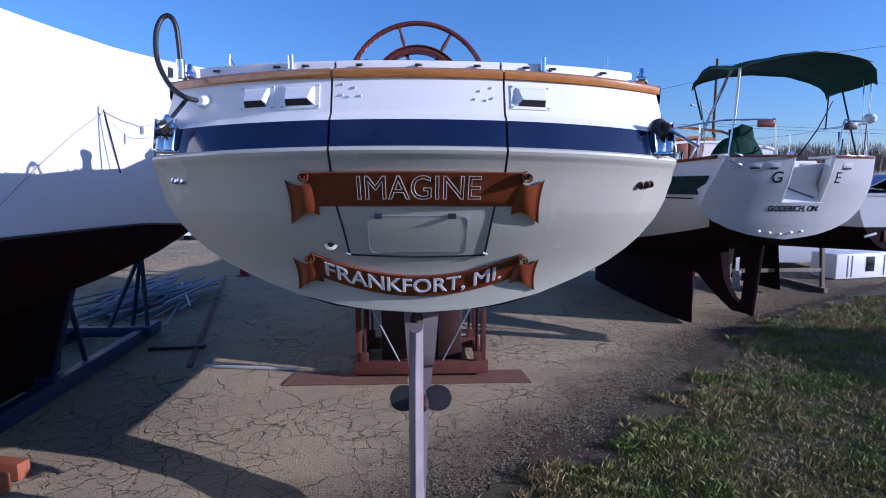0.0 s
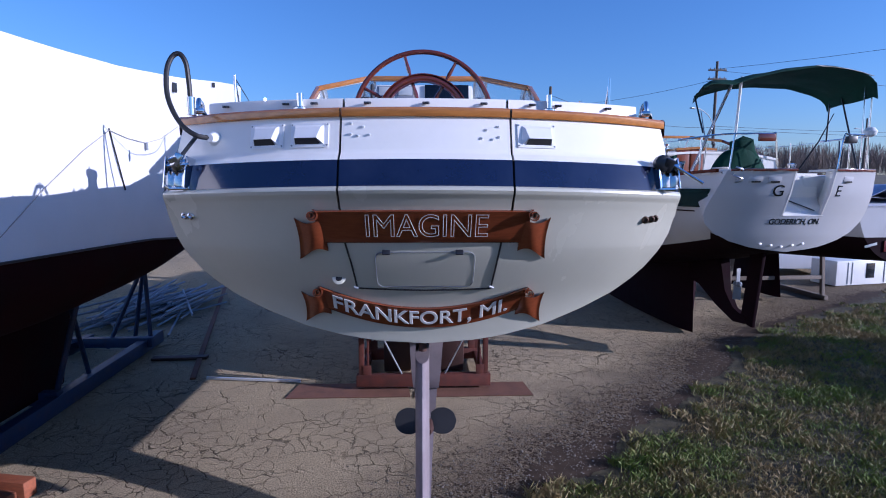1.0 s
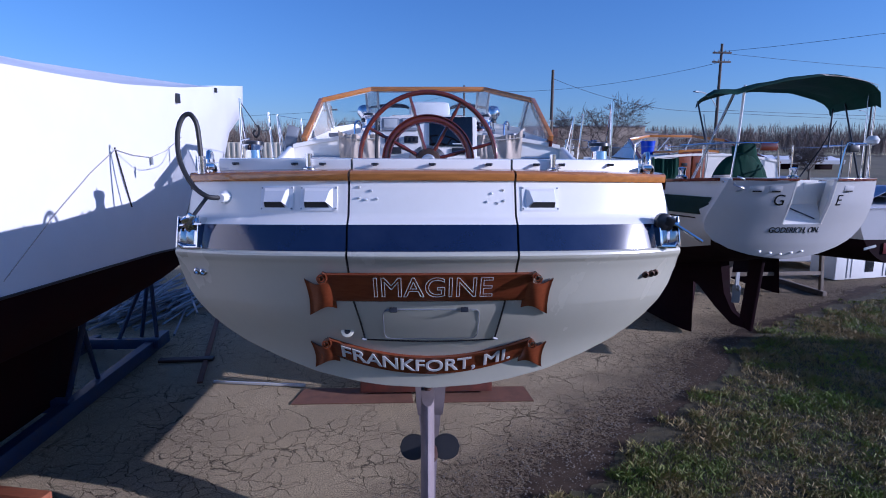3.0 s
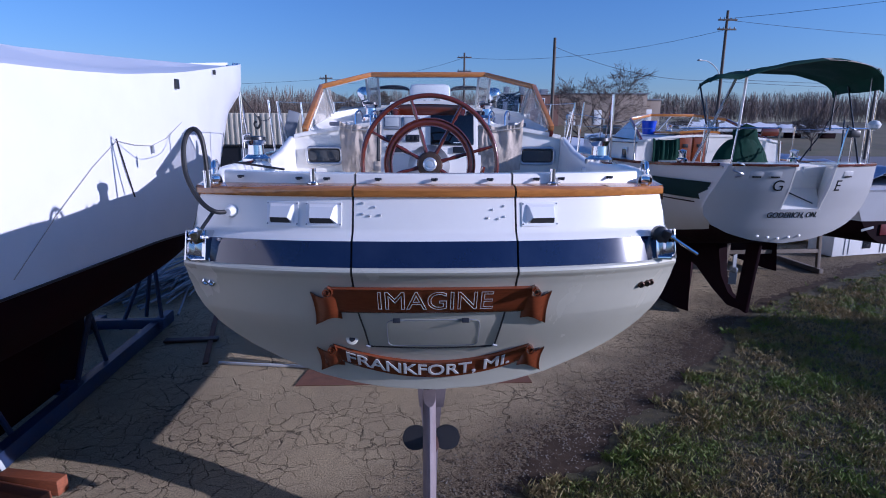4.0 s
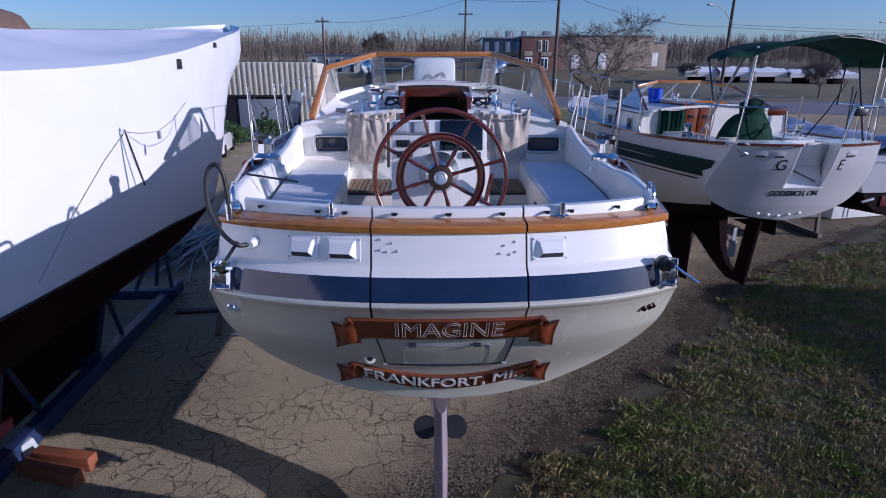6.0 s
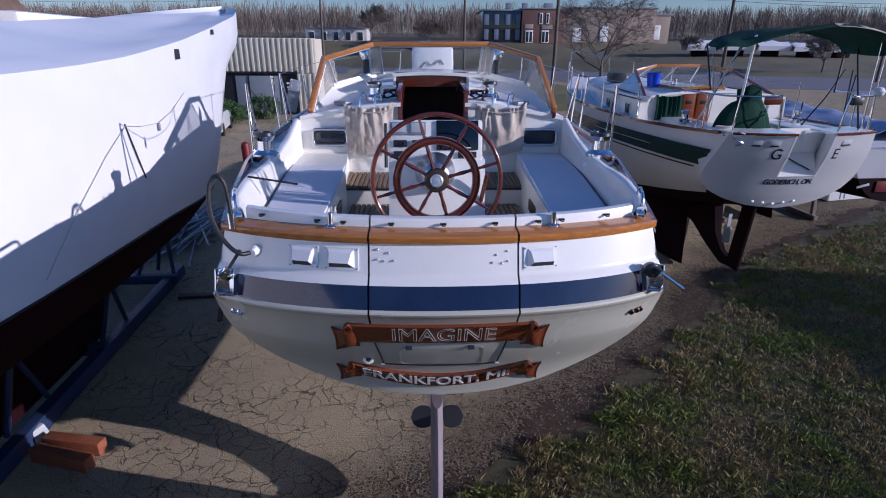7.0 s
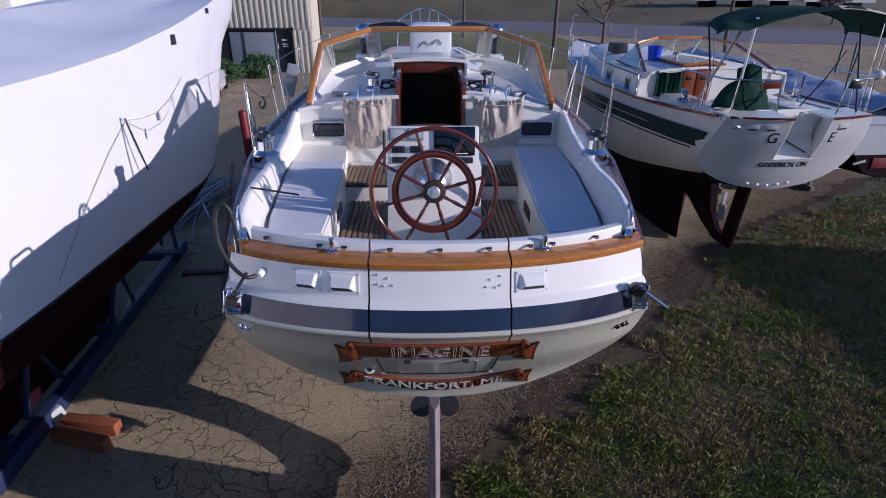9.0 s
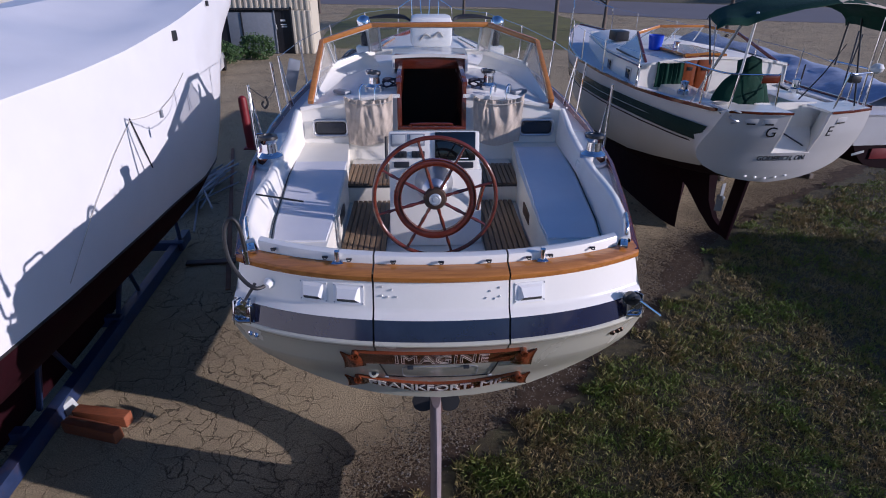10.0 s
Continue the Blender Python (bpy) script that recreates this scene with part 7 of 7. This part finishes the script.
# ---- beyond the yard ----
shed = thing("workshop", (-12, 35.5, 0), "low workshop with cream ribbed metal cladding and dark glazed front", "building")
part("wall", Mesh().box((-3.2, 1.45, 2.2), (18.0, 2.5, 4.36), bev=0), CREAM, shed)
part("recess", Mesh().box((-3.35, 0.16, 1.25), (16.0, 0.1, 2.5), bev=0), SHOPDARK, shed, "dark glazed shopfront")
part("door_panel", Mesh().box((2.25, 0.08, 1.15), (2.65, 0.06, 2.25), bev=0.01), GREYP, shed)
part("panel_bar", Mesh().box((1.72, 0.03, 1.15), (0.09, 0.05, 2.25), bev=0.01), DARKP, shed)
part("frame_post", Mesh().box((4.62, 0.02, 1.3), (0.10, 0.16, 2.6), bev=0.01), DARKP, shed)
part("frame_post", Mesh().box((3.62, 0.06, 1.2), (0.07, 0.08, 2.4), bev=0.01), GREYP, shed)
part("frame_head", Mesh().box((-3.3, 0.02, 2.48), (16.0, 0.16, 0.10), bev=0.01), DARKP, shed)
part("fascia", Mesh().box((-3.2, 0.1, 3.42), (18.0, 0.14, 2.0), bev=0.01), CREAM, shed)
part("end_pier", Mesh().box((5.2, 0.1, 1.2), (1.2, 0.14, 2.42), bev=0.01), CREAM, shed)
rib = Mesh().box((0, 0, 0), (0.17, 0.10, 1.96), bev=0.03)
rd = rib.data("rib", CREAM)
for i in range(56):
    o = new("rib", rd)
    o.parent = shed
    o.location = (-12.0 + 0.32 * i, 0.02, 3.42)
rib2 = Mesh().box((0, 0, 0), (0.17, 0.10, 2.4), bev=0.03).data("rib", CREAM)
for i in range(4):
    o = new("rib", rib2)
    o.parent = shed
    o.location = (4.72 + 0.32 * i, 0.02, 1.2)
for p, d in (((4.1, 0.09, 1.85), (0.28, 0.01, 0.10)), ((4.12, 0.09, 1.62), (0.34, 0.01, 0.06)), ((4.14, 0.09, 1.50), (0.30, 0.01, 0.05)), ((3.72, 0.0, 1.5), (0.05, 0.02, 0.25))):
    part("notice_bar", Mesh().box(p, d, bev=0), WHITEP, shed)


def leaf_clump(name, at, r, count, seed, label, cat, material=LEAFM, leaf=0.07):
    rng = np.random.default_rng(seed)
    m = Mesh()
    for _ in range(count):
        d = rng.normal(0, 1, 3)
        d /= np.linalg.norm(d) + 1e-6
        q = rng.uniform(0.55, 1.0) * (1 + 0.25 * noise.noise((d[0] * 2 + seed, d[1] * 2, d[2] * 2)))
        p = Vector((d[0] * r[0] * q, d[1] * r[1] * q, max(0.03, r[2] * (0.9 + d[2] * q))))
        a, c = Vector(rng.normal(0, 1, 3)).normalized() * leaf, Vector(rng.normal(0, 1, 3)).normalized() * leaf * 0.6
        m.add([p - a, p + c, p + a, p - c], [(0, 1, 2, 3)])
    o = solo(name, m, material, label, cat, smooth=0)
    o.location = at
    return o


leaf_clump("shrub", (-11.0, 31.7, 0), (1.75, 0.9, 0.66), 4200, 1, "clipped green shrub by the workshop front", "shrub")
leaf_clump("shrub", (-9.0, 33.3, 0), (1.1, 0.7, 0.72), 2600, 2, "dark green shrub by the workshop front", "shrub")
# white car by the wrapped boat
car = thing("parked_car", (-10.35, 28.2, 0), "white parked car with red tail lamp", "car", rz=10)
cb = []
for y, w, zt in ((-2.1, 0.80, 0.86), (-1.9, 0.86, 1.0), (-1.2, 0.88, 1.02), (-0.6, 0.88, 1.0), (0.9, 0.88, 0.98), (1.9, 0.84, 0.8), (2.15, 0.7, 0.6)):
    cb.append([(-w, y, 0.25), (-w, y, zt * 0.75), (-w * 0.93, y, zt), (0, y, zt + 0.03), (w * 0.93, y, zt), (w, y, zt * 0.75), (w, y, 0.25)])
cm = Mesh().grid(cb)
cm.f += [tuple(range(7)), tuple(len(cm.v) - 7 + i for i in range(7))]
part("body", cm, CARWHITE, car)
part("cabin", Mesh().slab([[(-0.72, -1.5, 1.0), (0.72, -1.5, 1.0)], [(-0.6, -0.9, 1.42), (0.6, -0.9, 1.42)], [(-0.6, 0.2, 1.42), (0.6, 0.2, 1.42)], [(-0.72, 0.9, 1.0), (0.72, 0.9, 1.0)]], (0, 0, -0.03)), GLASSDARK, car)
for x in (-0.8, 0.8):
    part("tail_lamp", Mesh().box((x * 0.88, -2.08, 0.78), (0.2, 0.08, 0.16), bev=0.02), RED, car)
    for y in (-1.3, 1.3):
        part("wheel", Mesh().lathe([(0.2, -0.1), (0.31, -0.09), (0.31, 0.09), (0.2, 0.1)], pose(x, y, 0.31, 0, 90), 20), BLACK, car)

EDGE_NEAR = [(-400, 90), (-20, 84), (11, 76), (17, 68), (28, 60), (60, 50), (400, 20)]
EDGE_FAR = [(-400, 112), (-20, 110), (10, 100), (20, 97), (42, 84), (60, 76), (120, 74), (500, 74)]


def field_z(x, y):
    """The bank that rises beyond the road."""
    e = lerp(EDGE_FAR, x)
    u = max(0.0, min(1.0, (y - e) / (116 - e)))
    return 0.02 + 4.4 * u ** 1.1 + max(0, y - 116) * 0.018 + 0.25 * u * noise.noise((x * 0.05, y * 0.08, 2))


copy_thing(car, pose(11.3, 17.6, 0, 0, 0, 84))
solo("verge_lawn", Mesh().grid([[(x + 0.8 * noise.noise((x * 0.7, y * 0.3, 1)) * (j in (0, 10)), y, 0.02) for j, x in enumerate([-7 + 2.25 * k for k in range(11)])] for y in [37.3 + 5.2 * i for i in range(8)]]), VERGE, "green and brown lawn verge beyond the yard", "lawn", kind="structure", smooth=0)
solo("road", Mesh().grid([[(x, lerp(EDGE_NEAR, x), 0.024), (x, lerp(EDGE_FAR, x) + 1, 0.024)] for x in [-400, -100, -20, 4, 11, 17, 28, 42, 60, 120, 400]]), ROADM, "pale worn asphalt road", "road", kind="structure", smooth=0)
fx_ = [-700, -400, -200] + [-100 + 8 * i for i in range(38)] + [260, 400, 700]
solo("field", Mesh().grid([[(x, lerp(EDGE_FAR, x) + d * (116 - lerp(EDGE_FAR, x)) if d <= 1 else 116 + (d - 1) * 200, field_z(x, lerp(EDGE_FAR, x) + d * (116 - lerp(EDGE_FAR, x)) if d <= 1 else 116 + (d - 1) * 200)) for x in fx_] for d in (0, 0.1, 0.25, 0.45, 0.65, 0.85, 1.0, 1.2, 1.5, 2.0, 3.0, 5.0)]), LAWN, "dry autumn grass bank across the road", "field", kind="structure", smooth=60)


def building(at, size, wall, label, windows, cols, rz=0):
    b = thing("building", at, label, "building", rz=rz)
    w, d, h = size
    part("wall", Mesh().box((0, d / 2, h / 2), (w, d, h), bev=0.02), wall, b)
    part("roof", Mesh().box((0, d / 2, h + 0.12), (w + 0.4, d + 0.4, 0.25), bev=0.03), GREYP, b)
    for i in range(windows):
        for j in range(cols):
            wn_ = part("window", Mesh().box((-w / 2 + w * (j + 0.5) / cols, -0.02, 1.8 + i * 3.2), (w / cols * 0.45, 0.12, 1.7), bev=0.02), WHITEP, b)
            part("pane", Mesh().box((-w / 2 + w * (j + 0.5) / cols, -0.07, 1.8 + i * 3.2), (w / cols * 0.38, 0.06, 1.5), bev=0.01), GLASSDARK, wn_)
    return b


bld = building((16.6, 116, 4.3), (7.4, 14, 5.9), GLASSDARK, "dark glazed office wing with pale window bays", 0, 1)
for x in (-3.0, -1.0, 1.2, 3.2):
    for z in (1.6, 4.3):
        part("window", Mesh().box((x, -0.05, z), (0.9, 0.14, 1.9), bev=0.02), BAYBLUE, bld, "pale blue-grey window bay")
bld = building((24.6, 115.4, 4.3), (8.2, 14, 6.2), BRICK, "two-storey brown brick building with white entrance", 0, 1)
for x in (-0.4, 0.9):
    w = part("window", Mesh().box((x, -0.04, 4.55), (0.62, 0.14, 2.0), bev=0.02), WHITEP, bld)
    part("pane", Mesh().box((x, -0.10, 4.55), (0.34, 0.06, 1.7), bev=0.01), GLASSDARK, w)
for x in (-2.6, 0.6):
    d = part("entrance_door", Mesh().box((x, -0.05, 1.25), (1.5, 0.16, 2.3), bev=0.02), WHITEP, bld, "white glazed double door")
    for s in (-0.36, 0.36):
        part("pane", Mesh().box((x + s, -0.13, 1.2), (0.5, 0.05, 1.9), bev=0.01), GLASSDARK, d)
part("sign_panel", Mesh().box((-2.7, -0.05, 3.1), (1.7, 0.1, 0.8), bev=0.02), TANWALL, bld)
part("canopy_panel", Mesh().box((0.9, -0.06, 3.0), (2.2, 0.12, 0.8), bev=0.02), TANWALL, bld)
for x, w in ((-3.2, 1.0), (1.5, 1.6), (-6.4, 1.1)):
    part("roof_unit", Mesh().box((x, 3, 6.9), (w, 1.2, 1.1), bev=0.05), GREYP, bld)
bld = building((38.4, 117, 4.3), (18.6, 14, 6.5), TANWALL, "plain tan masonry hall with white doors", 0, 1)
for x, h in ((-6.5, 2.6), (-1.0, 3.0)):
    part("loading_door", Mesh().box((x, -0.05, h / 2 + 0.3), (1.6, 0.14, h), bev=0.02), WHITEP, bld)
bld = building((49.4, 118.5, 4.3), (3.8, 12, 5.4), TANWALL, "low tan annex with one white door", 0, 1)
part("loading_door", Mesh().box((-0.9, -0.05, 2.2), (1.9, 0.14, 2.7), bev=0.02), WHITEP, bld)
building((-16, 118, 3.6), (12, 10, 3.2), PALEW, "low pale building across the field", 1, 5)
for i in range(5):
    t = thing("wrapped_boat", (49.5 + i * 5.8, 100.5 - 0.8 * i, field_z(49.5 + i * 5.8, 100.5 - 0.8 * i)), "distant white shrink-wrapped boat in a row", "boat", "far row of wrapped boats", rz=90)
    hh = 1.0 - 0.12 * i
    part("wrap", Mesh().slab([[(-1.2, y, 1.0), (-1.4, y, 1.5 + hh * 0.3), (0, y, (1.9 + hh * 0.8) * (1 - 0.012 * y * y) + 0.15 * math.sin(2.3 * y + i)), (1.4, y, 1.5 + hh * 0.3), (1.2, y, 1.0)] for y in (-2.9, -2.2, -1.2, 0, 1.2, 2.2, 2.9)], (0, 0, -0.05)), WRAP, t)
    part("keel", Mesh().box((0, 0, 0.5), (0.4, 3, 1.1)), NAVYFOUL, t)


def pole(at, h, arms, label="weathered wooden utility pole", lamp=0):
    p = thing("utility_pole", at, label, "utility pole", "poles along the road")
    part("shaft", Mesh().cyl((0, 0, 0), (0, 0, h), 0.15, 0.10, 12), POLE, p)
    for z in arms:
        ar = part("cross_arm", Mesh().box((0, -0.1, z), (1.5, 0.1, 0.12), bev=0.01), POLE, p)
        for x in (-0.6, -0.25, 0.25, 0.6):
            part("insulator", Mesh().lathe([(0.03, 0), (0.05, 0.05), (0.03, 0.14)], pose(x, -0.1, z + 0.05), 10), GREYP, ar)
    if lamp:
        lm = part("lamp_arm", Mesh().tube(curve_pts([(0, 0, lamp), (-0.7, -0.4, lamp + 0.7), (-1.6, -0.9, lamp + 1.1), (-2.3, -1.3, lamp + 1.15)], 5), 0.035, 8), GALV, p)
        part("lamp_head", Mesh().box((-2.5, -1.4, lamp + 1.13), (0.55, 0.22, 0.1), (0, 0, 30), bev=0.03), GREYP, lm)
    return p


pole((9.7, 41.5, 0), 9.9, (), "plain bare wooden utility pole by the road")
pole((24.0, 45, 0), 12.6, (11.9, 11.2), lamp=7.6)
pole((4.9, 62, 0), 11.5, (11.0, 9.6))
pole((-10.5, 66, 0), 9.5, (9.1,))
pole((56, 68, 0), 11.0, (), lamp=8.5)
wires = thing("power_lines", (0, 0, 0), "thin black overhead power lines between the poles", "cables")
for p, q, sag in (((9.7, 41.5, 9.3), (24, 45, 7.4), 0.7), ((24, 45, 11.9), (90, 55, 13), 1.2), ((24, 45, 7.5), (90, 58, 9.5), 0.8), ((24, 45, 7.3), (90, 60, 9.0), 0.8), ((24, 45, 11.2), (4.9, 62, 11), 0.9), ((4.9, 62, 11), (-10.5, 66, 9), 0.7), ((-10.5, 66, 9), (-60, 70, 9), 0.8), ((24, 45, 12), (60, 20, 16), 1.0)):
    pts = [Vector(p).lerp(Vector(q), t) - Vector((0, 0, sag * 4 * t * (1 - t))) for t in [i / 12 for i in range(13)]]
    part("wire", Mesh().tube(pts, 0.014, 5), BLACK, wires)


def bare_tree(at, h, seed, spread=0.8, thin=0.011, label="leafless tree with a fine twiggy crown"):
    rng = random.Random(seed)
    t = thing("tree", at, label, "tree")
    trunk, crown = Mesh(), Mesh()
    trunk.tube([(0, 0, 0), (0.05, 0.02, h * 0.12), (0.02, 0, h * 0.28)], [0.16, 0.13, 0.10], 10)

    def grow(p, d, ln, r, depth):
        q = p + d * ln
        mid = p.lerp(q, 0.5) + Vector((rng.gauss(0, 0.05), rng.gauss(0, 0.05), rng.gauss(0, 0.03))) * ln
        (trunk if depth > 4 else crown).tube([p, mid, q], [max(r, thin), max(r * 0.85, thin), max(r * 0.65, thin * 0.7)], 5 if depth > 2 else 3)
        if depth == 0:
            return
        for _ in range(3 if depth > 2 else 4):
            nd = (d + Vector((rng.gauss(0, spread), rng.gauss(0, spread), rng.gauss(0.12, 0.35)))).normalized()
            grow(p.lerp(q, rng.uniform(0.55, 1.0)), nd, ln * rng.uniform(0.58, 0.8), r * 0.6, depth - 1)

    for _ in range(7):
        d = Vector((rng.gauss(0, 0.6), rng.gauss(0, 0.6), 1)).normalized()
        grow(Vector((0.02, 0, h * rng.uniform(0.2, 0.28))), d, h * 0.26, 0.06, 5)
    part("trunk", trunk, BARK, t)
    part("crown", crown, BARK, t, "fine bare twigs", 0)
    return t


bare_tree((14.6, 46, 0), 10.6, 11, 0.8, 0.009)
bare_tree((59.0, 82, field_z(59, 82)), 6.4, 17, 0.9, 0.02)
bare_tree((47.5, 100, field_z(47.5, 100)), 4.2, 29, 0.8, 0.02)
bare_tree((2.0, 112, field_z(2, 112)), 7.0, 23, 0.7, 0.025)
bare_tree((-9.0, 116, field_z(-9, 116)), 7.5, 31, 0.7, 0.025)


def far_woods(seed):
    """Bare woodland: fans of thin boughs on short stems. The part astern is unseen, added to block low sky."""
    rng = np.random.default_rng(seed)
    m = Mesh()
    for k in range(6000):
        if k < 4600:
            y = 150 + 90 * rng.random() ** 1.3
            x = rng.uniform(-1.15, 1.5) * y
            z = field_z(x, y)
            h = (7.5 + 3.5 * rng.random()) * (0.9 + 0.35 * noise.noise((x * 0.012, y * 0.012, 0)))
        else:
            # added trees behind the camera, which cut the sky light from there
            a = rng.uniform(math.pi * 1.02, math.pi * 1.98)
            q = rng.uniform(110, 170)
            x, y, z = q * math.cos(a) * 1.6, q * math.sin(a), 0
            h = 8 + 5 * rng.random()
        base = Vector((x, y, z))
        for j in range(30):
            a = rng.uniform(0, 6.283)
            o = Vector((math.cos(a), math.sin(a), 0))
            rise = rng.random() ** 0.8
            spread = 3.2 * math.sqrt(max(0.01, 1 - rise ** 4)) * rng.uniform(0.4, 1.0)
            root = base + o * 0.35 * spread + Vector((0, 0, h * (0.25 + 0.45 * rise) if j > 7 else 0))
            tip = base + o * spread + Vector((0, 0, h * (0.35 + 0.62 * rise + 0.04 * rng.random())))
            s = o.cross(Vector((0, 0, 1))) * rng.uniform(0.02, 0.06)
            mid = root.lerp(tip, 0.6) + Vector((0, 0, 0.3))
            m.add([root, mid - s, tip, mid + s], [(0, 1, 2, 3)])
    return m


solo("far_woods", far_woods(3), FARWOOD, "distant leafless brown woodland on the horizon, with an unseen added part astern", "woods", kind="stuff", smooth=0)

# more of the second boat
def side2(y, z, off=0.006):
    """A point on the second boat's port topside."""
    b, s, k = lerp(B2, y), lerp(S2, y), lerp(K2, y)
    a = math.asin(min(1, max(0, ((s - z) / (s - k)))) ** (1 / 1.25))
    return (-(b * math.cos(a) ** 0.62) - off, y, z)


ends = lambda z: 0.42 - (z - 2.50) * 0.72
part("side_stripe", Mesh().grid([[side2(ends(z) + (8.9 - ends(z)) * i / 24, z - 0.002 * i, 0.006 + 0.045 * max(0, 1 - i / 5)) for i in range(25)] for z in (2.50, 2.57, 2.64, 2.71, 2.77)]), GREENSTRIPE, boat2, "dark green side stripe", 60)
part("pinstripe", Mesh().tube([side2(y, 2.635 - 0.005 * y, 0.012) for y in [1.45 + 6 * i / 14 for i in range(15)]], 0.006, 5), CANVAS, boat2, "thin pale pinstripe")
for k in range(3):
    part("scroll_mark", Mesh().tube([side2(0.90 + 0.19 * k + 0.08 * math.cos(t), 2.63 + 0.03 * math.sin(t), 0.015) for t in [0.5 * i for i in range(11)]], 0.005, 5), CANVAS, boat2)
part("rub_line", Mesh().tube([side2(y, lerp([(0.4, 2.44), (9, 2.42)], y)) for y in [0.45 + 8 * i / 16 for i in range(17)]], 0.010, 5), NAVYFOUL, boat2)
VCLEAR = mat("clear vinyl", (0.55, 0.6, 0.64), 0.2, var=0.1, bump=0.1, bscale=20)
part("side_curtain", Mesh().add([(-1.24, 2.50, 3.31), (-1.01, 3.46, 3.67), (-1.19, 3.85, 3.36)], [(0, 1, 2)]), VCLEAR, boat2, "clear vinyl side curtain")
part("cabin_winch", Mesh().lathe([(0.07, 0), (0.07, 0.05), (0.05, 0.07), (0.045, 0.13), (0.06, 0.17), (0.0, 0.18)], pose(-0.42, 3.05, 3.42), 18), CHROME, boat2)
part("cooler_box", Mesh().box((-0.75, 4.95, 3.50), (0.3, 0.4, 0.2), bev=0.03), DARKP, boat2)
part("rope_coil", Mesh().tube([(-0.95 + 0.12 * math.cos(t), 0.45 + 0.08 * math.sin(t), 3.0 + 0.004 * t) for t in [0.5 * i for i in range(38)]], 0.012, 6), ROPE, boat2, "coiled pale rope")
part("hatch_slide", Mesh().slab([[(-0.60, y, 3.47), (-0.2, y, 3.50), (0.16, y, 3.47)] for y in (2.33, 2.9, 3.5)], (0, 0, -0.04)), TEAK, boat2)
for x in (-1.12, 0.9):
    part("cleat", Mesh().box((x, 0.18, 2.99), (0.05, 0.16, 0.03), bev=0.012), CHROME, boat2)

# coiled dark lines beside the roof winches
for x, seed in ((-0.46, 3), (0.51, 5)):
    rng = random.Random(seed)
    pts = [(x + 0.075 * math.cos(t) + rng.gauss(0, 0.014), 6.76 + 0.05 * math.sin(1.3 * t) + rng.gauss(0, 0.014), roof_z(x, 6.76) + 0.02 + 0.09 * abs(math.sin(0.37 * t))) for t in [0.7 * i for i in range(34)]]
    bpart("line_coil", Mesh().tube(curve_pts(pts, 3), 0.009, 6), DARKLINE, None, "coiled dark line beside the winch")
